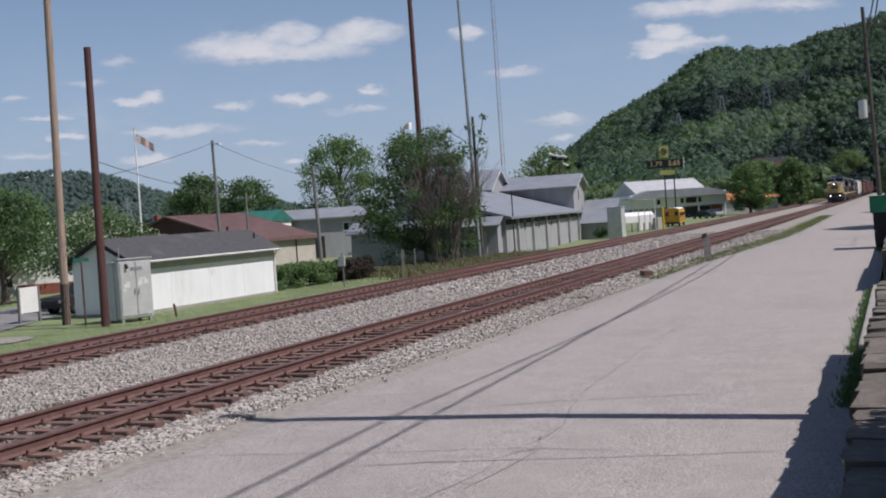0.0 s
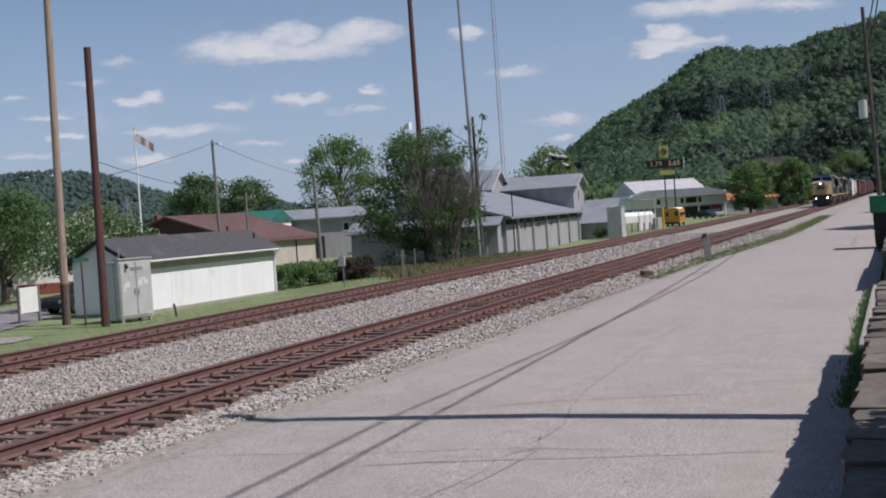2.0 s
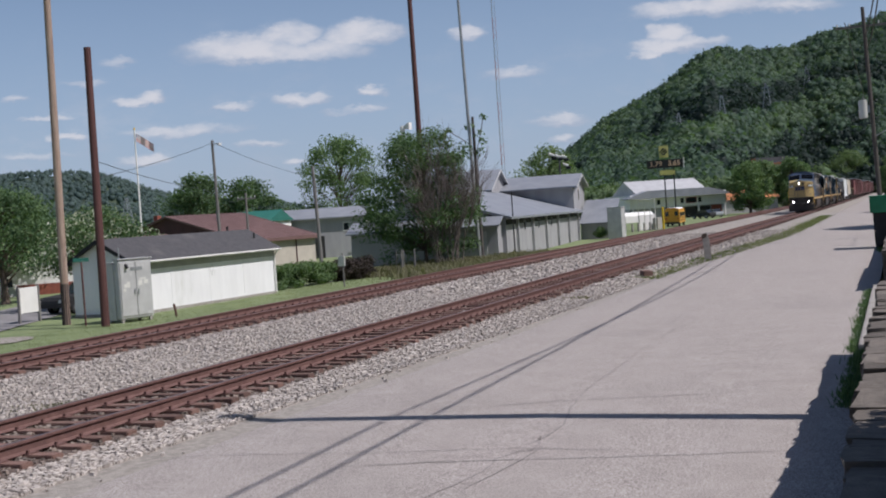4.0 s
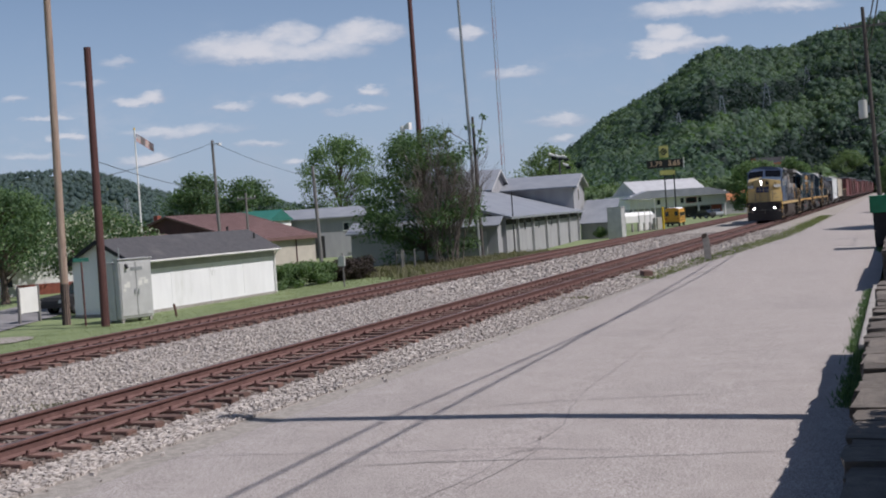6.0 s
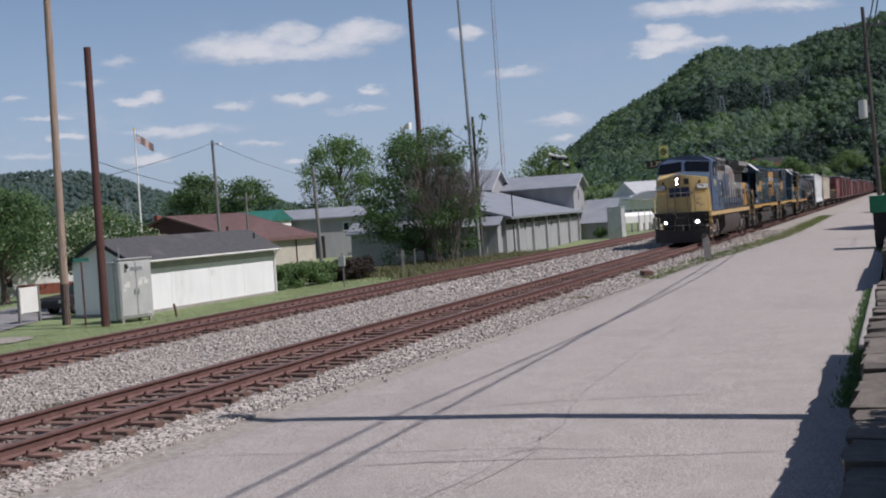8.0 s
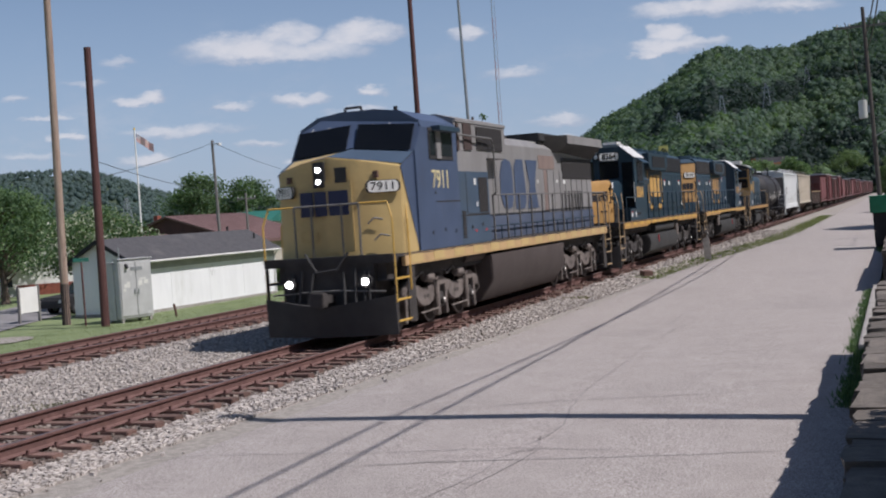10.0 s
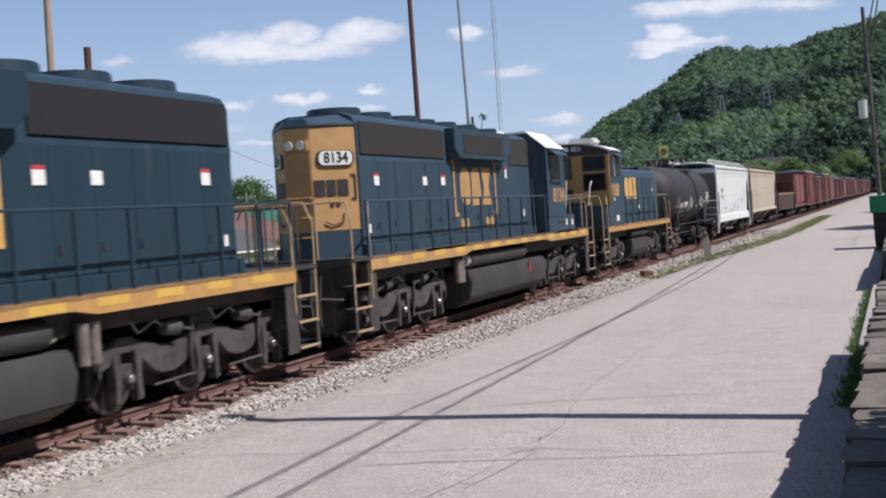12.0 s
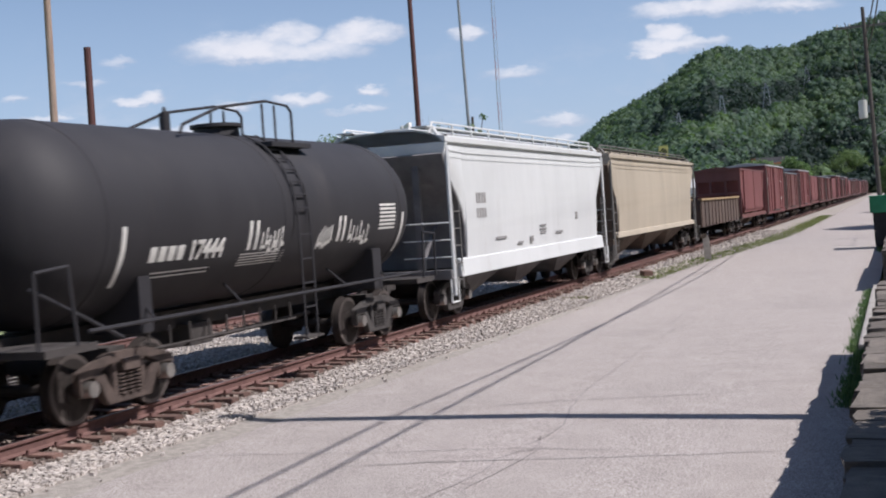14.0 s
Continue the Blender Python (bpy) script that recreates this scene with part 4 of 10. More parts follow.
def white_shed():
    t = thing("shed", "long low white shed with a dark shingle roof", "shed", pose(-33.9, 46.0, LOW, 0, 0, -3.4))
    w, ln, eave, ridge = 3.3, 12.0, 2.55, 3.45
    body = Form().prism([(-w / 2, 0), (w / 2, 0), (w / 2, eave), (0, ridge - 0.05), (-w / 2, eave)], 0, ln)
    part("wall", body, M["siding"], t, "weathered white panel siding with streaks")
    part("foundation", Form().box(-w / 2 - 0.03, w / 2 + 0.03, -0.03, ln + 0.03, -0.3, 0.14), M["concrete"], t)
    part("roof", gable_roof(w, -0.28, ln + 0.25, eave, ridge, 0.3, 0.09), M["shingle"], t, "dark grey asphalt shingles")
    rise = (ridge - eave) / (w / 2)
    ez = eave - 0.3 * rise
    part("fascia", Form().box(w / 2 + 0.3, w / 2 + 0.33, -0.28, ln + 0.25, ez - 0.07, ez + 0.06), M["greybox"], t)
    # Grey strip carries the eave's shade band on the wall.
    part("frieze_board", Form().box(w / 2 + 0.004, w / 2 + 0.04, 0, ln, ez - 0.36, eave - 0.02), M["eavegrey"], t, "grey strip painting the eave's shade on the wall")
    part("gutter", Form().box(w / 2 + 0.33, w / 2 + 0.41, -0.28, ln + 0.25, ez - 0.03, ez + 0.04), M["white"], t, bevel=0.015)
    part("downspout", Form().tube([(w / 2 + 0.36, ln - 0.05, ez), (w / 2 + 0.08, ln - 0.05, ez - 0.3), (w / 2 + 0.08, ln - 0.05, 0.1)], 0.045), M["white"], t)
    bb = Form()
    for s in (-1, 1):
        bb.add([(s * (w / 2 + 0.3), -0.31, ez - 0.1), (0, -0.31, ridge - 0.12), (0, -0.31, ridge + 0.06), (s * (w / 2 + 0.3), -0.31, ez + 0.08),
                (s * (w / 2 + 0.3), -0.28, ez - 0.1), (0, -0.28, ridge - 0.12), (0, -0.28, ridge + 0.06), (s * (w / 2 + 0.3), -0.28, ez + 0.08)],
               [(0, 1, 2, 3), (7, 6, 5, 4), (0, 4, 5, 1), (3, 2, 6, 7), (0, 3, 7, 4)])
    part("barge_board", bb, M["dark"], t, "dark painted gable trim")
    for y in (2.9, 6.0, 9.0):
        part("panel_joint", Form().box(w / 2 + 0.002, w / 2 + 0.012, y - 0.015, y + 0.015, 0.14, ez + 0.1), M["siding"], t)
    part("vent_pipe", Form().cyl((-0.5, ln - 1.0, ridge - 0.3), (-0.5, ln - 1.0, ridge + 0.32), 0.06), M["dark"], t)
    part("vent_pipe", Form().cyl((0.9, ln - 0.6, ridge - 0.6), (0.9, ln - 0.6, ridge - 0.12), 0.05), M["dark"], t)
    for dz, dy, s in ((0.0, 0, 0.16), (-0.22, 0.12, 0.12)):
        pts = [(w / 2 + 0.006, 6.2 + dy + s * math.cos(a * 0.7), 1.72 + dz + s * math.sin(a * 0.7)) for a in range(9)]
        part("wall_mark", Form().tube(pts, 0.008, 5), M["greybox"], t, "faint grey scrawl on the white wall")


def signal_cabinet():
    t = thing("signal_cabinet", "grey metal railway signal cabinet on the grass", "cabinet", pose(-30.38, 42.37, LOW, 0, 0, 70.6))
    # door case in front of a slightly lower rear case
    part("body", Form().box(0.0, 1.63, 0.0, 0.32, 0.16, 2.62), M["greybox"], t, "scuffed grey sheet metal", 0.02)
    part("rear_case", Form().box(-0.03, 1.6, 0.32, 1.0, 0.1, 2.48), M["greybox"], t, bevel=0.02)
    part("roof", Form().box(-0.05, 1.68, -0.05, 0.36, 2.62, 2.67), M["greybox"], t, bevel=0.01)
    part("rear_roof", Form().box(-0.08, 1.65, 0.36, 1.06, 2.48, 2.53), M["greybox"], t, bevel=0.01)
    for x0, x1 in ((0.05, 0.8), (0.83, 1.58)):
        d = part("door", Form().box(x0, x1, -0.035, 0.0, 0.26, 2.5), M["greybox"], t, bevel=0.01)
        x = 0.69 if x0 < 0.5 else 0.88
        part("handle", Form().box(x, x + 0.05, -0.08, -0.035, 1.15, 1.38), M["steel"], d, "steel door handle")
    for x, z, w, h in ((0.2, 1.45, 0.3, 0.16), (0.34, 1.6, 0.16, 0.1), (0.92, 1.5, 0.2, 0.22), (1.2, 1.55, 0.22, 0.18), (0.16, 1.3, 0.12, 0.12), (1.0, 1.75, 0.3, 0.06)):
        part("paint_patch", Form().box(x, x + w, -0.039, -0.035, z, z + h), M["text"], t, "pale overpainted patch")
    part("vent", Form().box(0.55, 1.15, -0.045, -0.035, 2.15, 2.3), M["steel"], t)
    part("lamp", Form().cyl((0.34, -0.15, 2.28), (0.34, -0.03, 2.42), 0.06), M["dark"], t)
    part("mast", Form().cyl((0.2, 0.2, 2.65), (0.2, 0.2, 3.15), 0.025), M["steel"], t)
    for x, y in ((0.1, 0.08), (1.5, 0.08), (0.1, 0.85), (1.5, 0.85)):
        part("leg", Form().box(x - 0.06, x + 0.06, y - 0.06, y + 0.06, -0.1, 0.2), M["concrete"], t)


def pole(name, label, x, y, z0, z1, r, mat, lean=(0, 0), arms=(), tip=0.72, category="utility pole", stained=0.0):
    t = thing(name, label, category, (x, y, z0))
    h = z1 - z0
    rings = []
    for i in range(8):
        a = i / 7
        q = r * (1 - (1 - tip) * a)
        z = h * a - (0.4 if i == 0 else 0)
        rings.append([(lean[0] * a + q * math.cos(0.5236 * k), lean[1] * a + q * math.sin(0.5236 * k), z) for k in range(12)])
    f = Form().loft(rings)
    part("shaft", f, M[mat], t)
    if stained:
        part("stained_base", Form().cyl((0, 0, -0.1), (lean[0] * stained / h, 0, stained), r * 1.03, r * 1.0, 12), M["polestain"], t, "dark preservative stain round the foot")
    for hz, half, ang in arms:
        k = hz / h
        c, s = math.cos(radians(ang)), math.sin(radians(ang))
        ax, ay = lean[0] * k, lean[1] * k
        arm = Form()
        arm.box(ax - half, ax + half, ay - 0.06 + r, ay + 0.06 + r, hz - 0.06, hz + 0.06, ang)
        arm_ob = part("crossarm", arm, M["polegrey"], t)
        for q in (-0.92, -0.5, 0.5, 0.92):
            part("insulator", Form().cyl((ax + c * half * q, ay + r + s * half * q, hz + 0.06), (ax + c * half * q, ay + r + s * half * q, hz + 0.22), 0.045, 0.03, 8), M["enamel"], arm_ob)
    return t


def cable(a, b, sag=0.4, r=0.012, label="thin black overhead cable"):
    a, b = Vector(a), Vector(b)
    pts = [a.lerp(b, i / 14) - Vector((0, 0, sag * 4 * (i / 14) * (1 - i / 14))) for i in range(15)]
    d = (b - a).normalized()
    u = d.orthogonal().normalized()
    w = d.cross(u)
    rings = [[p + u * (r * math.cos(1.2566 * k)) + w * (r * math.sin(1.2566 * k)) for k in range(5)] for p in pts]
    tagged(part("overhead_cable", Form().loft(rings), M["wire"]), label, "cable")


def brown_hall():
    t = thing("hall", "tan block hall with a low brown metal roof", "building", pose(-53.8, 93.83, LOW, 0, 0, -12.9))
    # ridge runs along the tracks, the gable is turned to the road
    half, ln, eave, ridge = 9.8, 10.4, 2.5, 5.15
    part("wall", Form().box(-2 * half + 0.4, -0.4, 0.4, ln - 0.4, -0.2, 2.46), M["tan"], t, "painted tan block wall")
    part("gable_panel", Form().prism([(-2 * half + 0.4, 2.46), (-0.4, 2.46), (-half, ridge - 0.1)], 0.35, ln - 0.35), M["maroon"], t, "dark maroon boarded gable")
    part("roof", Form().prism([(0, eave - 0.08), (-half, ridge - 0.08), (-2 * half, eave - 0.08), (-2 * half, eave + 0.08), (-half, ridge + 0.08), (0, eave + 0.08)], 0, ln), M["brownroof"], t, "brown standing-seam metal roof")
    for i in range(17):
        y = 0.2 + i * 0.62
        part("roof_seam", Form().add([(0, y - 0.02, eave + 0.08), (-half, y - 0.02, ridge + 0.08), (-half, y + 0.02, ridge + 0.08), (0, y + 0.02, eave + 0.08), (0, y, eave + 0.12), (-half, y, ridge + 0.12)], [(0, 4, 5, 1), (4, 3, 2, 5)]), M["brownroof"], t)
    part("fascia", Form().box(0.0, 0.05, 0, ln, eave - 0.2, eave + 0.1), M["brownroof"], t)
    part("downspout", Form().cyl((-0.34, 7.2, 0), (-0.34, 7.2, 2.4), 0.06), M["maroon"], t)
    part("chimney", Form().box(-11.9, -11.4, 0.6, 1.1, 4.0, 5.35), M["redbrick"], t)
    part("vent_pipe", Form().cyl((-7.4, 4.4, 4.4), (-7.4, 4.4, 5.45), 0.1), M["steel"], t)
    part("roof_vent", Form().box(-2.6, -2.2, 2.4, 2.8, 3.1, 3.5), M["dark"], t, bevel=0.03)
    w = thing("annex", "low brown-roofed annex beside the hall", "building", pose(-57.2, 82.6, LOW, 0, 0, 4))
    part("wall", Form().box(-5, 3.4, -4, 0, 0, 2.7), M["redbrick"], w)
    part("roof", Form().prism([(-4.6, 2.6), (0.6, 2.6), (0.6, 2.7), (-2, 3.6), (-4.6, 2.7)], -5.4, 3.8, "x"), M["brownroof"], w)


def grey_house():
    t = thing("house", "grey two-storey house with outside white stairs", "house", pose(-52.1, 115.3, LOW, 0, 0, 26) @ Matrix.Diagonal((1.1, 1.1, 1.16, 1)))
    part("wall", Form().prism([(0, 0), (4.2, 0), (4.2, 3.6), (2.1, 4.3), (0, 3.6)], -7.5, 0, "x"), M["greywall"], t)
    part("roof", Form().prism([(-0.4, 3.5), (2.1, 4.35), (4.6, 3.5), (4.6, 3.62), (2.1, 4.5), (-0.4, 3.62)], -7.9, 0.4, "x"), M["greyroof"], t, "grey sheet metal roof")
    window(t, -1.6, 0, 2.7, 0.6, 0.8, "y")
    window(t, 0, 2.0, 2.6, 0.7, 0.9, "x")
    part("door", Form().box(-4.6, -3.7, -0.05, 0, 0.0, 2.0), M["dark"], t)
    st = part("stair", Form().box(0.2, 1.3, -0.9, 0.0, 2.1, 2.2), M["white"], t, "white wooden outside stair")
    for i in range(10):
        part("step", Form().box(1.3 + i * 0.24, 1.6 + i * 0.24, -0.9, 0.0, 1.95 - i * 0.2, 2.0 - i * 0.2), M["white"], st)
    for s in (-0.92, 0.02):
        part("rail", Form().tube([(0.2, s, 3.1), (1.3, s, 3.1), (3.7, s, 1.0), (3.7, s, 0)], 0.04), M["white"], st)
    g = thing("hall", "long building under a teal metal roof", "building", (-61.0, 108.6, LOW))
    part("wall", Form().box(-2.4, 2.9, -2.2, 2.2, -0.1, 4.2), M["white"], g)
    part("roof", Form().prism([(-2.6, 4.16), (2.6, 4.16), (0, 5.3)], -2.8, 3.1, "x"), M["teal"], g, "teal metal roof")


def warehouse():
    t = thing("warehouse", "grey metal warehouse with lean-to bays and pilasters", "warehouse", pose(-28.1, 88.6, LOW, 0, 0, 5.8))
    ln, eave = 38.2, 3.1
    # lean-to along the tracks
    part("wall", Form().box(-9, 0, 0, ln, 0, eave), M["greywall"], t, "pale grey corrugated wall")
    part("roof", Form().prism([(0.45, eave - 0.12), (0.45, eave + 0.06), (-8.8, eave + 2.75), (-8.8, eave + 2.5)], -0.4, ln + 0.4), M["greyroof"], t, "blue-grey metal lean-to roof")
    part("gutter", Form().box(0.45, 0.58, -0.4, ln + 0.4, eave - 0.14, eave + 0.02), M["steel"], t)
    for i in range(6):
        y = 4 + i * 6.6
        part("pilaster", Form().box(0, 0.22, y - 0.16, y + 0.16, 0, eave - 0.1), M["greywall"], t)
    for y in (8, 14.6, 21.2):
        window(t, 0, y - 0.6, 2.35, 0.7, 0.8, "x", "greywall")
    # Dark strip paints the eave's shade onto the wall.
    part("rib", Form().box(0.0, 0.03, 0, ln, eave - 0.55, eave - 0.15), M["dark"], t, "dark strip painted as shade below the eave")
    part("end_panel", Form().prism([(-8.8, eave), (0, eave), (-8.8, eave + 2.55)], -0.02, 0.1), M["greywall"], t)
    # upper cross-gabled block at the far end
    part("upper_wall", Form().prism([(ln - 1.2, eave - 0.2), (ln + 6.8, eave - 0.2), (ln + 6.8, 5.85), (ln + 2.8, 7.0), (ln - 1.2, 5.85)], -16, -0.25, "x"), M["greywall"], t, "grey wall of the upper block")
    part("upper_roof", Form().prism([(ln - 1.9, 5.62), (ln + 2.8, 7.02), (ln + 7.5, 5.62), (ln + 7.5, 5.78), (ln + 2.8, 7.2), (ln - 1.9, 5.78)], -16.3, 0.25, "x"), M["greyroof"], t, "blue-grey metal roof")
    window(t, -0.25, ln + 2.4, 4.9, 0.8, 1.2, "x", "tan")
    part("gable_trim", Form().prism([(ln - 1.9, 5.55), (ln + 2.8, 6.95), (ln + 7.5, 5.55), (ln + 7.5, 5.67), (ln + 2.8, 7.07), (ln - 1.9, 5.67)], 0.25, 0.3, "x"), M["greybox"], t)
    # front annex with garage door
    part("annex_wall", Form().box(-12, -0.35, -1.6, 0, 0, 2.6), M["greywall"], t)
    part("annex_roof", Form().prism([(-2.0, 2.5), (0.0, 3.3), (0.0, 3.42), (-2.0, 2.62)], -12.3, -0.1, "x"), M["greyroof"], t)
    door = part("garage_door", Form().box(-4.6, -1.2, -1.66, -1.6, 0, 2.2), M["greybox"], t)
    for x in (-3.9, -2.9, -1.9):
        part("door_pane", Form().box(x - 0.35, x + 0.35, -1.68, -1.66, 1.05, 1.3), M["glass"], door)
    hall = thing("hall", "tall grey gabled hall behind the warehouse", "building", pose(-39.5, 119.5, LOW, 0, 0, 4))
    part("wall", Form().prism([(0, 0), (8, 0), (8, 6.0), (4, 7.9), (0, 6.0)], -10, 0, "x"), M["greywall"], hall)
    part("roof", Form().prism([(-0.5, 5.75), (4, 7.95), (8.5, 5.75), (8.5, 5.9), (4, 8.12), (-0.5, 5.9)], -10.4, 0.4, "x"), M["greyroof"], hall, "grey metal gable roof")
    part("gable_trim", Form().prism([(-0.5, 5.7), (4, 7.9), (8.5, 5.7), (8.5, 5.85), (4, 8.05), (-0.5, 5.85)], 0.4, 0.46, "x"), M["greybox"], hall)
    # second shed further on
    s = thing("shed", "grey metal shed with a plain sloping roof", "shed", pose(-28.55, 127.4, LOW, 0, 0, 2))
    part("wall", Form().box(-3.5, 0, 0.25, 4.0, -0.1, 1.62), M["greywall"], s, "darker grey metal wall")
    part("roof", Form().prism([(0, 1.6), (4.2, 4.1), (4.2, 4.22), (0, 1.72)], -3.6, 0.2, "x"), M["greyroof"], s)
    part("end_wall", Form().prism([(0.3, 1.6), (4.0, 1.6), (4.0, 3.9)], -0.12, 0.0, "x"), M["greywall"], s)


def flagpole():
    t = thing("flagpole", "tall white flagpole with a striped flag flying", "flagpole", (-62.3, 90.7, LOW))
    part("pole", Form().cyl((0, 0, 0), (0, 0, 12.9), 0.1, 0.06), M["white"], t)
    part("finial", Form().cyl((0, 0, 12.9), (0, 0, 13.1), 0.09, 0.03), M["yellow"], t)
    # the flag hangs in stiff folds that swing about the pole
    f = thing("flag", "red and white striped flag with a blue corner, drooping", "flag", (-62.3, 90.7, LOW + 12.6))
    for i in range(4):
        x0, x1 = 0.12 + i * 0.36, 0.12 + (i + 1) * 0.36
        dz = -0.26 * i
        dy = 0.1 * (-1) ** i
        fold = part("fold", Form().add([(x0, -dy, dz), (x1, dy, dz - 0.26), (x1, dy, dz - 0.96), (x0, -dy, dz - 0.7), (x0, -dy + 0.02, dz), (x1, dy + 0.02, dz - 0.26), (x1, dy + 0.02, dz - 0.96), (x0, -dy + 0.02, dz - 0.7)],
                                        [(0, 1, 2, 3), (7, 6, 5, 4), (0, 4, 5, 1), (2, 6, 7, 3), (1, 5, 6, 2), (0, 3, 7, 4)]), M["text"], f, "white cloth fold")
        for k in range(4):
            a = dz - 0.05 - 0.19 * k
            m = "flagblue" if i < 1 and k < 2 else "redpaint"
            for off in (-0.012, 0.032):
                part("stripe", Form().add([(x0, -dy + off, a), (x1, dy + off, a - 0.26), (x1, dy + off, a - 0.33), (x0, -dy + off, a - 0.07)], [(0, 1, 2, 3)]), M[m], fold)
    return f


def lattice_tower():
    t = thing("radio_mast", "slender red and white lattice radio mast", "radio mast", (-78.5, 248.0, LOW))
    for i in range(14):
        f = Form()
        z0, z1 = i * 4.5, i * 4.5 + 4.5
        c = [(0.45 * math.cos(a), 0.45 * math.sin(a)) for a in (0.4, 2.5, 4.6)]
        for j in range(3):
            (ax, ay), (bx, by) = c[j], c[(j + 1) % 3]
            f.cyl((ax, ay, z0), (ax, ay, z1), 0.04, n=5)
            for q in range(3):
                f.cyl((ax, ay, z0 + 1.5 * q), (bx, by, z0 + 1.5 * q + 1.5), 0.02, n=4)
        part("mast_section", f, M["mastred" if i % 2 else "steel"], t)
    return t


def pylon(x, y, z, h, label="steel lattice transmission tower on the hillside"):
    t = thing("transmission_tower", label, "pylon", (x, y, z))
    f = Form()
    r = max(0.12, h * 0.006)
    def w(s):
        return h * (0.13 * (1 - s) + 0.02)
    for i in range(7):
        a, b = i / 7, (i + 1) / 7
        for p, q in ((-1, -1), (1, -1), (1, 1), (-1, 1)):
            f.cyl((p * w(a), q * w(a), h * a), (p * w(b), q * w(b), h * b), r, n=4)
        for (p, q), (u, v) in (((-1, -1), (1, -1)), ((1, -1), (1, 1)), ((1, 1), (-1, 1)), ((-1, 1), (-1, -1))):
            f.cyl((p * w(a), q * w(a), h * a), (u * w(b), v * w(b), h * b), r * 0.7, n=4)
    for s in (0.78, 0.9):
        f.cyl((-h * 0.16, 0, h * s), (h * 0.16, 0, h * s), r, n=4)
    part("lattice", f, M["steel"], t)


def tower_on_hill(az, e0, e1):
    """A tower standing among the trees, showing between two elevations."""
    for i in range(200):
        k = i / 200
        r = EAST_NEAR(az) + (EAST_FAR(az) - EAST_NEAR(az)) * k
        if HILL_HEIGHT(az, k) + 10 - 2.465 > math.tan(radians(e0)) * r:
            break
    z = HILL_HEIGHT(az, k) - 0.5
    x, y = polar(az, r)
    pylon(x, y, z, 2.465 + math.tan(radians(e1)) * r - z)


def white_store():
    t = thing("store", "white two-storey store with a pale hip roof", "building", pose(-31.5, 243.0, LOW, 0, 0, 33))
    part("wall", Form().box(-20, 0, 0, 14, 2.3, 5.0), M["white"], t, "pale painted siding")
    part("lower_wall", Form().box(-20, -0.5, 0.6, 13.5, 0, 2.3), M["greywall"], t, "grey recessed ground floor")
    # Flat dark panel paints the shade inside the open bay.
    part("garage_opening", Form().box(-8.8, -3.2, 0.55, 0.6, 0, 2.1), M["dark"], t, "flat dark panel painting the shade of the open garage bay")
    part("brick_front", Form().box(-3.0, -0.8, 0.52, 0.6, 0, 2.2), M["redbrick"], t)
    part("porch_roof", Form().prism([(-21, 4.2), (0.9, 4.2), (0.9, 4.35), (-4.2, 5.7), (-17, 5.7), (-21, 4.4)], -1.4, 2.5), M["greyroof"], t)
    part("roof", Form().prism([(-0.2, 4.9), (7, 7.8), (14.2, 4.9)], -18.5, -3.5, "x"), M["lightroof"], t, "pale grey shingle roof")
    for x, w, m in ((-9.3, 0.8, "white"), (-7.4, 2.3, "redpaint"), (-5.6, 0.8, "white"), (-14.2, 0.8, "white")):
        window(t, x, 0, 3.4, w, 1.1, "y", m)
    for x in (-0.4, -6, -12, -19.6):
        part("post", Form().box(x - 0.12, x + 0.12, -0.3, -0.06, 0, 2.3), M["white"], t)


def school_bus():
    t = thing("school_bus", "yellow school bus parked beyond the tracks", "bus", pose(-28.6, 164.0, LOW, 0, 0, 4) @ Matrix.Diagonal((0.86, 0.86, 0.86, 1)))
    prof = [(-1.2, 0.55), (1.2, 0.55), (1.2, 2.2), (1.05, 2.75), (0.6, 2.95), (-0.6, 2.95), (-1.05, 2.75), (-1.2, 2.2)]
    part("body", Form().prism(prof, 0, 9.5), M["busyellow"], t, "yellow painted bus body", 0.03)
    part("roof", Form().prism([(-1.06, 2.76), (1.06, 2.76), (0.6, 2.98), (-0.6, 2.98)], 0.05, 9.4), M["white"], t)
    part("hood", Form().box(-1.0, 1.0, 9.5, 11.0, 0.6, 1.6), M["busyellow"], t, bevel=0.1)
    for x in (-0.6, 0.6):
        part("rear_window", Form().box(x - 0.4, x + 0.4, -0.02, 0.0, 1.7, 2.4), M["glass"], t)
    part("emergency_door", Form().box(-0.45, 0.45, -0.03, -0.02, 0.8, 2.5), M["busyellow"], t)
    for i in range(8):
        part("side_window", Form().box(1.2, 1.215, 0.5 + i * 1.1, 1.4 + i * 1.1, 1.6, 2.2), M["glass"], t)
    for z in (0.95, 1.35):
        part("rub_rail", Form().box(1.2, 1.23, 0, 9.5, z, z + 0.07), M["dark"], t)
    part("bumper", Form().box(-1.15, 1.15, -0.15, 0, 0.45, 0.75), M["dark"], t, bevel=0.03)
    for x in (-0.9, 0.9):
        part("tail_light", Form().cyl((x, -0.03, 1.3), (x, 0.0, 1.3), 0.12), M["redpaint"], t)
        for y in (2.2, 9.2):
            part("wheel", Form().cyl((x - 0.13, y, 0.48), (x + 0.13, y, 0.48), 0.48, n=18), M["dark"], t, bevel=0.03)


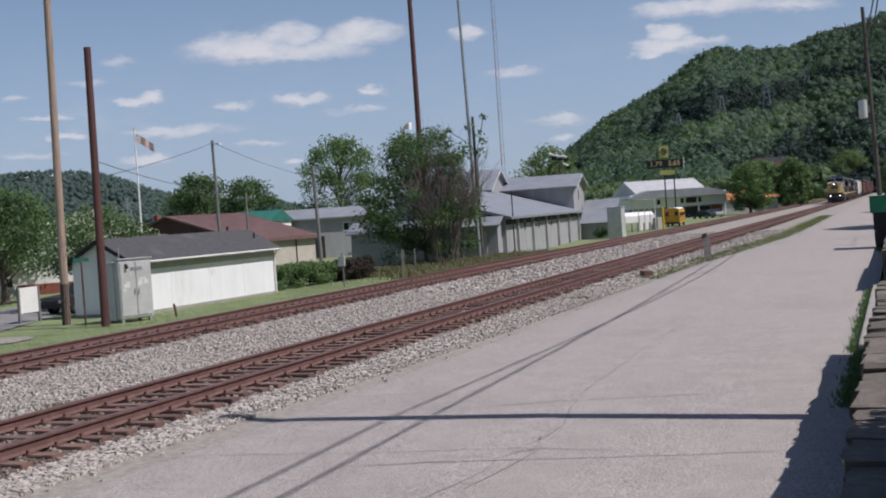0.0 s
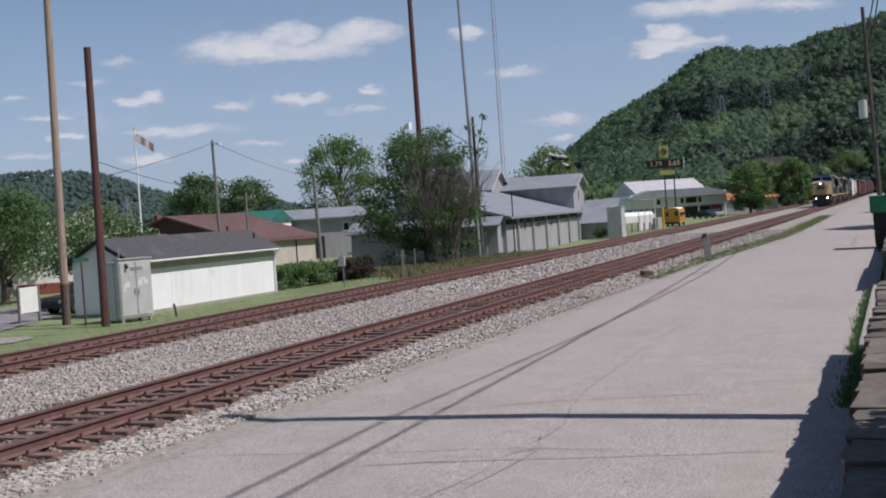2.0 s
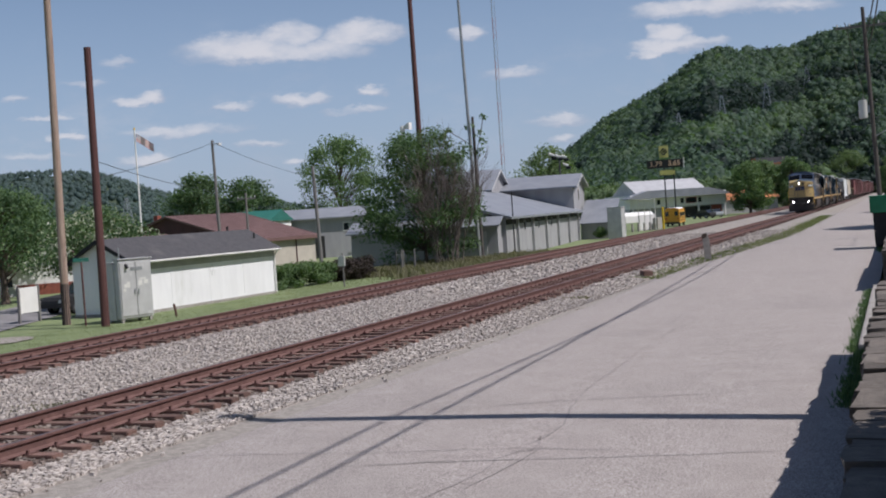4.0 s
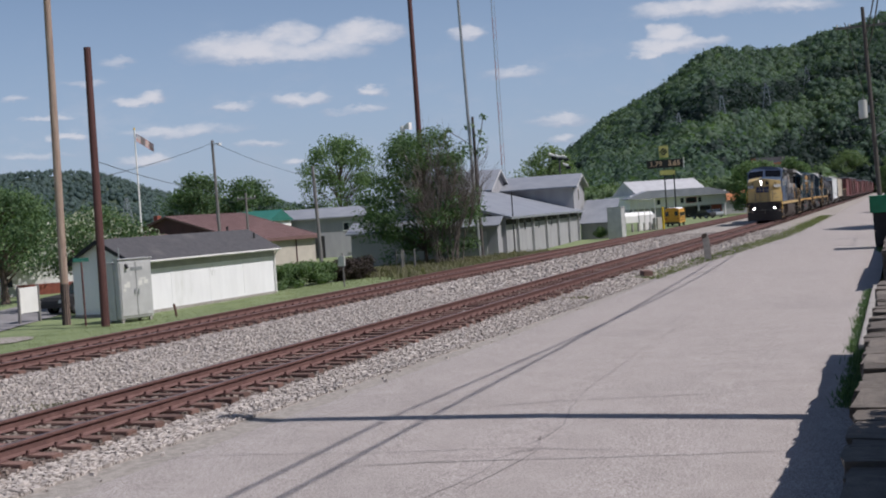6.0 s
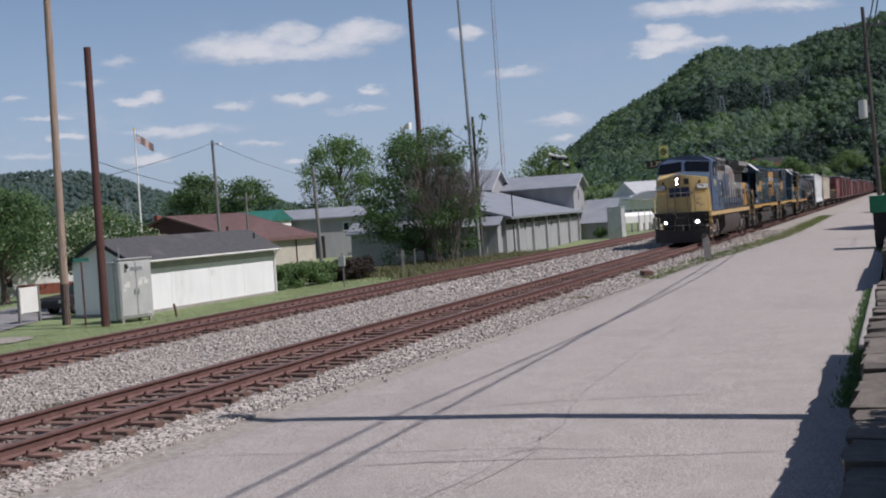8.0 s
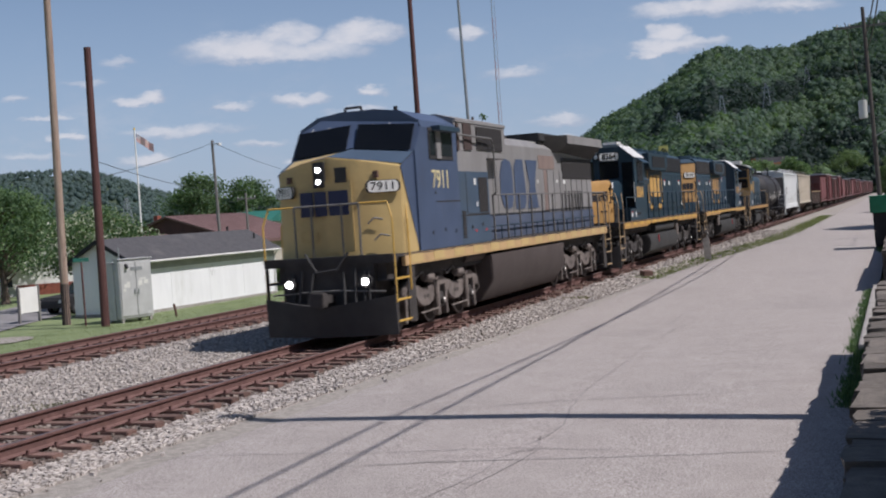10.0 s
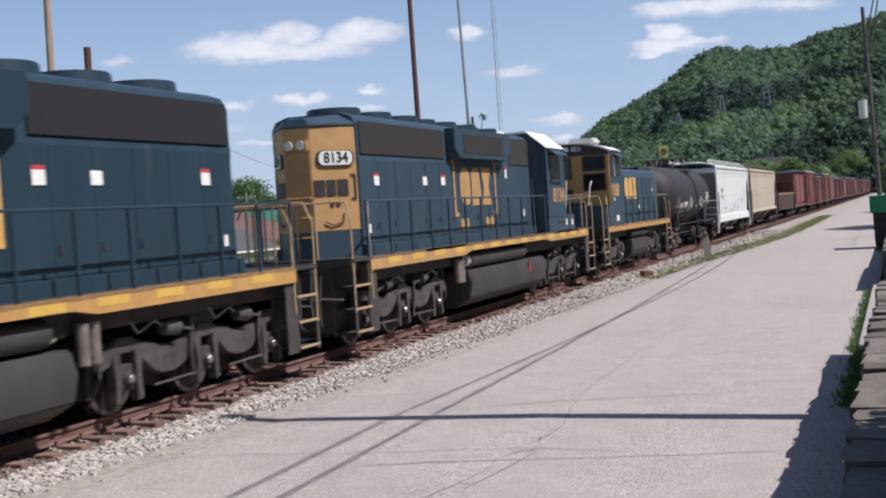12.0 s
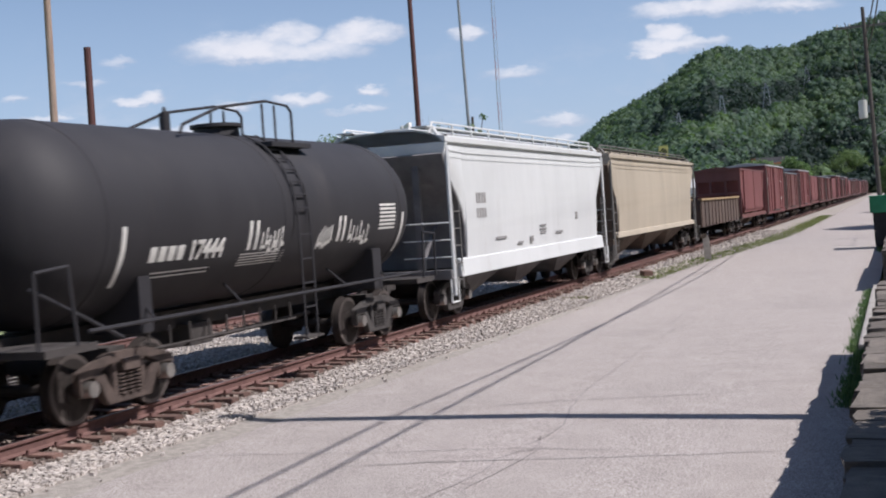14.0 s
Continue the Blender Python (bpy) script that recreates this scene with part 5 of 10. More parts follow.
def parked_car(label, x, y, turn, mat, z=LOW):
    t = thing("car", label, "car", pose(x, y, z, 0, 0, turn))
    low = [(-2.2, 0.35), (2.2, 0.35), (2.25, 0.65), (2.1, 0.85), (0.95, 0.95), (-1.6, 1.0), (-2.15, 0.95), (-2.25, 0.6)]
    part("body", Form().prism(low, -0.88, 0.88, "x"), mat, t, bevel=0.05)
    part("cabin", Form().prism([(-1.75, 0.95), (0.95, 0.95), (0.2, 1.45), (-1.1, 1.48)], -0.75, 0.75, "x"), M["glass"], t, "tinted car windows", 0.04)
    part("roof", Form().box(-0.7, 0.7, -1.05, 0.2, 1.46, 1.5), mat, t, bevel=0.02)
    for s in (-0.8, 0.8):
        for y0 in (-1.35, 1.35):
            w = part("wheel", Form().cyl((s - 0.1, y0, 0.33), (s + 0.1, y0, 0.33), 0.33, n=16), M["dark"], t, bevel=0.02)
            part("rim", Form().cyl((s - 0.11, y0, 0.33), (s + 0.11, y0, 0.33), 0.18, n=12), M["steel"], w)
        part("headlight", Form().box(s - 0.12, s + 0.12, 2.2, 2.26, 0.6, 0.75), M["enamel"], t)


def gas_sign():
    t = thing("price_sign", "yellow square sign over a dark fuel price board", "sign", pose(-34.9, 196.9, LOW, 0, 0, 8))
    for x in (-0.2, 1.3):
        part("post", Form().box(x - 0.1, x + 0.1, -0.1, 0.1, 0, 9.4), M["dark"], t)
    top = part("emblem_panel", Form().box(-0.85, 0.6, -0.15, 0.15, 10.55, 12.45), M["paleyellow"], t, "pale yellow square panel with a dark diamond")
    d = Form()
    for r0 in (0.55,):
        pts = [(-0.12, 11.5 + r0), (r0 - 0.12, 11.5), (-0.12, 11.5 - r0), (-r0 - 0.12, 11.5)]
        for (a, b), (c, e) in zip(pts, pts[1:] + pts[:1]):
            d.cyl((a, -0.17, b), (c, -0.17, e), 0.09, n=6)
    d.cyl((-0.12, -0.19, 11.5), (-0.12, -0.15, 11.5), 0.18, n=10)
    part("diamond", d, M["dark"], top)
    b = part("price_board", Form().box(-2.9, 2.9, -0.15, 0.15, 8.9, 10.2), M["dark"], t, "dark board with lit price digits")
    for x, s in ((-1.45, "3.79"), (1.45, "3.65")):
        words("price", s, 1.15, M["digit"], b, pose(x, -0.17, 9.55, 90, 0, 0), 0.01)
    part("board_end", Form().box(2.9, 3.05, -0.2, 0.2, 8.8, 10.4), M["white"], t)
    part("lower_panel", Form().box(-0.9, 1.5, -0.1, 0.1, 7.7, 8.5), M["paleyellow"], t)
    part("panel_face", Form().box(-0.8, 1.4, -0.12, -0.1, 7.8, 8.4), M["paleyellow"], t)


def stone_wall():
    t = thing("stone_wall", "low dry-laid rough stone wall along the road", "wall", kind="structure")
    rnd = random.Random(12)
    shapes = []
    for i in range(9):
        f = Form().box(-0.5, 0.5, -0.5, 0.5, -0.5, 0.5)
        bm = bmesh.new()
        me = f.mesh("stone", M["walls"])
        bm.from_mesh(me)
        bmesh.ops.subdivide_edges(bm, edges=bm.edges[:], cuts=1, use_grid_fill=True)
        for v in bm.verts:
            d = v.co.normalized()
            v.co = v.co * 0.93 + d * 0.03 + Vector((rnd.uniform(-0.03, 0.03), rnd.uniform(-0.05, 0.05), rnd.uniform(-0.1, 0.1)))
        bm.to_mesh(me)
        bm.free()
        shapes.append(me)

    def run(y0, y1, x0, top):
        z = -0.34
        row = 0
        while z < top - 0.05:
            h = rnd.uniform(0.07, 0.15)
            if top - (z + h) < 0.1:
                h = top - z
            last = z + h >= top - 0.01
            y = y0 - rnd.random() * 0.3
            while y < y1:
                ln = rnd.uniform(0.16, 0.75) if last else rnd.uniform(0.22, 0.6)
                e = min(y + ln, y1)
                depth = rnd.uniform(0.6, 1.0) if last else rnd.uniform(0.42, 0.66)
                o = part("stone", rnd.choice(shapes), None, t)
                o.matrix_basis = Matrix.Translation((x0 + depth / 2 + rnd.uniform(-0.03, 0.03), (y + e) / 2, z + h / 2 + (rnd.uniform(-0.018, 0.012) if last else 0))) @ Euler((rnd.uniform(-0.02, 0.02), rnd.uniform(-0.03, 0.03), rnd.uniform(-0.04, 0.04))).to_matrix().to_4x4() @ Matrix.Diagonal((depth, (e - y) * 1.1 + 0.03, h * 1.06, 1))
                y = e
            z += h
            row += 1
    run(6.4, 21.2, -0.375, 0.92)
    run(34.6, 44, -0.46, 0.78)
    run(21.6, 34.4, -0.12, 0.42)
    part("core", Form().box(0.05, 0.9, 4.5, 21.0, -0.5, 0.82).box(0.0, 0.9, 34.8, 66, -0.5, 0.62).box(0.2, 0.9, 21, 34.8, -0.5, 0.34), M["walls"], t)
    part("far_run", Form().box(-0.5, 0.0, 44, 66, -0.5, 0.6), M["walls"], t, bevel=0.05)
    k = tagged(part("kerb", Form().box(-0.75, -0.58, 21.3, 34.5, -0.42, -0.14), M["concrete"], None, bevel=0.02), "pale concrete kerb at the road edge", "kerb", kind="structure")


def grass_tufts(name, label, spots, blade, mat, seed, per=26, spread=0.22):
    rng = np.random.default_rng(seed)
    c = np.repeat(np.asarray(spots, float), per, 0)
    n = len(c)
    c[:, :2] += rng.normal(0, spread, (n, 2))
    a = rng.random(n) * 6.283
    lean = rng.normal(0, 0.35, (n, 2))
    h = blade * (0.4 + 0.9 * rng.random(n))
    w = blade * 0.07 * (0.6 + rng.random(n))
    side = np.stack([np.cos(a), np.sin(a), 0 * a], 1) * w[:, None]
    tip = np.stack([lean[:, 0] * h, lean[:, 1] * h, h], 1)
    mid = tip * 0.55
    mid[:, 2] *= 1.15
    v = np.stack([c - side, c + side, c + mid + side * 0.8, c + mid - side * 0.8, c + tip], 1).reshape(-1, 3)
    o = (np.arange(n) * 5)[:, None]
    quads, tris = (o + np.array([0, 1, 2, 3])).tolist(), (o + np.array([3, 2, 4])).tolist()
    me = bpy.data.meshes.new(name)
    me.from_pydata(v.tolist(), [], quads + tris)
    me.materials.append(mat)
    return tagged(part(name, me, None), label, "grass", kind="stuff")


def hedge(x0, y0, x1, y1, z, h, w, seed, label="clipped dark green hedge on the lawn", mat="leaf", n=150):
    rng = np.random.default_rng(seed)
    t = thing("hedge", label, "hedge", (0, 0, 0))
    cs = []
    for i in range(n):
        s = rng.random()
        dx, dy = x1 - x0, y1 - y0
        ln = math.hypot(dx, dy)
        off = rng.uniform(-w / 2, w / 2)
        cs.append((x0 + dx * s - dy / ln * off, y0 + dy * s + dx / ln * off, z + 0.2 + (h - 0.3) * rng.random()))
    v, f = leaf_cards(cs, 0.07, rng, 110, [0.34] * n)
    tagged(part("leaves", np_mesh("leaves", v, f, M[mat]), None, t), "small dense hedge leaves", kind="stuff")
    st = Form()
    for i in range(24):
        s = (i + 0.5) / 24
        x, y = x0 + (x1 - x0) * s, y0 + (y1 - y0) * s
        st.cyl((x, y, z - 0.05), (x + rng.normal(0, 0.15), y + rng.normal(0, 0.15), z + h * 0.8), 0.02, 0.008, 5)
    part("stems", st, M["bark"], t)


white_shed()
signal_cabinet()
brown_hall()
grey_house()
warehouse()
FLAG = flagpole()
lattice_tower()
white_store()
school_bus()
gas_sign()
stone_wall()
hedge(-32.9, 60.2, -32.1, 65.6, LOW, 1.36, 1.3, 31, n=105)
hedge(-31.95, 66.3, -31.3, 70.2, LOW, 1.36, 1.3, 33, "dark maroon-leaved hedge beside the tracks", "leafmaroon", 80)
pylon(-287.0, 409.0, 0.0, 18.0, "red-grey steel lattice tower beyond the roofs")
for az, e0, e1 in ((-7.32, 3.85, 4.65), (-5.33, 3.9, 5.0), (-9.31, 3.3, 4.0), (-3.54, 4.8, 5.6)):
    tower_on_hill(az, e0, e1)
pole("utility_pole", "weathered tan wooden utility pole on the lawn", -33.44, 42.71, LOW, 19.5, 0.18, "pole", (0.35, 0.0), stained=1.75)
pole("utility_pole", "dark red-brown creosoted wooden pole, cut off at the top", -30.33, 41.17, LOW, 10.2, 0.175, "poledark", (0.1, 0.0), tip=0.8)
pole("utility_pole", "dark wooden utility pole with a street lamp arm", -46.3, 77.2, LOW, 9.07, 0.13, "polegrey", (-0.15, 0))
pole("utility_pole", "grey wooden utility pole by the house", -48.1, 97.0, LOW, 7.6, 0.18, "polegrey", (-0.3, 0.1))
pole("radio_pole", "tall dark wooden pole rising behind the tree", -34.6, 88.4, LOW, 22.5, 0.24, "poledark", (-0.1, 0.0))
pole("antenna_pole", "tall slim grey metal antenna pole", -29.37, 85.7, LOW, 20.8, 0.15, "steel", (-0.45, 0.0), tip=0.6)
pole("utility_pole", "grey wooden pole beside the antenna pole", -29.32, 86.2, LOW, 9.7, 0.14, "poleweathered", (-0.1, 0))
pole("lamp_post", "thin grey lamp post beside the warehouse", -27.82, 89.6, LOW, 3.9, 0.06, "dark", category="lamp post")
pole("utility_pole", "wooden pole with crossarm beyond the roofs", -53.0, 93.0, LOW, 5.6, 0.12, "polegrey", arms=((6.2, 0.8, 20),))
pole("utility_pole", "grey wooden utility pole with crossarm by the road", -0.84, 70.0, ROAD, 12.2, 0.13, "poleweathered", (-0.42, 0), arms=((11.5, 1.5, 0),))
pole("utility_pole", "wooden utility pole beside the road, casting a long shadow", 0.75, 15.4, ROAD, 14.2, 0.2, "pole")
pole("utility_pole", "wooden utility pole by the level crossing", -21.5, 270.0, LOW, 9.2, 0.2, "polegrey")
parked_car("dark parked car on the side street", -38.2, 50.4, 168, M["dark"])
parked_car("dark parked car by the store", -32.3, 217.0, 60, M["dark"])
parked_car("silver parked car by the store", -31.2, 221.5, 40, M["steel"])

# overhead lines along the road: their shadows run up the asphalt
pole("utility_pole", "wooden utility pole beside the road", 0.9, -35.0, ROAD, 12.0, 0.18, "pole")
cable((0.9, -35, 9.86), (0.75, 15.4, 9.6), 0.64, 0.03)
cable((0.75, 15.4, 9.6), (-1.15, 70.0, 10.63), 0.5, 0.03)
cable((0.9, -35, 10.63), (0.75, 15.4, 10.44), 0.64, 0.03)
cable((0.75, 15.4, 10.44), (-1.15, 70.0, 9.86), 1.16, 0.026)
cable((-2.2, 70.0, 11.45), (-2.6, 330.0, 12.0), 2.0, 0.025)
cable((0.0, 70.0, 11.45), (0.75, 15.4, 13.9), 0.6, 0.02)
cable((-46.3, 77.2, 8.92), (-30.3, 41.17, 4.91), 0.15, 0.014)
cable((-30.3, 41.17, 5.64), (-53.0, 93.0, 5.84), 0.5, 0.014)
cable((-46.3, 77.2, 8.87), (-48.1, 97.0, 6.6), 0.3, 0.014)
cable((-48.1, 97.0, 6.8), (-29.2, 86.0, 8.2), 0.5, 0.015)
cable((-53.0, 93.0, 5.2), (-46.3, 77.2, 5.0), 0.4, 0.012)


# ---------------- small things beyond the tracks ----------------
def street_sign():
    t = thing("street_sign", "green street name sign on a brown post", "sign", (-31.76, 41.79, LOW))
    part("post", Form().cyl((0, 0, -0.2), (0, 0, 2.65), 0.04), M["poledark"], t)
    part("blade", Form().box(-0.34, 0.3, -0.015, 0.015, 2.66, 2.82, 35), M["teal"], t, "green sign blade", 0.004)


def notice_board():
    t = thing("notice_board", "white notice board between two wooden posts", "sign", pose(-36.9, 44.6, LOW, 0, 0, 95))
    for x in (-0.75, 0.75):
        part("post", Form().box(x - 0.05, x + 0.05, -0.05, 0.05, -0.2, 1.68), M["polegrey"], t)
    part("panel", Form().box(-0.68, 0.68, -0.03, 0.03, 0.45, 1.6), M["white"], t, "plain white panel", 0.005)


def side_street():
    f = Form()
    pts = [(-33.5, 33.0), (-34.9, 40.3), (-38.4, 48.8), (-43.0, 60.0), (-47.0, 72.0)]
    for x, y in pts:
        f.v += [(x - 6.2, y + 1.0, LOW + 0.03), (x, y, LOW + 0.03)]
    f.f = [(2 * i, 2 * i + 2, 2 * i + 3, 2 * i + 1) for i in range(len(pts) - 1)]
    tagged(part("side_street", f, M["street"]), "pale asphalt side street across the lawn", "road", kind="structure")
    g = Form()
    n = 14
    g.v = [(-31.4 + 1.3 * math.cos(6.283 * i / n) * (1 + 0.2 * math.sin(3 * i)), 35.9 + 1.6 * math.sin(6.283 * i / n), LOW + 0.05) for i in range(n)]
    g.f = [tuple(range(n))]
    tagged(part("gravel_patch", g, M["ballast"]), "worn gravel patch in the grass", "ground", kind="structure")
    h = thing("house", "small white house with a brick base by the side street", "house", pose(-55.6, 68.0, LOW, 0, 0, 40))
    part("wall", Form().prism([(-3, 0), (3, 0), (3, 2.3), (0, 3.3), (-3, 2.3)], 0, 6), M["white"], h)
    part("base", Form().box(-1.2, 3.04, -0.06, 0.0, 0, 0.75), M["redbrick"], h)
    part("roof", gable_roof(6, -0.4, 6.4, 2.3, 3.3, 0.35, 0.1), M["white"], h)
    window(h, -1.8, 0, 0.95, 0.8, 0.7, "y")


def wayside_signs():
    t = thing("wayside_sign", "small grey metal sign on a thin post by the hedge", "sign", (-28.9, 60.9, LOW))
    part("post", Form().cyl((0, 0, -0.2), (0, 0, 1.9), 0.045), M["polegrey"], t)
    part("box", Form().box(-0.28, 0.12, -0.08, 0.08, 1.15, 1.72), M["greybox"], t, bevel=0.02)
    s = thing("stake", "short dark wooden stake leaning in the grass", "stake", (-29.41, 44.96, LOW))
    part("shaft", Form().cyl((0, 0, -0.1), (-0.08, -0.05, 0.55), 0.05), M["poledark"], s)
    for i, (x, y) in enumerate(((-30.45, 73.05), (-29.8, 73.7), (-31.3, 75.4), (-32.5, 77.0))):
        p = thing("fence_post", "grey weathered fence post in long grass", "fence post", (x, y, LOW), "fence posts under the tree")
        part("shaft", Form().cyl((0, 0, -0.2), (0.02, 0, 1.5), 0.06, 0.055), M["polegrey"], p)


def siren():
    t = thing("warning_siren", "beige warning siren horn on a steel pole", "siren", (-41.4, 101.9, LOW))
    part("pole", Form().cyl((0, 0, 0), (0, 0, 11.0), 0.12), M["polegrey"], t)
    a4 = (0.78, 2.36, 3.93, 5.5)
    part("horn", Form().loft([[(0.0, 0.16 * math.cos(a), 11.75 + 0.16 * math.sin(a)) for a in a4], [(0.35, -0.1 + 0.3 * math.cos(a), 11.8 + 0.3 * math.sin(a)) for a in a4], [(0.75, -0.2 + 0.5 * math.cos(a), 11.82 + 0.46 * math.sin(a)) for a in a4]]), M["white"], t, "square pale beige horn")
    part("horn_mouth", Form().box(0.72, 0.76, -0.5, 0.1, 11.55, 12.1), M["white"], t, bevel=0.02)
    part("motor", Form().cyl((-0.1, 0, 10.7), (-0.1, 0, 11.6), 0.2, 0.15, 12).cyl((-0.1, 0, 11.5), (-0.1, 0, 11.9), 0.26, 0.2, 12), M["white"], t)
    part("yoke", Form().box(-0.35, 0.2, -0.12, 0.12, 10.9, 11.05), M["steel"], t)
    part("control_box", Form().box(-0.3, 0.1, -0.3, -0.1, 8.4, 9.7), M["white"], t, bevel=0.02)
    part("control_box", Form().box(0.3, 0.75, -0.3, -0.1, 8.1, 9.3), M["greybox"], t, bevel=0.02)
    part("conduit", Form().tube([(0.15, -0.1, 8.0), (0.15, -0.1, 10.8)], 0.04), M["steel"], t)
    part("side_pole", Form().cyl((-0.7, 0.2, 0), (-0.7, 0.2, 9.2), 0.07), M["polegrey"], t)


def floodlights():
    t = thing("floodlight_mast", "mast with a cluster of white floodlights", "floodlight", (-36.0, 135.3, LOW))
    part("mast", Form().cyl((0, 0, 0), (0, 0, 9.3), 0.1), M["polegrey"], t)
    part("frame", Form().box(-0.95, 0.95, -0.06, 0.06, 9.1, 9.22).box(-0.5, 0.9, -0.05, 0.05, 8.75, 8.83), M["dark"], t)
    for x, z in ((-0.85, 9.72), (-0.1, 9.5), (0.6, 9.38), (0.75, 8.45)):
        lamp = part("floodlight", Form().cyl((x - 0.32, -0.1, z + 0.12), (x + 0.28, 0.0, z - 0.14), 0.17, 0.13, 12), M["enamel"], t, "white tubular floodlight")
        part("bracket", Form().box(x - 0.05, x + 0.5, -0.12, 0.12, z - 0.52, z - 0.2), M["dark"], lamp, "dark ballast box")


def yard_things():
    t = thing("utility_building", "tall grey metal utility cabinet beside the tracks", "cabinet", pose(-28.35, 125.6, LOW, 0, 0, -6))
    part("body", Form().box(0, 1.55, -1.0, 0.3, 0, 3.2), M["greybox"], t, bevel=0.03)
    part("roof", Form().box(-0.06, 1.61, -1.06, 0.36, 3.2, 3.28), M["greybox"], t)
    part("door", Form().box(0.3, 1.1, -1.03, -1.0, 0.1, 2.2), M["greybox"], t)
    s = thing("shrub", "small round green shrub by the grey shed", "shrub", (-29.3, 124.9, LOW))
    v, q = leaf_cards([(0, 0, 0.5), (0.4, 0.2, 0.7), (-0.4, 0.1, 0.6), (0.1, -0.3, 1.0)], 0.1, np.random.default_rng(3), 160, [0.5] * 4)
    tagged(part("leaves", np_mesh("leaves", v, q, M["leaf"]), None, s), "dense green leaves", kind="stuff")
    c = thing("canopy", "white fabric canopy shelter in the yard", "canopy", pose(-33.6, 153.5, LOW, 0, 0, -42))
    part("cover", Form().prism([(-1.5, 1.0), (1.5, 1.0), (1.5, 1.9), (1.0, 2.35), (-1.0, 2.35), (-1.5, 1.9)], 0, 4.6), M["white"], c, "bright white fabric cover", 0.05)
    for x in (-1.4, 1.4):
        for y in (0.1, 4.5):
            part("leg", Form().cyl((x, y, 0), (x, y, 1.1), 0.05), M["steel"], c)
    part("side_flap", Form().box(1.48, 1.54, 2.2, 4.6, 0.0, 1.95), M["white"], c)
    k = thing("white_rack", "white welded pipe rack standing beside the canopy", "rack", (-30.5, 151.2, LOW))
    for x in (0.0, 0.75, 1.45, 2.1):
        part("post", Form().cyl((x, 0, 0), (x, 0, 3.9), 0.05), M["white"], k)
    for z in (2.95, 3.4, 3.86):
        part("rail", Form().cyl((0, 0, z), (2.1, 0, z), 0.045), M["white"], k)
    for i in range(4):
        b = thing("bollard", "short white concrete bollard in the yard", "bollard", (-30.6 + i * 0.5, 147.5 + i * 1.2, LOW), "bollards by the canopy")
        part("shaft", Form().cyl((0, 0, -0.1), (0, 0, 1.0), 0.14, n=12), M["concrete"], b, bevel=0.03)
    w = thing("yard_wall", "low tan concrete block wall in the yard", "wall", pose(-28.6, 152.0, LOW, 0, 0, 5))
    part("blocks", Form().box(-0.3, 0.3, 0, 6.0, 0, 1.5), M["concrete"], w, bevel=0.03)
    y = thing("marker_pole", "yellow painted marker post beside the tracks", "post", (-27.3, 150.35, LOW))
    part("shaft", Form().cyl((0, 0, -0.2), (0, 0, 2.85), 0.14, n=12), M["yellow"], y, bevel=0.02)
    o = thing("house", "low house with an orange-tiled roof behind the tree", "house", pose(-30.5, 256.0, LOW, 0, 0, 25))
    part("wall", Form().box(-7, 8, 0, 8, 0, 2.9), M["greywall"], o)
    part("roof", Form().prism([(-0.5, 2.8), (4, 4.8), (8.5, 2.8)], -7.5, 8.5, "x"), M["orange"], o, "orange roof")
    window(o, 3, 0, 1.7, 1.5, 1.1, "y")
    b = thing("fence", "long red-brown board fence by the crossing", "fence", pose(-27.5, 300.0, LOW, 0, 0, 10))
    part("boards", Form().box(-4.5, 5.5, 0, 0.3, 0, 3.4), M["redbrick"], b)
    k = thing("house", "house with a dark roof and orange eaves on the hillside", "house", pose(*polar(-5.35, 283.0), 6.4, 0, 0, 8))
    part("wall", Form().box(-3.0, 3.0, 0, 5, -8.4, 3.0), M["tan"], k)
    part("roof", Form().prism([(-0.6, 2.9), (2.5, 4.3), (5.6, 2.9)], -3.4, 3.4, "x"), M["dark"], k)
    part("fascia", Form().box(-3.4, 3.4, -0.72, -0.62, 2.6, 2.95), M["orange"], k)
    part("chimney", Form().box(-4.1, -3.1, 0, 1.2, -8.4, 4.2), M["redbrick"], k)


def bare_shrub(x, y, z, seed):
    """Leafless twiggy growth leaning against the tree."""
    rnd = random.Random(seed)
    t = thing("bare_shrub", "brown leafless vine-covered shrub beside the tree", "shrub", (x, y, z))
    f = Form()

    def grow(p, d, ln, r, depth):
        q = p + d * ln
        f.cyl(p, q, r, r * 0.7, 4, False)
        if depth:
            for _ in range(3 if depth > 1 else 2):
                e = (d + Vector((rnd.uniform(-0.42, 0.42), rnd.uniform(-0.42, 0.42), rnd.uniform(-0.1, 0.4)))).normalized()
                grow(p.lerp(q, rnd.uniform(0.45, 1.0)), e, ln * rnd.uniform(0.6, 0.85), r * 0.62, depth - 1)
    for i in range(20):
        d = Vector((rnd.uniform(-0.22, 0.2), rnd.uniform(-0.22, 0.22), 1)).normalized()
        grow(Vector((rnd.uniform(-0.9, 0.7), rnd.uniform(-0.8, 0.8), -0.1)), d, rnd.uniform(2.3, 3.9), 0.05, 4)
    tagged(part("twig_tangle", f, M["twig"], t), "thin brown bare twigs", kind="stuff")


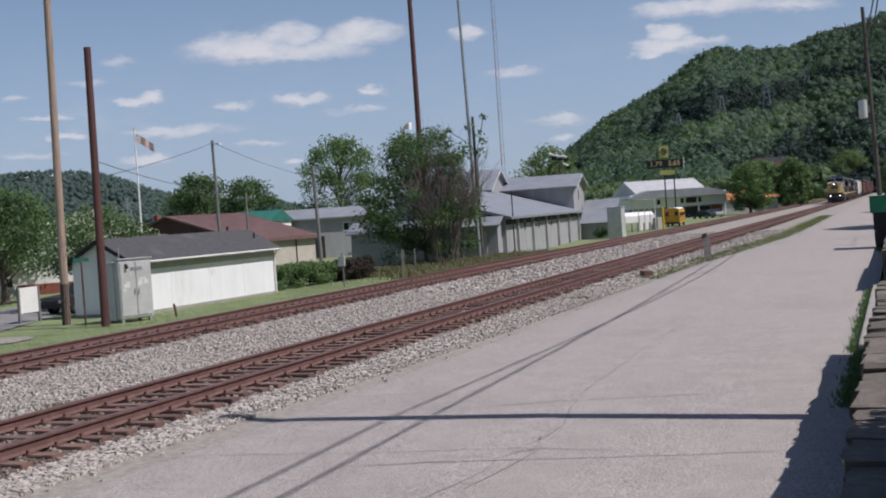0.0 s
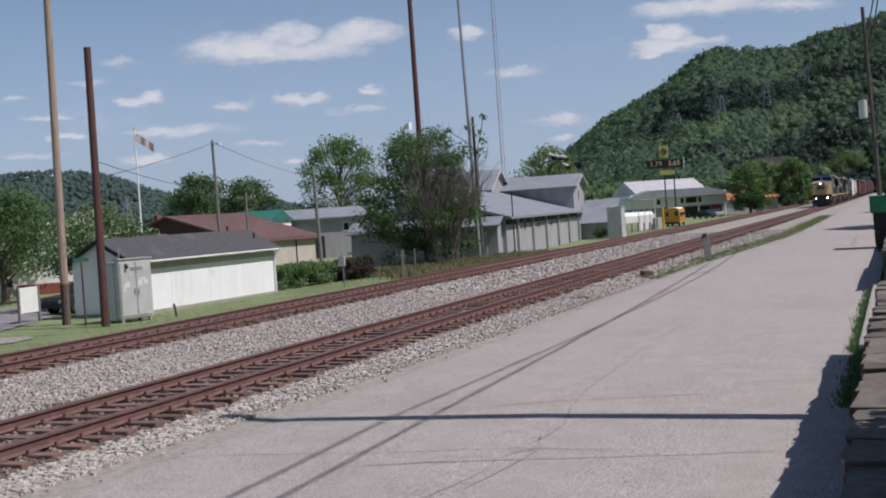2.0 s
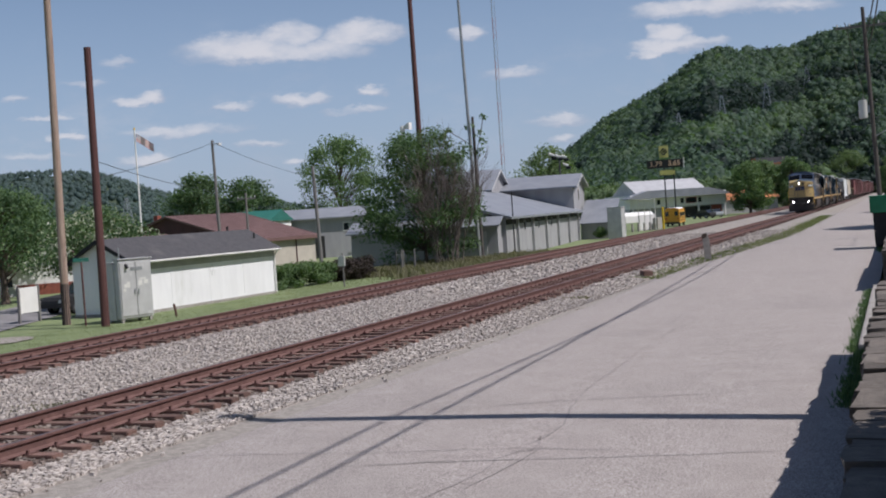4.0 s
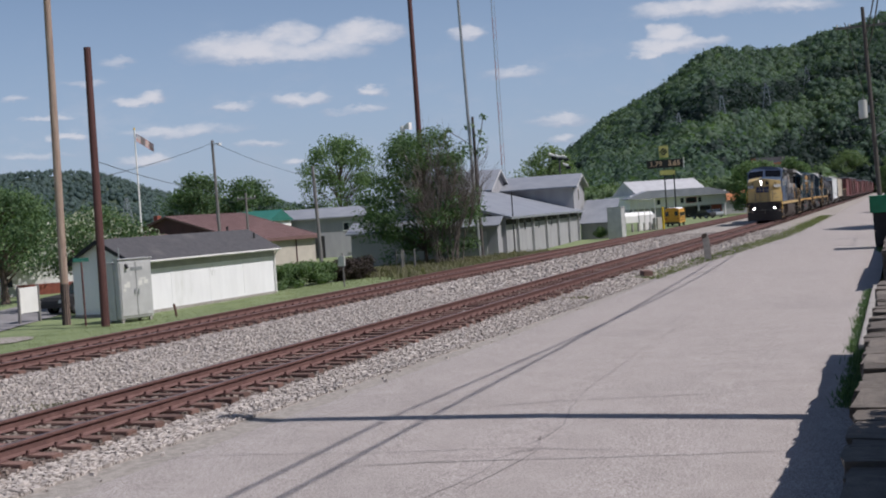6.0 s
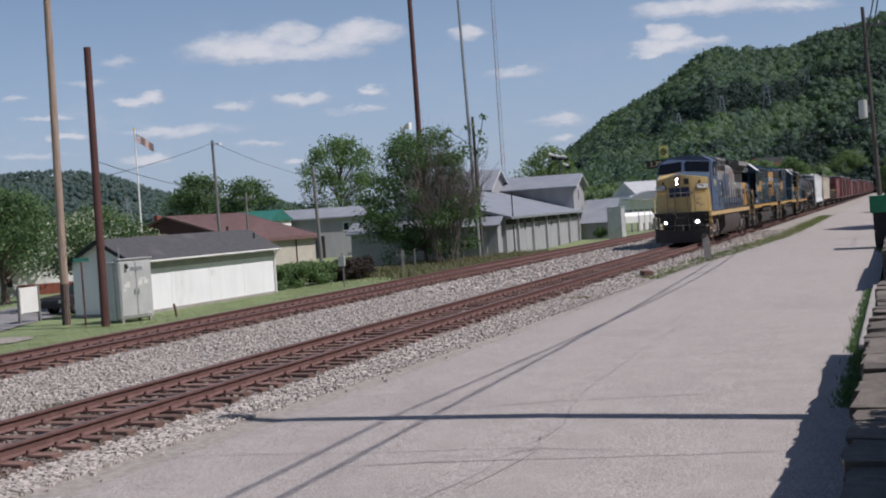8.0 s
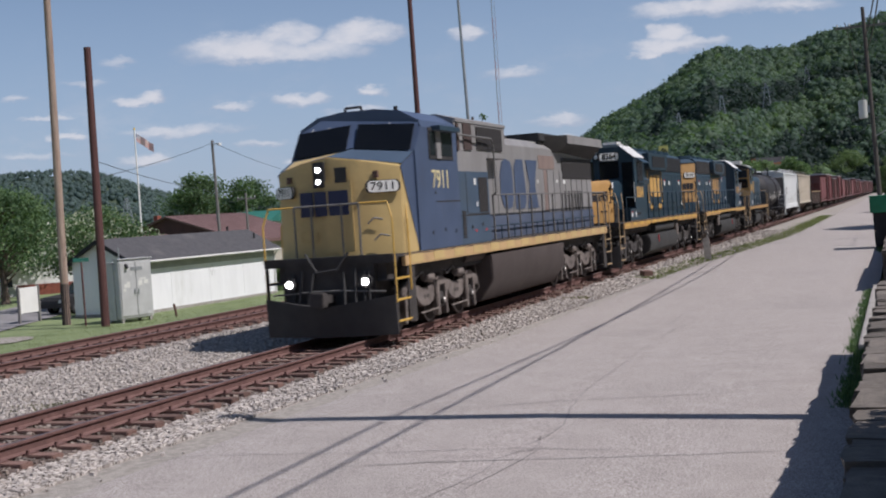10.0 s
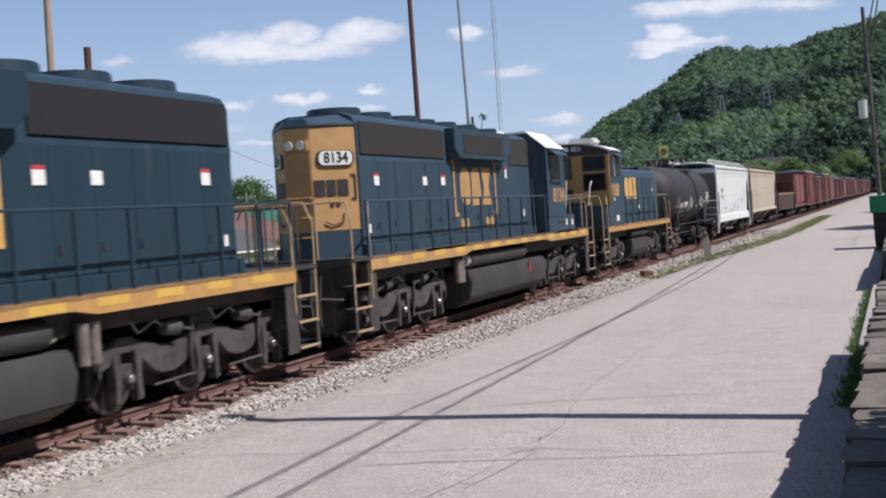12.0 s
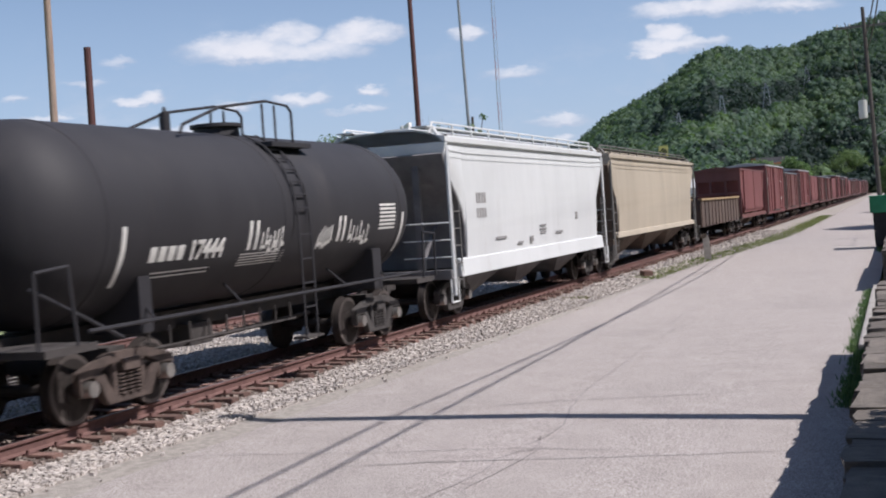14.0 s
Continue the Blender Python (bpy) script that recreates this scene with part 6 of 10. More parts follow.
def roadside():
    t = thing("marker_post", "weathered grey concrete milepost beside the track", "milepost", pose(-8.1, 55.2, -0.36, 0, -4, 8))
    part("shaft", Form().prism([(-0.15, -0.3), (0.15, -0.3), (0.15, 1.0), (0.1, 1.17), (0.02, 1.22), (-0.1, 1.2), (-0.15, 1.05)], -0.09, 0.09), M["concrete"], t, bevel=0.02)
    part("cap", Form().prism([(-0.17, 1.0), (0.05, 1.08), (0.08, 1.24), (-0.06, 1.26), (-0.17, 1.18)], -0.11, 0.11), M["bark"], t, "dark broken top", 0.02)
    b = thing("timber_block", "short dark creosoted timber end beside the road", "timber", pose(-8.75, 44.3, -0.36, 0, 0, 20))
    part("block", Form().box(-0.14, 0.2, -0.15, 0.9, 0, 0.3), M["tie"], b, bevel=0.02)
    d = thing("dumpster", "green-topped waste container at the roadside", "waste container", (-0.35, 58.5, ROAD))
    part("body", Form().box(-0.7, 0.8, -0.8, 0.8, 0.12, 1.62, 0, -0.05), M["dark"], d, "dark stained lower body", 0.03)
    part("rim", Form().box(-0.85, 0.95, -0.95, 0.95, 1.6, 2.3), M["green"], d, "green top section", 0.03)
    part("lid", Form().box(-0.88, 0.98, -0.98, 0.98, 2.3, 2.36), M["green"], d, bevel=0.01)
    for x in (-0.6, 0.7):
        part("skid", Form().box(x - 0.08, x + 0.08, -0.8, 0.8, 0, 0.13), M["dark"], d)
    p = thing("transformer", "grey pole-mounted transformer can", "transformer", (-1.5, 70.0, 6.2))
    part("can", Form().cyl((0, 0, 0), (0, 0, 1.0), 0.24, n=16), M["enamel"], p, bevel=0.04)
    part("bracket", Form().box(0.1, 0.36, -0.06, 0.06, 0.3, 0.7), M["steel"], p)
    part("bushing", Form().cyl((0, 0, 1.0), (0, 0, 1.22), 0.06, 0.04), M["polegrey"], p)
    rnd = random.Random(21)
    spots = []
    for i in range(1250):
        y = 43.5 + 95 * rnd.random() ** 1.35
        spots.append((road_edge(y) - abs(rnd.gauss(0, 0.42)) - 0.05 * rnd.random(), y, -0.34))
    grass_tufts("verge_grass", "uneven green grass along the road edge", spots, 0.12, M["weed"], 3, 18, 0.24)
    spots = [(rnd.uniform(-0.78, -0.6), 16 + 7 * rnd.random(), ROAD) for i in range(140)] + [(rnd.uniform(-0.85, -0.7), 21.5 + 12.5 * rnd.random(), ROAD) for i in range(150)] + [(rnd.uniform(-0.9, -0.55), 54 + 10 * rnd.random(), ROAD) for i in range(80)]
    # Darker leaf material puts the wall's shade into these weeds.
    grass_tufts("wall_weeds", "weeds along the foot of the wall, shade put into their green", spots, 0.1, M["leafdark"], 4, 22, 0.07)
    spots = [(-12.9 + rnd.uniform(-0.5, 0.5), 15.9 + rnd.gauss(0, 0.3), -0.24) for i in range(16)] + [(-13.6 + rnd.gauss(0, 0.3), 13.2 + rnd.gauss(0, 0.25), -0.24) for i in range(14)] + [(-9.05 + rnd.gauss(0, 0.1), 35.3 + rnd.gauss(0, 0.15), -0.3) for i in range(8)]
    grass_tufts("ballast_weeds", "dry olive weeds in the ballast", spots, 0.09, M["straw"], 5, 30, 0.12)
    spots = [(-23.2 - 5 * rnd.random(), 64 + 26 * rnd.random(), ground_height(-25) - 0.05) for i in range(230)]
    spots += [(-28 - 6 * rnd.random(), 69 + 17 * rnd.random(), LOW - 0.02) for i in range(420)]
    grass_tufts("long_grass", "pale long grass under the tree", spots, 0.42, M["straw"], 6, 20, 0.45)
    spots = [(-23 - 9 * rnd.random(), 30 + 40 * rnd.random(), ground_height(-26) - 0.06) for i in range(1500)]
    grass_tufts("lawn_grass", "short green lawn blades", spots, 0.06, M["weed"], 7, 16, 0.5)


def yard_lamp():
    t = thing("street_lamp", "street lamp on a short arm of the wooden pole", "street lamp", (-46.4, 77.2, 8.67))
    part("arm", Form().tube([(0, 0, 0), (0.4, -0.2, 0.12), (0.8, -0.4, 0.1)], 0.03), M["steel"], t)
    part("head", Form().cyl((0.8, -0.4, -0.05), (0.8, -0.4, 0.14), 0.16, 0.09, 12), M["enamel"], t, bevel=0.02)


def signal_bridge():
    t = thing("signal_bridge", "dark steel signal bridge reaching over the tracks", "signal", (-21.4, 300.0, -0.9))
    part("post", Form().box(-0.2, 0.2, -0.2, 0.2, -0.2, 6.2), M["dark"], t)
    part("beam", Form().box(-0.2, 5.2, -0.2, 0.2, 5.5, 6.1), M["dark"], t)
    for x in (1.2, 4.7):
        part("signal_head", Form().box(x - 0.3, x + 0.3, -0.5, -0.3, 5.9, 7.6), M["dark"], t, bevel=0.05)


def lamp_arm():
    t = thing("street_lamp", "small street lamp on an arm of the roadside pole", "street lamp", (-0.95, 70.0, 5.2))
    part("arm", Form().tube([(0, 0, 0), (0.5, -0.1, 0.25), (1.4, -0.3, 0.3)], 0.03), M["steel"], t)
    part("head", Form().box(1.3, 1.75, -0.4, -0.2, 0.22, 0.36), M["enamel"], t, bevel=0.04)


def pole_vine():
    t = thing("vine", "leafy vine sprays clinging high on the poles", "vine", (-29.25, 85.9, LOW + 0.4))
    rng = np.random.default_rng(77)
    cs = [(-0.3, -0.2, 10.9), (0.5, 0.0, 10.2), (0.7, 0.1, 9.6), (0.9, 0, 11.6), (0.4, 0.1, 8.7), (-1.9, -1.0, 10.6), (-2.4, -1.2, 10.2)]
    cs = [(x * 0.88, y * 0.88, z * 0.888) for x, y, z in cs]
    v, q = leaf_cards(cs, 0.14, rng, 26, [0.5, 0.5, 0.4, 0.35, 0.5, 0.35, 0.3])
    tagged(part("leaves", np_mesh("leaves", v, q, M["leaf"]), None, t), "sparse green leaves", kind="stuff")
    f = Form()
    f.tube([(0.09, 0, 5.3), (0.18, 0, 8.0), (0.53, 0, 9.2), (0.8, 0, 10.4)], 0.03, 5)
    f.tube([(0.09, 0, 7.6), (-0.5, -0.35, 8.5), (-1.7, -0.9, 9.4), (-2.1, -1.05, 9.05)], 0.025, 5)
    part("stem", f, M["bark"], t)


def roadside_house(y, x, peak, depth, half):
    """A house just past the wall, whose gable shades the road."""
    t = thing("house", "frame house close to the road, gable towards the tracks", "house", (x, y, -0.45))
    part("wall", Form().prism([(-half, 0), (half, 0), (half, peak * 0.6), (0, peak), (-half, peak * 0.6)], 0, depth, "x"), M["white"], t)
    part("roof", Form().prism([(-half - 0.4, peak * 0.6 - 0.2), (0, peak), (half + 0.4, peak * 0.6 - 0.2), (half + 0.4, peak * 0.6 - 0.08), (0, peak + 0.14), (-half - 0.4, peak * 0.6 - 0.08)], -0.3, depth + 0.3, "x"), M["shingle"], t)


def blocking_hillside():
    """Unseen wooded valley side, added behind the road to block part of the sky."""
    f = Form()
    ys = [-160 + 16 * i for i in range(24)]
    prof = [(16, -0.5), (24, 5), (40, 20), (60, 38), (90, 60), (140, 72)]
    for y in ys:
        for x, z in prof:
            f.v.append((x + 3 * noise.noise((y * 0.03, x * 0.05, 3)), y, z + 2 * noise.noise((x * 0.08, y * 0.05, 7))))
    n = len(prof)
    f.f = [(n * j + i, n * j + i + 1, n * (j + 1) + i + 1, n * (j + 1) + i) for j in range(len(ys) - 1) for i in range(n - 1)]
    tagged(part("hill_south", f, M["soil"]), "unseen steep bank behind the road, added to block sky light", "hill", kind="structure")
    rng = np.random.default_rng(44)
    pl, sz = [], []
    for i in range(420):
        x = 17 + 70 * rng.random()
        pl.append((x, rng.uniform(-160, 200), float(np.interp(x, [a for a, _ in prof], [b for _, b in prof])) + 2.2))
        sz.append(rng.uniform(2.4, 3.8))
    woods("woods_south", "trees on the unseen bank, added to block sky light", pl, sz, M["woods"], 45, 40, 0.22)


street_sign()
notice_board()
side_street()
wayside_signs()
siren()
floodlights()
yard_things()
bare_shrub(-29.5, 79.4, LOW, 5)
roadside()
yard_lamp()
signal_bridge()
lamp_arm()
pole_vine()
roadside_house(88.5, 0.9, 8.4, 8.0, 4.6)
roadside_house(140.0, 1.6, 8.1, 8.0, 4.6)
roadside_house(186.0, 2.2, 8.9, 8.0, 5.0)
blocking_hillside()
# Unseen tree, added so that its shade falls on the wall's near end.
tree("unseen leafy tree behind the stone wall, added for its shade", 2.8, 7.0, -0.5, 5.4, 4.2, M["leaf"], 61, 170, 150, 0.09, 0.08, 0.2, west=-2.45)


# ---------------- train: shared parts ----------------
SPEED = 22.29
HEAD = 21.43 - 21.54 + 11 * SPEED     # where the leading coupler stands at 0 s
MOVERS = []                            # (thing, metres behind the leading coupler, turn)
WHEELS = []                            # (wheelset, place on its car, radius, sense)
T = {
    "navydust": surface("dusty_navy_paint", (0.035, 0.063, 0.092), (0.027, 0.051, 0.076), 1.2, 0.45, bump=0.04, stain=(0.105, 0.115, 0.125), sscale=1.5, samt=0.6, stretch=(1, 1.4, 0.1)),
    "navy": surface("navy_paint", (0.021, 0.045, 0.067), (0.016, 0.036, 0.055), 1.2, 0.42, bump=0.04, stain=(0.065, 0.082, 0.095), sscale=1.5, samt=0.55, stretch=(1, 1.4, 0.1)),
    "grilledark": surface("dark_grille", (0.022, 0.023, 0.027), (0.015, 0.016, 0.019), 6.0, 0.7, 0.2, bump=0.5, bscale=60, stretch=(1, 8, 1)),
    "railtan": surface("faded_rail_yellow", (0.42, 0.30, 0.17), (0.34, 0.24, 0.14), 3.0, 0.6, bump=0.05),
    "golddust": surface("dusty_gold_paint", (0.45, 0.27, 0.115), (0.37, 0.22, 0.095), 2.0, 0.55, bump=0.04, stain=(0.27, 0.17, 0.09), sscale=1.4, samt=0.5),
    "gold": surface("gold_paint", (0.48, 0.275, 0.095), (0.41, 0.23, 0.08), 2.0, 0.5, bump=0.04, stain=(0.30, 0.17, 0.07), sscale=1.4, samt=0.5),
    "goldlight": surface("stripe_yellow", (0.60, 0.38, 0.085), (0.54, 0.33, 0.075), 2.0, 0.5, bump=0.03),
    "mustard": surface("mustard_paint", (0.44, 0.25, 0.085), (0.36, 0.20, 0.07), 2.0, 0.5, bump=0.04, stain=(0.16, 0.09, 0.03), sscale=1.4),
    "cream": surface("nose_yellow", (0.56, 0.41, 0.18), (0.48, 0.35, 0.155), 1.5, 0.5, bump=0.04, stain=(0.34, 0.25, 0.12), sscale=1.3, samt=0.55),
    "markdark": surface("mark_dark", (0.03, 0.027, 0.03), (0.024, 0.022, 0.025), 2.0, 0.6, bump=0.02),
    "markblue": surface("mark_blue", (0.032, 0.038, 0.09), (0.026, 0.031, 0.075), 2.0, 0.6, bump=0.02),
    "sillcream": surface("sill_cream", (0.55, 0.37, 0.19), (0.46, 0.30, 0.15), 2.0, 0.6, bump=0.04, stain=(0.33, 0.21, 0.13), sscale=1.2, samt=0.5),
    "blue": surface("cab_blue", (0.074, 0.104, 0.176), (0.060, 0.085, 0.146), 1.0, 0.45, bump=0.04, stain=(0.07, 0.08, 0.12), sscale=0.8),
    "bandblue": surface("band_blue", (0.095, 0.118, 0.175), (0.075, 0.095, 0.145), 1.0, 0.6, bump=0.04, stain=(0.14, 0.135, 0.14), sscale=1.0, samt=0.6),
    "blueteal": surface("faded_blue", (0.066, 0.100, 0.150), (0.053, 0.082, 0.124), 1.0, 0.5, bump=0.04, stain=(0.07, 0.09, 0.11), sscale=0.8),
    "grey": surface("hood_grey", (0.27, 0.262, 0.262), (0.215, 0.208, 0.206), 1.2, 0.55, bump=0.05, stain=(0.20, 0.16, 0.14), sscale=0.8, samt=0.7, stretch=(1, 1, 0.3)),
    "pane": surface("dark_pane", (0.007, 0.008, 0.010), (0.005, 0.006, 0.008), 2.0, 0.16, bump=0.0, spec=0.3),
    "rustpale": surface("faded_rust", (0.235, 0.175, 0.155), (0.19, 0.14, 0.125), 2.0, 0.8, bump=0.1, stain=(0.26, 0.24, 0.23), sscale=1.2),
    "mudrust": surface("dark_rust", (0.075, 0.05, 0.046), (0.05, 0.035, 0.033), 2.0, 0.8, bump=0.1),
    "rust": surface("rust_brown", (0.13, 0.075, 0.06), (0.09, 0.052, 0.044), 2.0, 0.75, bump=0.1),
    "sootdark": surface("soot", (0.042, 0.040, 0.041), (0.030, 0.029, 0.030), 2.0, 0.7, bump=0.1),
    "grille": surface("grille", (0.040, 0.036, 0.036), (0.028, 0.026, 0.026), 6.0, 0.7, 0.2, bump=0.5, bscale=60, stretch=(1, 8, 1)),
    "frame": surface("underframe", (0.060, 0.053, 0.051), (0.038, 0.034, 0.033), 3.0, 0.85, bump=0.2, stain=(0.10, 0.085, 0.075), sscale=1.5),
    "truck": surface("truck_steel", (0.20, 0.17, 0.155), (0.115, 0.096, 0.088), 3.0, 0.85, bump=0.25, stain=(0.29, 0.26, 0.24), sscale=1.6),
    "truckdark": surface("truck_dark", (0.078, 0.070, 0.068), (0.042, 0.038, 0.037), 3.0, 0.8, bump=0.25, stain=(0.13, 0.12, 0.11), sscale=1.6),
    "truckbrown": surface("truck_brown", (0.105, 0.078, 0.068), (0.055, 0.041, 0.036), 3.0, 0.85, bump=0.25, stain=(0.15, 0.12, 0.105), sscale=1.6),
    "fueltank": surface("fuel_tank", (0.088, 0.070, 0.066), (0.068, 0.054, 0.051), 1.0, 0.8, bump=0.12, stain=(0.12, 0.098, 0.09), sscale=0.7),
    "fuelblack": surface("fuel_tank_dark", (0.046, 0.045, 0.045), (0.031, 0.030, 0.030), 1.0, 0.7, bump=0.12, stain=(0.085, 0.08, 0.078), sscale=0.9, stretch=(1, 1, 0.2)),
    "wheel": surface("wheel_steel", (0.048, 0.039, 0.036), (0.030, 0.025, 0.023), 4.0, 0.7, 0.3, bump=0.1),
    "rim": surface("rim_steel", (0.17, 0.145, 0.135), (0.11, 0.095, 0.09), 4.0, 0.5, 0.5, bump=0.05),
    "tread": surface("tread_steel", (0.5, 0.48, 0.46), (0.4, 0.38, 0.36), 4.0, 0.35, 0.9, bump=0.03),
    "handrail": surface("handrail_grey", (0.16, 0.155, 0.15), (0.12, 0.115, 0.11), 3.0, 0.5, bump=0.05),
    "tankblack": surface("tank_black", (0.030, 0.029, 0.033), (0.023, 0.022, 0.026), 0.8, 0.68, bump=0.05, stain=(0.055, 0.05, 0.05), sscale=0.6, stretch=(1, 1, 0.3)),
    "hopwhite": surface("hopper_white", (0.63, 0.645, 0.65), (0.57, 0.585, 0.59), 0.8, 0.55, bump=0.04, stain=(0.42, 0.41, 0.40), sscale=0.7, samt=0.5, stretch=(1, 1, 0.3)),
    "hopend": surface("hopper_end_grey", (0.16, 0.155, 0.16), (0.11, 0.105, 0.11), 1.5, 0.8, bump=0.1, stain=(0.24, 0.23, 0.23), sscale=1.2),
    "hoptan": surface("hopper_tan", (0.460, 0.402, 0.322), (0.391, 0.339, 0.270), 0.8, 0.6, bump=0.05, stain=(0.30, 0.25, 0.20), sscale=0.6, stretch=(1, 0.8, 0.2)),
    "hopdark": surface("hopper_grime", (0.14, 0.105, 0.085), (0.08, 0.062, 0.052), 1.5, 0.85, bump=0.15, stretch=(1, 2, 0.3)),
    "oxide": surface("oxide_red", (0.20, 0.070, 0.070), (0.155, 0.054, 0.056), 0.9, 0.7, bump=0.06, stain=(0.105, 0.05, 0.045), sscale=0.6, stretch=(1, 1, 0.25)),
    "oxide2": surface("oxide_brown", (0.170, 0.070, 0.066), (0.130, 0.054, 0.052), 0.9, 0.7, bump=0.06, stain=(0.23, 0.13, 0.11), sscale=0.7, stretch=(1, 1, 0.25)),
    "gon": surface("gondola_rust", (0.11, 0.075, 0.062), (0.075, 0.055, 0.048), 0.9, 0.8, bump=0.1, stain=(0.33, 0.27, 0.23), sscale=0.55, sfrom=0.58, sto=0.68, samt=0.8, stretch=(1, 1, 0.15)),
    "acwhite": surface("unit_white", (0.66, 0.65, 0.63), (0.58, 0.57, 0.55), 2.0, 0.5, bump=0.02),
    "sticker": surface("sticker_white", (0.78, 0.78, 0.76), (0.7, 0.7, 0.68), 5.0, 0.6, bump=0.0),
    "stickred": surface("sticker_red", (0.5, 0.06, 0.07), (0.42, 0.05, 0.06), 5.0, 0.6, bump=0.0),
    "board": surface("number_board", (0.72, 0.72, 0.70), (0.66, 0.66, 0.64), 4.0, 0.5, bump=0.0),
    "digits": surface("number_black", (0.02, 0.02, 0.02), (0.015, 0.015, 0.015), 4.0, 0.6, bump=0.0),
    "gold_num": surface("number_gold", (0.60, 0.36, 0.11), (0.52, 0.31, 0.10), 4.0, 0.6, bump=0.0),
    "cream_num": surface("number_cream", (0.70, 0.60, 0.32), (0.62, 0.53, 0.28), 4.0, 0.6, bump=0.0),
}

SIDES = (1, -1)


def on_side(s, x, y, z):
    """Pose of lettering on the flank of a car: s = 1 faces +x, -1 faces -x."""
    return pose(s * x, y, z, 90, 0, 90 * s)


def wheelset(parent, y, r, key=True):
    f = Form()
    f.cyl((-0.95, 0, 0), (0.95, 0, 0), 0.085, n=8)
    for s in SIDES:
        f.cyl((s * 0.69, 0, 0), (s * 0.82, 0, 0), r, n=26)
        f.cyl((s * 0.665, 0, 0), (s * 0.69, 0, 0), r + 0.025, n=26)
        f.cyl((s * 0.82, 0, 0), (s * 0.84, 0, 0), r * 0.42, n=14)
        for a in range(6):
            c, q = math.cos(a * 1.047), math.sin(a * 1.047)
            f.cyl((s * 0.81, c * r * 0.62, q * r * 0.62), (s * 0.827, c * r * 0.62, q * r * 0.62), r * 0.1, n=6)
    w = part("wheelset", f, T["wheel"], parent, at=(0, y, r))
    for s in SIDES:
        rim = Form()
        n, a, b = 26, r * 0.86, r * 0.99
        ring = [(math.cos(6.2832 * i / n), math.sin(6.2832 * i / n)) for i in range(n)]
        rim.add([(s * 0.824, c * a, q * a) for c, q in ring] + [(s * 0.824, c * b, q * b) for c, q in ring],
                [(i, (i + 1) % n, n + (i + 1) % n, n + i) for i in range(n)])
        part("rim", rim, T["rim"], w, "worn steel wheel rim")
    if key:
        WHEELS.append((w, y, r))
    return w


def springs(x, y, z0, z1, r=0.07):
    f = Form()
    n = 6
    for i in range(n):
        a = z0 + (z1 - z0) * i / n
        f.cyl((x, y, a + 0.01), (x, y, a + (z1 - z0) / n * 0.62), r, n=8)
    return f


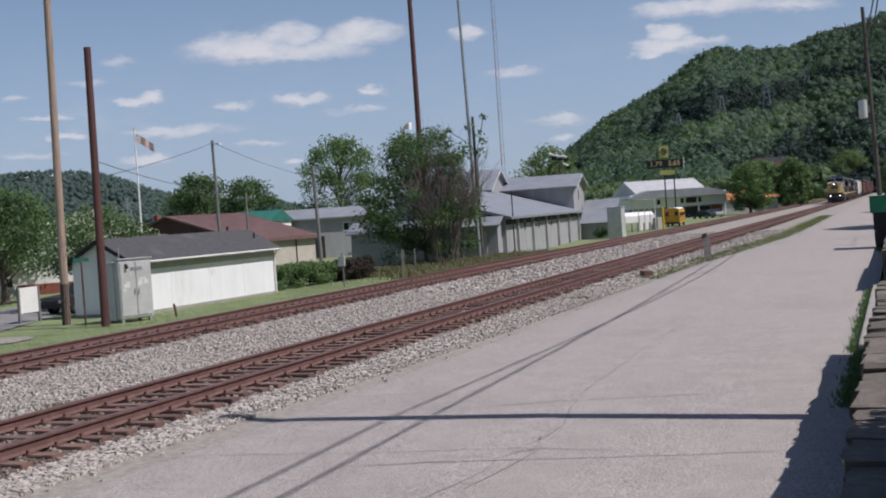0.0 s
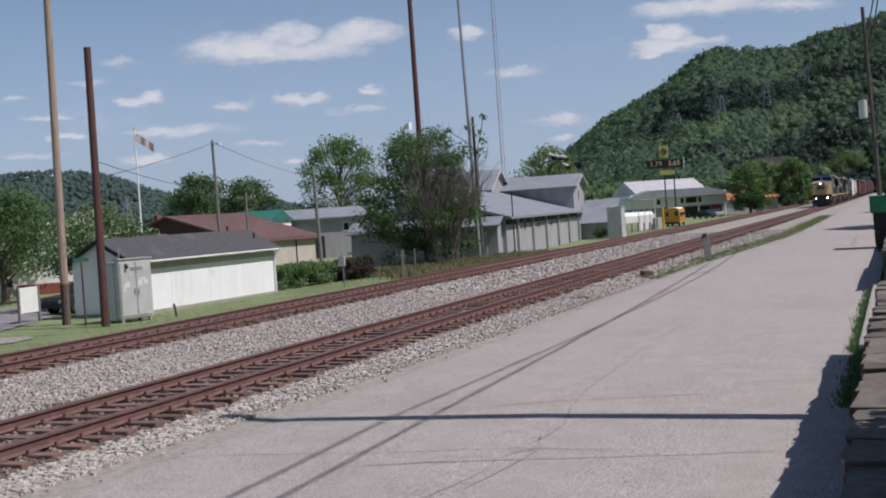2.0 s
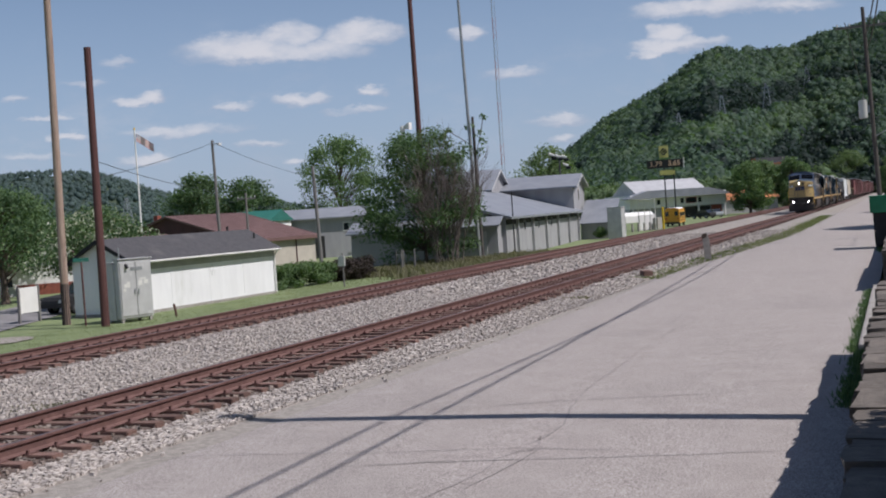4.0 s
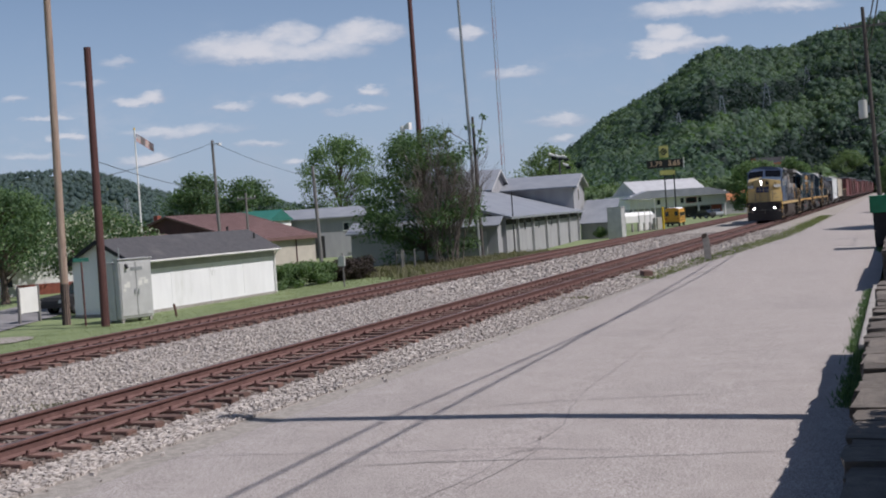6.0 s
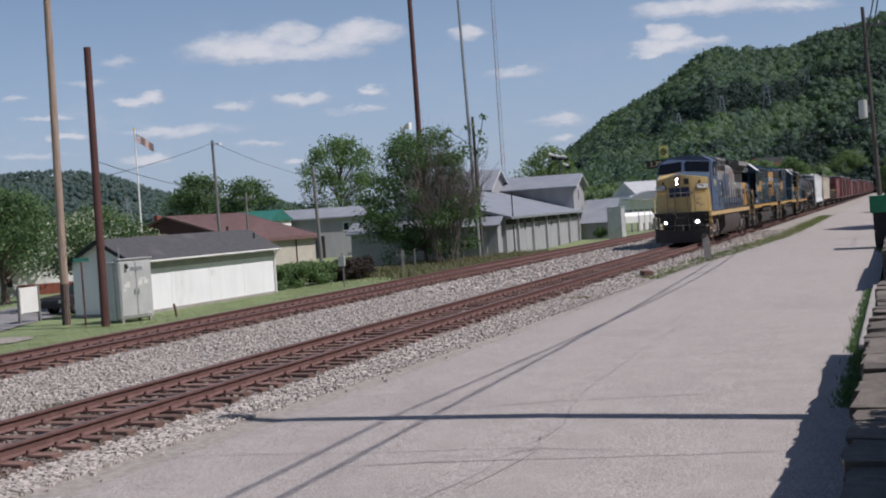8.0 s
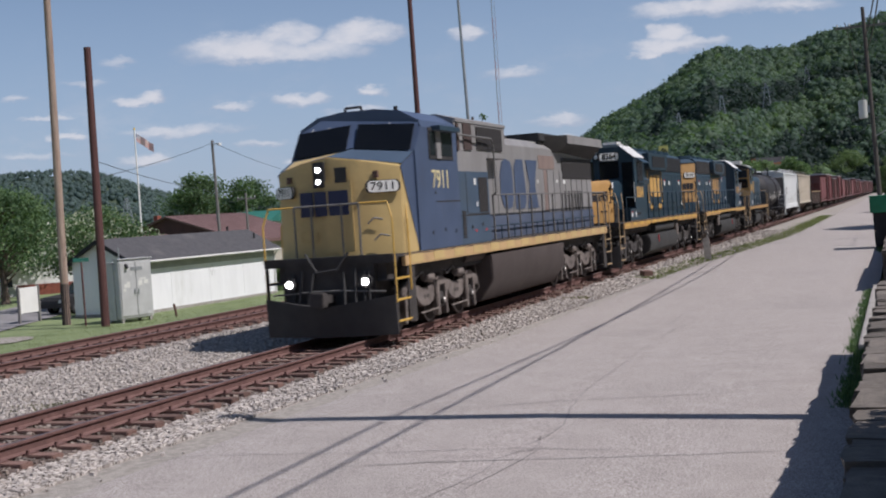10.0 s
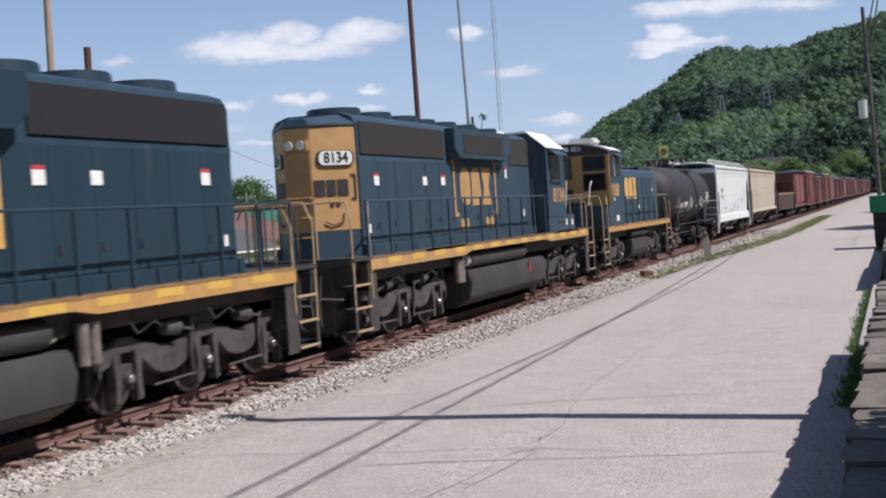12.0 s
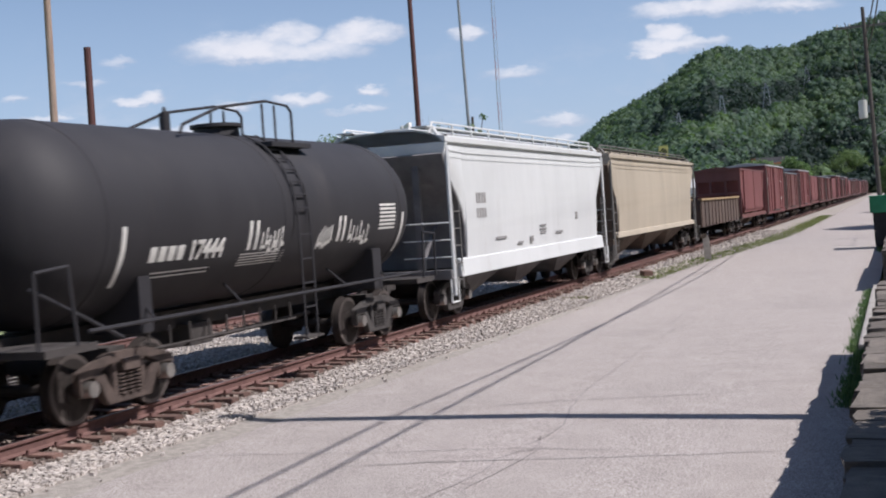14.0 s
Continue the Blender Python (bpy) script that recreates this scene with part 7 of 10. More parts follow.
def loco_truck(t, yc, offs, mat, r=0.508, key=True):
    """Three- or two-axle locomotive truck: swooping cast side frames with pedestal legs, brake gear outside."""
    ln = max(offs) + 0.62
    for o in offs:
        wheelset(t, yc + o, r, key)
    mids = [(a + b) / 2 for a, b in zip(offs, offs[1:])]
    for s in SIDES:
        upper, lower = [(yc - ln, 0.8), (yc - ln + 0.12, 0.96)], [(yc - ln, 0.66)]
        for k, o in enumerate(offs):
            upper += [(yc + o - 0.3, 1.0), (yc + o - 0.16, 1.08), (yc + o + 0.16, 1.08), (yc + o + 0.3, 1.0)]
            lower += [(yc + o - 0.38, 0.72), (yc + o - 0.2, 0.86), (yc + o + 0.2, 0.86), (yc + o + 0.38, 0.72)]
            if k < len(mids):
                m = mids[k]
                upper += [(yc + m - 0.38, 0.94), (yc + m - 0.2, 0.88), (yc + m + 0.2, 0.88), (yc + m + 0.38, 0.94)]
                lower += [(yc + m - 0.4, 0.53), (yc + m - 0.16, 0.46), (yc + m + 0.16, 0.46), (yc + m + 0.4, 0.53)]
        upper += [(yc + ln - 0.12, 0.96), (yc + ln, 0.8)]
        lower += [(yc + ln, 0.66)]
        fr = part("side_frame", Form().prism(upper + lower[::-1], s * 1.03, s * 1.15, "x"), mat, t, "cast steel truck side frame", 0.02)
        for o in offs:
            for d in (-1, 1):
                leg = [(yc + o + d * 0.17, 0.9), (yc + o + d * 0.36, 0.84), (yc + o + d * 0.3, 0.55), (yc + o + d * 0.33, 0.2), (yc + o + d * 0.2, 0.17), (yc + o + d * 0.18, 0.5)]
                part("pedestal", Form().prism(leg, s * 1.02, s * 1.17, "x"), mat, fr, bevel=0.012)
                part("brake_shoe", Form().box(s * 0.72, s * 0.9, yc + o + d * 0.55 - 0.05, yc + o + d * 0.55 + 0.05, 0.3, 0.75), T["frame"], fr)
            j = Form().box(s * 0.98, s * 1.13, yc + o - 0.15, yc + o + 0.15, r - 0.16, r + 0.2)
            j.cyl((s * 1.13, yc + o, r), (s * 1.21, yc + o, r), 0.12, 0.09, 12)
            part("journal_box", j, T["frame"], fr, bevel=0.015)
            part("bearing_cap", Form().cyl((s * 1.21, yc + o, r), (s * 1.225, yc + o, r), 0.06, 0.05, 10), T["tread"], fr, "bright bearing cap")
        for q, m in enumerate(mids):
            for hz in (-0.09, 0.09):
                part("casting_hole", Form().cyl((s * 1.145, yc + m + hz, 0.68), (s * 1.155, yc + m + hz, 0.68), 0.05, n=8), T["frame"], fr)
            part("brake_cylinder", Form().cyl((s * 1.2, yc + m - 0.2, 1.12), (s * 1.2, yc + m + 0.16, 1.1), 0.1, 0.13, 12), mat, fr, bevel=0.01)
            part("piston_rod", Form().tube([(s * 1.22, yc + m + 0.16, 1.1), (s * 1.22, yc + m + 0.55, 1.02)], 0.03), mat, fr)
            part("brake_lever", Form().tube([(s * 1.22, yc + m + 0.55, 1.1), (s * 1.2, yc + m + 0.5, 0.7), (s * 1.18, yc + m + 0.58, 0.32)], 0.035), mat, fr)
            part("brake_rod", Form().tube([(s * 1.2, yc + m + 0.55, 0.36), (s * 1.2, yc + m - 0.5, 0.34)], 0.022), mat, fr)
            part("brake_pipe", Form().tube([(s * 1.2, yc + m - 0.2, 1.16), (s * 1.28, yc + m - 0.5, 1.26), (s * 1.24, yc + m - 0.85, 1.12), (s * 1.22, yc + m - 1.0, 1.3)], 0.02, 5), T["handrail"], fr)
        part("sand_pipe", Form().tube([(s * 1.1, yc - ln + 0.1, 1.3), (s * 1.14, yc - ln, 0.6), (s * 0.85, yc - ln + 0.1, 0.2)], 0.022), mat, fr)
        part("sand_pipe", Form().tube([(s * 1.1, yc + ln - 0.1, 1.3), (s * 1.16, yc + ln, 0.6), (s * 0.85, yc + ln - 0.1, 0.2)], 0.022), mat, fr)
        part("side_bearing", Form().box(s * 0.8, s * 1.1, yc - 0.35, yc + 0.35, 1.05, 1.24), T["frame"], fr, bevel=0.02)
    part("bolster", Form().box(-0.95, 0.95, yc - 0.3, yc + 0.3, 0.75, 1.25), T["frame"], t)
    # Filler block, added to hide the bright ground seen through the truck.
    part("traction_motor_case", Form().box(-0.6, 0.6, yc - ln + 0.1, yc + ln - 0.1, 0.22, 0.95), T["frame"], t, bevel=0.05)


def freight_truck(t, yc, mat, r=0.482, key=True, half=0.9):
    """Three-piece freight truck: two side frames with spring nests, bolster, two axles."""
    for o in (-half, half):
        wheelset(t, yc + o, r, key)
    for s in SIDES:
        h = half
        fr = Form()
        for outline in ([(-h - 0.22, 0.6), (-h - 0.2, 0.72), (-h + 0.1, 0.8), (-0.42, 0.9), (0.42, 0.9), (h - 0.1, 0.8), (h + 0.2, 0.72), (h + 0.22, 0.6), (h + 0.12, 0.6), (h - 0.16, 0.62), (0.44, 0.75), (-0.44, 0.75), (-h + 0.16, 0.62), (-h - 0.12, 0.6)],
                        [(-h + 0.14, 0.63), (-h + 0.34, 0.66), (-0.34, 0.34), (-0.34, 0.2), (-0.5, 0.2)],
                        [(h - 0.14, 0.63), (h - 0.34, 0.66), (0.34, 0.34), (0.34, 0.2), (0.5, 0.2)],
                        [(-0.48, 0.2), (0.48, 0.2), (0.44, 0.32), (-0.44, 0.32)],
                        [(-0.38, 0.3), (-0.27, 0.3), (-0.27, 0.77), (-0.38, 0.77)], [(0.38, 0.3), (0.27, 0.3), (0.27, 0.77), (0.38, 0.77)],
                        [(-h - 0.2, 0.64), (-h - 0.14, 0.64), (-h - 0.13, 0.4), (-h - 0.19, 0.4)], [(h + 0.2, 0.64), (h + 0.14, 0.64), (h + 0.13, 0.4), (h + 0.19, 0.4)],
                        [(-h + 0.14, 0.66), (-h + 0.22, 0.66), (-h + 0.19, 0.4), (-h + 0.13, 0.4)], [(h - 0.14, 0.66), (h - 0.22, 0.66), (h - 0.19, 0.4), (h - 0.13, 0.4)]):
            fr.prism([(yc + a, b) for a, b in outline], s * 0.96, s * 1.09, "x")
        fr = part("side_frame", fr, mat, t, "open cast steel truck side frame", 0.014)
        part("brake_beam", Form().box(s * 0.5, s * 0.95, yc - 0.44, yc - 0.38, 0.36, 0.46).box(s * 0.5, s * 0.95, yc + 0.38, yc + 0.44, 0.36, 0.46), T["frame"], fr)
        for d in (-0.18, 0.0, 0.18):
            part("spring", springs(s * 1.06, yc + d, 0.31, 0.62, 0.075), mat, fr)
        part("bolster_end", Form().box(s * 0.9, s * 1.16, yc - 0.2, yc + 0.2, 0.62, 0.8), mat, fr, bevel=0.02)
        for o in (-half, half):
            part("bearing", Form().cyl((s * 0.95, yc + o, r), (s * 1.17, yc + o, r), 0.12, 0.11, 14), T["tread"], fr, "bright bearing end cap")
    part("bolster", Form().box(-0.9, 0.9, yc - 0.2, yc + 0.2, 0.6, 0.95), T["frame"], t)


def coupler(t, y, d):
    """Knuckle coupler; d = -1 points to the front."""
    f = Form().box(-0.1, 0.1, min(y, y - d * 0.62), max(y, y - d * 0.62), 0.8, 0.98).box(-0.2, 0.12, min(y, y - d * 0.25), max(y, y - d * 0.25), 0.74, 1.04)
    part("coupler", f, T["frame"], t, "rusty steel knuckle coupler", 0.02)


def hose(t, pts, mat=None):
    part("air_hose", Form().tube(pts, 0.03, 6), mat or T["sootdark"], t, "hanging rubber air hose")


def handrail(t, x, y0, y1, z0, z1, n, mat, foot=True):
    r = part("handrail", Form().tube([(x, y0, z1), (x, y1, z1)], 0.022), mat, t)
    for i in range(n):
        y = y0 + (y1 - y0) * i / (n - 1)
        part("stanchion", Form().box(x - 0.018, x + 0.018, y - 0.03, y + 0.03, z0, z1), mat, r)


def loco_end(t, y, d, deck, rail_mat, w=1.5, steps=True, plow=False, tread=None, front=None):
    """Pilot, steps, grab rails and hoses at one end. y: the pilot's face; d = -1: front end, 1: rear end."""
    def yy(v):
        return y - d * v
    def bx(f, x0, x1, a, b, z0, z1):
        return f.box(x0, x1, min(yy(a), yy(b)), max(yy(a), yy(b)), z0, z1)
    part("pilot", bx(Form(), -1.0, 1.0, 0, 0.12, 0.35, deck - 0.02), T["frame"], t, "black pilot plate", 0.01)
    part("end_sill", bx(Form(), -w, w, -0.04, 0.2, deck - 0.16, deck + 0.02), T["frame"], t, bevel=0.01)
    for s in SIDES:
        well = bx(Form(), s * 1.0, s * 1.04, 0.0, 0.85, 0.3, deck)
        wb = part("step_well", well, T["frame"], t)
        part("step_side", bx(Form(), s * (w - 0.03), s * w, 0.0, 0.1, 0.28, deck), T["frame"], t)
        part("step_side", bx(Form(), s * (w - 0.05), s * (w - 0.02), 0.72, 1.15, 0.28, deck - 0.05), T["frame"], t, bevel=0.01)
        for z in (0.36, 0.8, 1.24):
            part("step", bx(Form(), s * 1.04, s * (w - 0.0), 0.08, 0.74, z - 0.03, z), T["frame"], wb)
            part("step_edge", bx(Form(), s * (w - 0.02), s * (w + 0.015), 0.05, 0.76, z - 0.02, z + 0.02), tread or rail_mat, wb, "yellow step edge")
        part("grab_rail", Form().tube([(s * w, yy(0.03), 0.75), (s * w, yy(0.03), deck + 0.75), (s * (w - 0.12), yy(0.1), deck + 1.1), (s * 0.75, yy(0.08), deck + 1.1)], 0.021), rail_mat, t, "yellow grab rail")
        part("grab_rail", Form().tube([(s * w, yy(0.85), 0.95), (s * w, yy(0.85), deck + 0.7), (s * (w - 0.08), yy(1.05), deck + 1.1)], 0.021), rail_mat, t, "yellow grab rail")
        for x in (0.75, 0.35):
            part("end_post", Form().tube([(s * x, yy(0.06), deck), (s * x, yy(0.06), deck + 1.1)], 0.024), front or rail_mat, t)
        hose(t, [(s * 0.35, yy(-0.02), deck - 0.3), (s * 0.42, yy(-0.2), 0.75), (s * 0.45, yy(-0.24), 0.5), (s * 0.5, yy(-0.12), 0.42)])
        hose(t, [(s * 0.62, yy(-0.02), deck - 0.25), (s * 0.64, yy(-0.14), 0.9), (s * 0.7, yy(-0.18), 0.62)])
    part("multiple_unit_cable", Form().tube([(-0.5, yy(-0.05), deck + 0.1), (-0.2, yy(-0.16), deck - 0.3), (0.25, yy(-0.14), deck - 0.25), (0.5, yy(-0.05), deck + 0.1)], 0.028, 6), T["sootdark"], t)
    for x in (-0.82, 0.82, 0.93):
        hose(t, [(x, yy(-0.02), deck - 0.3), (x + 0.02, yy(-0.1), 0.9), (x, yy(-0.12), 0.5)])
    part("end_rail", Form().tube([(-0.75, yy(0.06), deck + 1.1), (0.75, yy(0.06), deck + 1.1)], 0.024), front or rail_mat, t)
    part("cut_lever", Form().tube([(-1.3, yy(-0.08), 1.0), (-0.3, yy(-0.1), 1.05), (0.3, yy(-0.1), 1.05), (1.3, yy(-0.08), 1.0)], 0.02), T["handrail"], t)
    if plow:
        f = Form()
        a, b = yy(-0.34), yy(-0.02)
        f.add([(-1.5, b, 0.1), (0, a, 0.1), (1.5, b, 0.1), (1.5, yy(-0.06), 0.92), (0, a + d * 0.1, 0.72), (-1.5, yy(-0.06), 0.92),
               (-1.5, yy(0.03), 0.1), (0, a - d * 0.06, 0.1), (1.5, yy(0.03), 0.1), (1.5, yy(0.0), 0.92), (0, a - d * 0.05, 0.72), (-1.5, yy(0.0), 0.92)],
              [(0, 1, 4, 5), (1, 2, 3, 4), (11, 10, 7, 6), (10, 9, 8, 7), (5, 4, 10, 11), (4, 3, 9, 10), (0, 6, 7, 1), (1, 7, 8, 2), (0, 5, 11, 6), (2, 8, 9, 3)])
        part("snow_plow", f, T["sootdark"], t, "black steel snow plow")
    coupler(t, y - d * -0.62, d)


def number(t, body, x, y, z, h, mat, width=None):
    for s in SIDES:
        words("road_number", body, h * 1.36, mat, t, on_side(s, x + 0.004, y, z), 0.004, width)


def number_board(t, body, x, y, z, w=0.62, h=0.2, turn=0.0, glow=False):
    def plate(g, y0, y1):
        a, c = w / 2 * g + 0.01 * (g > 1), h / 2 * g
        r = c * 0.75
        pts = [(sx * (a - r) + r * math.cos(q), sz * (c - r) + r * math.sin(q)) for sx, sz, q0 in ((1, 1, 0), (-1, 1, 1.5708), (-1, -1, 3.1416), (1, -1, 4.7124)) for q in (q0, q0 + 0.52, q0 + 1.05, q0 + 1.57)]
        return Form().prism(pts, y0, y1)
    part("board_rim", plate(1.1, -0.022, 0.03), T["sootdark"], t, at=pose(x, y, z, 0, 0, turn))
    b = part("number_board", plate(1.0, -0.03, 0.02), T["board"], t, "white number board with black digits", at=pose(x, y, z, 0, 0, turn))
    words("board_number", body, h * 1.05, T["digits"], b, pose(0, -0.034, 0, 90, 0, 0), 0.004, w * 0.74)


def emblem(t, x, y0, y1, z0, z1, mat, bracket=None):
    """The line's mark as plain blocks: a rounded block, a slanted block and an hourglass, with side brackets."""
    w = y1 - y0
    for s in SIDES:
        def put(outline, name="mark"):
            pts = [((y0 + u * w) if s > 0 else (y1 - u * w), z0 + v * (z1 - z0)) for u, v in outline]
            part(name, Form().prism(pts, s * x, s * (x + 0.006), "x"), mat, t)
        put([(0.0, 0.28), (0.06, 0.06), (0.15, 0.0), (0.27, 0.05), (0.31, 0.22), (0.31, 0.78), (0.27, 0.95), (0.15, 1.0), (0.06, 0.94), (0.0, 0.72)])
        put([(0.36, 0.0), (0.6, 0.0), (0.65, 0.14), (0.65, 0.38), (0.6, 1.0), (0.42, 1.0), (0.36, 0.86), (0.36, 0.62)])
        put([(0.68, 0.0), (1.0, 0.0), (0.915, 0.5), (1.0, 1.0), (0.68, 1.0), (0.765, 0.5)])
        if bracket:
            b0, b1, c0, c1, d0 = bracket
            for a, q in ((b0, 1), (b1, -1)):
                ya = [(a, c0), (a + q * 0.3, c0), (a + q * 0.3, c0 + 0.1), (a + q * 0.12, c0 + 0.1), (a + q * 0.12, c1 - 0.1), (a + q * 0.3, c1 - 0.1), (a + q * 0.3, c1), (a, c1)]
                part("mark", Form().prism(ya, s * x, s * (x + 0.006), "x"), mat, t)
                for k in (0.5, 0.88):
                    part("mark", Form().cyl((s * x, a + q * k, d0), (s * (x + 0.006), a + q * k, d0), 0.15, n=12), mat, t)


def stickers(t, spots, x):
    for y, z, w, h, m in spots:
        for s in SIDES:
            part("sticker", Form().box(s * x, s * (x + 0.005), y - w / 2, y + w / 2, z - h / 2, z + h / 2), T[m], t)


def fan(t, y, z, r=0.6, mat="navy"):
    f = Form().cyl((0, y, z), (0, y, z + 0.2), r, r * 0.96, 20)
    part("roof_fan", f, T[mat], t, bevel=0.02)


def sill_stripe(t, y0, y1, z0, z1, x, mat, dash=None, n=0):
    for s in SIDES:
        part("side_sill", Form().box(s * (x - 0.08), s * x, y0, y1, z0, z1), mat, t, bevel=0.008)
        if dash:
            st = (y1 - y0) / n
            for i in range(n):
                a = y0 + st * (i + 0.25)
                part("reflective_stripe", Form().box(s * x, s * (x + 0.004), a, a + st * 0.5, z0 + 0.04, z1 - 0.04), dash, t)


def raise_top(t, z0, z1, dz):
    """Stretch everything above z0 upwards, by dz from z1 on."""
    def lift(z):
        k = min(1.0, max(0.0, (z - z0) / (z1 - z0)))
        return dz * k
    for o in t.children_recursive:
        if o.type != "MESH" or o.parent.matrix_basis.translation.z > 0.01:
            continue
        if o.matrix_basis == Matrix():
            for v in o.data.vertices:
                v.co.z += lift(v.co.z)
        elif o.matrix_basis.translation.z > z0:
            o.location.z += lift(o.location.z)


# ---------------- locomotives ----------------
def wide_cab_locomotive():
    t = thing("locomotive", "blue and grey diesel locomotive with a yellow wide nose", "locomotive")
    dk = 1.74
    part("underframe", Form().box(-1.25, 1.25, 0.9, 20.7, 1.2, 1.7), T["frame"], t)
    part("walkway", Form().box(-1.5, 1.5, 0.7, 20.75, 1.68, dk), T["frame"], t)
    sill_stripe(t, 1.35, 20.25, 1.47, 1.735, 1.5, T["sillcream"], T["cream"], 14)
    # wide nose: three-faced front with a gently peaked top
    plan = [(-1.45, 1.48), (-0.72, 1.0), (0.72, 1.0), (1.45, 1.48), (1.45, 2.3), (-1.45, 2.3)]
    tops = [3.58, 3.7, 3.7, 3.58, 3.83, 3.83]
    f = Form()
    n = len(plan)
    f.v = [(x, y, dk) for x, y in plan] + [(x * 0.99, y + (0.06 if y < 2 else 0), z) for (x, y), z in zip(plan, tops)] + [(0, 1.06, 3.79), (0, 2.3, 3.96)]
    f.f = [(0, 1, 7, 6), (2, 3, 9, 8), (1, 2, 8, 12, 7), (6, 7, 12, 13, 11), (12, 8, 9, 10, 13), (3, 4, 10, 9), (5, 0, 6, 11), (4, 5, 11, 13, 10)]
    part("nose", f, T["cream"], t, "pale yellow wide nose", 0.015)
    for sg in SIDES:
        deck = [(sg * 1.462, 1.6, 3.604), (sg * 0.708, 1.12, 3.708), (0, 1.12, 3.799), (0, 2.3, 3.965), (sg * 1.462, 2.3, 3.834)]
        part("nose_top", Form().add([(x, y, z + 0.008) for x, y, z in deck], [(0, 1, 2, 3, 4)[::sg]]), T["blueteal"], t, "faded blue walk deck on top of the nose")
    for s in SIDES:
        part("nose_flank", Form().prism([(1.53, 3.57), (2.34, dk), (2.34, 3.84)], s * 1.452, s * 1.458, "x"), T["blue"], t, "blue painted flank of the nose")
    part("nose_door", Form().box(-0.1, 0.55, 0.965, 1.0, dk + 0.1, 3.35), T["cream"], t, bevel=0.01)
    part("door_window", Form().box(0.18, 0.46, 0.95, 0.97, 3.3, 3.6), T["sootdark"], t, bevel=0.008)
    hl = part("headlight_box", Form().box(-0.32, -0.06, 0.94, 1.02, 3.22, 3.72), T["sootdark"], t, bevel=0.01)
    for z in (3.35, 3.58):
        part("headlight", Form().cyl((-0.19, 0.925, z), (-0.19, 0.945, z), 0.045, n=14), M["lamp"], hl, "lit headlight")
        part("reflector", Form().cyl((-0.19, 0.93, z), (-0.19, 0.942, z), 0.08, n=16), T["handrail"], hl)
    for x in (-1.15, 1.15):
        sg = 1 if x > 0 else -1
        number_board(t, "7911", x, 1.235, 3.17, 0.66, 0.24, 33.5 * sg)
    for u0, u1 in ((-0.66, -0.36), (-0.32, -0.04), (0.0, 0.46)):
        part("mark", Form().box(u0, u1, 0.952, 0.966, 2.62, 3.14), T["markblue"], t)
    for x in (-1.0, 1.02):
        part("classification_lamp", Form().box(x - 0.05, x + 0.05, 1.15, 1.25, 3.36, 3.5), T["rust"], t)
    part("cabinet_latch", Form().box(-0.7, -0.3, 0.97, 1.0, dk + 0.35, 2.3), T["cream"], t, bevel=0.01)
    for x, z in ((0.85, 2.4), (0.98, 2.05)):
        part("grab_iron", Form().tube([(x, 1.02, z), (x + 0.12, 1.06, z + 0.12), (x + 0.28, 1.16, z + 0.08)], 0.02), T["handrail"], t)
    # cab
    for s in SIDES:
        part("cab_side", Form().prism([(2.3, dk), (5.0, dk), (5.0, 4.3), (2.72, 4.3), (2.3, 3.85)], s * 1.44, s * 1.5, "x"), T["blue"], t, "blue cab side", 0.006)
        part("cabinet_side", Form().prism([(5.0, 1.9), (7.3, 1.9), (7.3, 4.5), (5.0, 4.5)], s * 1.40, s * 1.46, "x"), T["grey"], t, "grey equipment cabinet with louvres", 0.006)
        part("upper_cabinet", Form().box(s * 1.08, s * 1.458, 7.3, 8.96, 3.8, 4.5), T["grey"], t, bevel=0.01)
        part("cabinet_back", Form().box(s * 1.08, s * 1.46, 7.24, 7.3, dk, 4.3), T["grey"], t)
        part("cabinet_base", Form().box(s * 1.40, s * 1.48, 5.0, 7.28, dk, 3.5), T["blueteal"], t, "faded blue-green equipment doors", 0.006)
        part("cabinet_seam", Form().box(s * 1.48, s * 1.485, 5.0, 7.2, 2.42, 2.45), T["sootdark"], t)
        for y in (7.6, 7.95, 8.35, 8.8, 9.2, 9.9, 10.6, 11.3, 12.0, 12.7):
            part("panel_seam", Form().box(s * 1.1, s * 1.104, y - 0.01, y + 0.01, 2.4, 3.72), T["sootdark"], t)
        part("side_pipe", Form().tube([(s * 1.2, 7.45, 2.1), (s * 1.2, 19.9, 2.1)], 0.02), T["navy"], t, "dark blue pipe along the walkway")
        for i in range(11):
            part("pipe_support", Form().box(s * 1.18, s * 1.2, 7.9 + i * 1.15, 7.94 + i * 1.15, dk, 2.1), T["navy"], t)
        w = part("side_window", Form().box(s * 1.5, s * 1.515, 3.12, 4.68, 3.7, 4.3), T["sootdark"], t, "open cab side window", 0.01)
        for a, b in ((3.2, 3.5), (3.9, 4.6)):
            part("pane", Form().box(s * 1.512, s * 1.522, a, b, 3.78, 4.24), M["glass"], w, "dark window glass")
        part("window_post", Form().box(s * 1.51, s * 1.54, 3.56, 3.84, 3.72, 4.28), T["grey"], w)
        part("sun_visor", Form().prism([(3.35, 4.33), (4.7, 4.33), (4.7, 4.24), (3.35, 4.24)], s * 1.5, s * 1.72, "x"), T["navydust"], w)
        for a, b, z0, z1 in ((5.1, 5.24, 3.92, 4.46), (5.58, 6.16, 3.94, 4.48), (6.56, 8.6, 3.96, 4.44), (6.46, 7.14, 2.5, 3.36)):
            part("louvre", Form().box(s * 1.46, s * 1.49, a, b, z0, z1), T["grille"] if b > 6.6 else T["mudrust"], t, "dark ventilation grille")
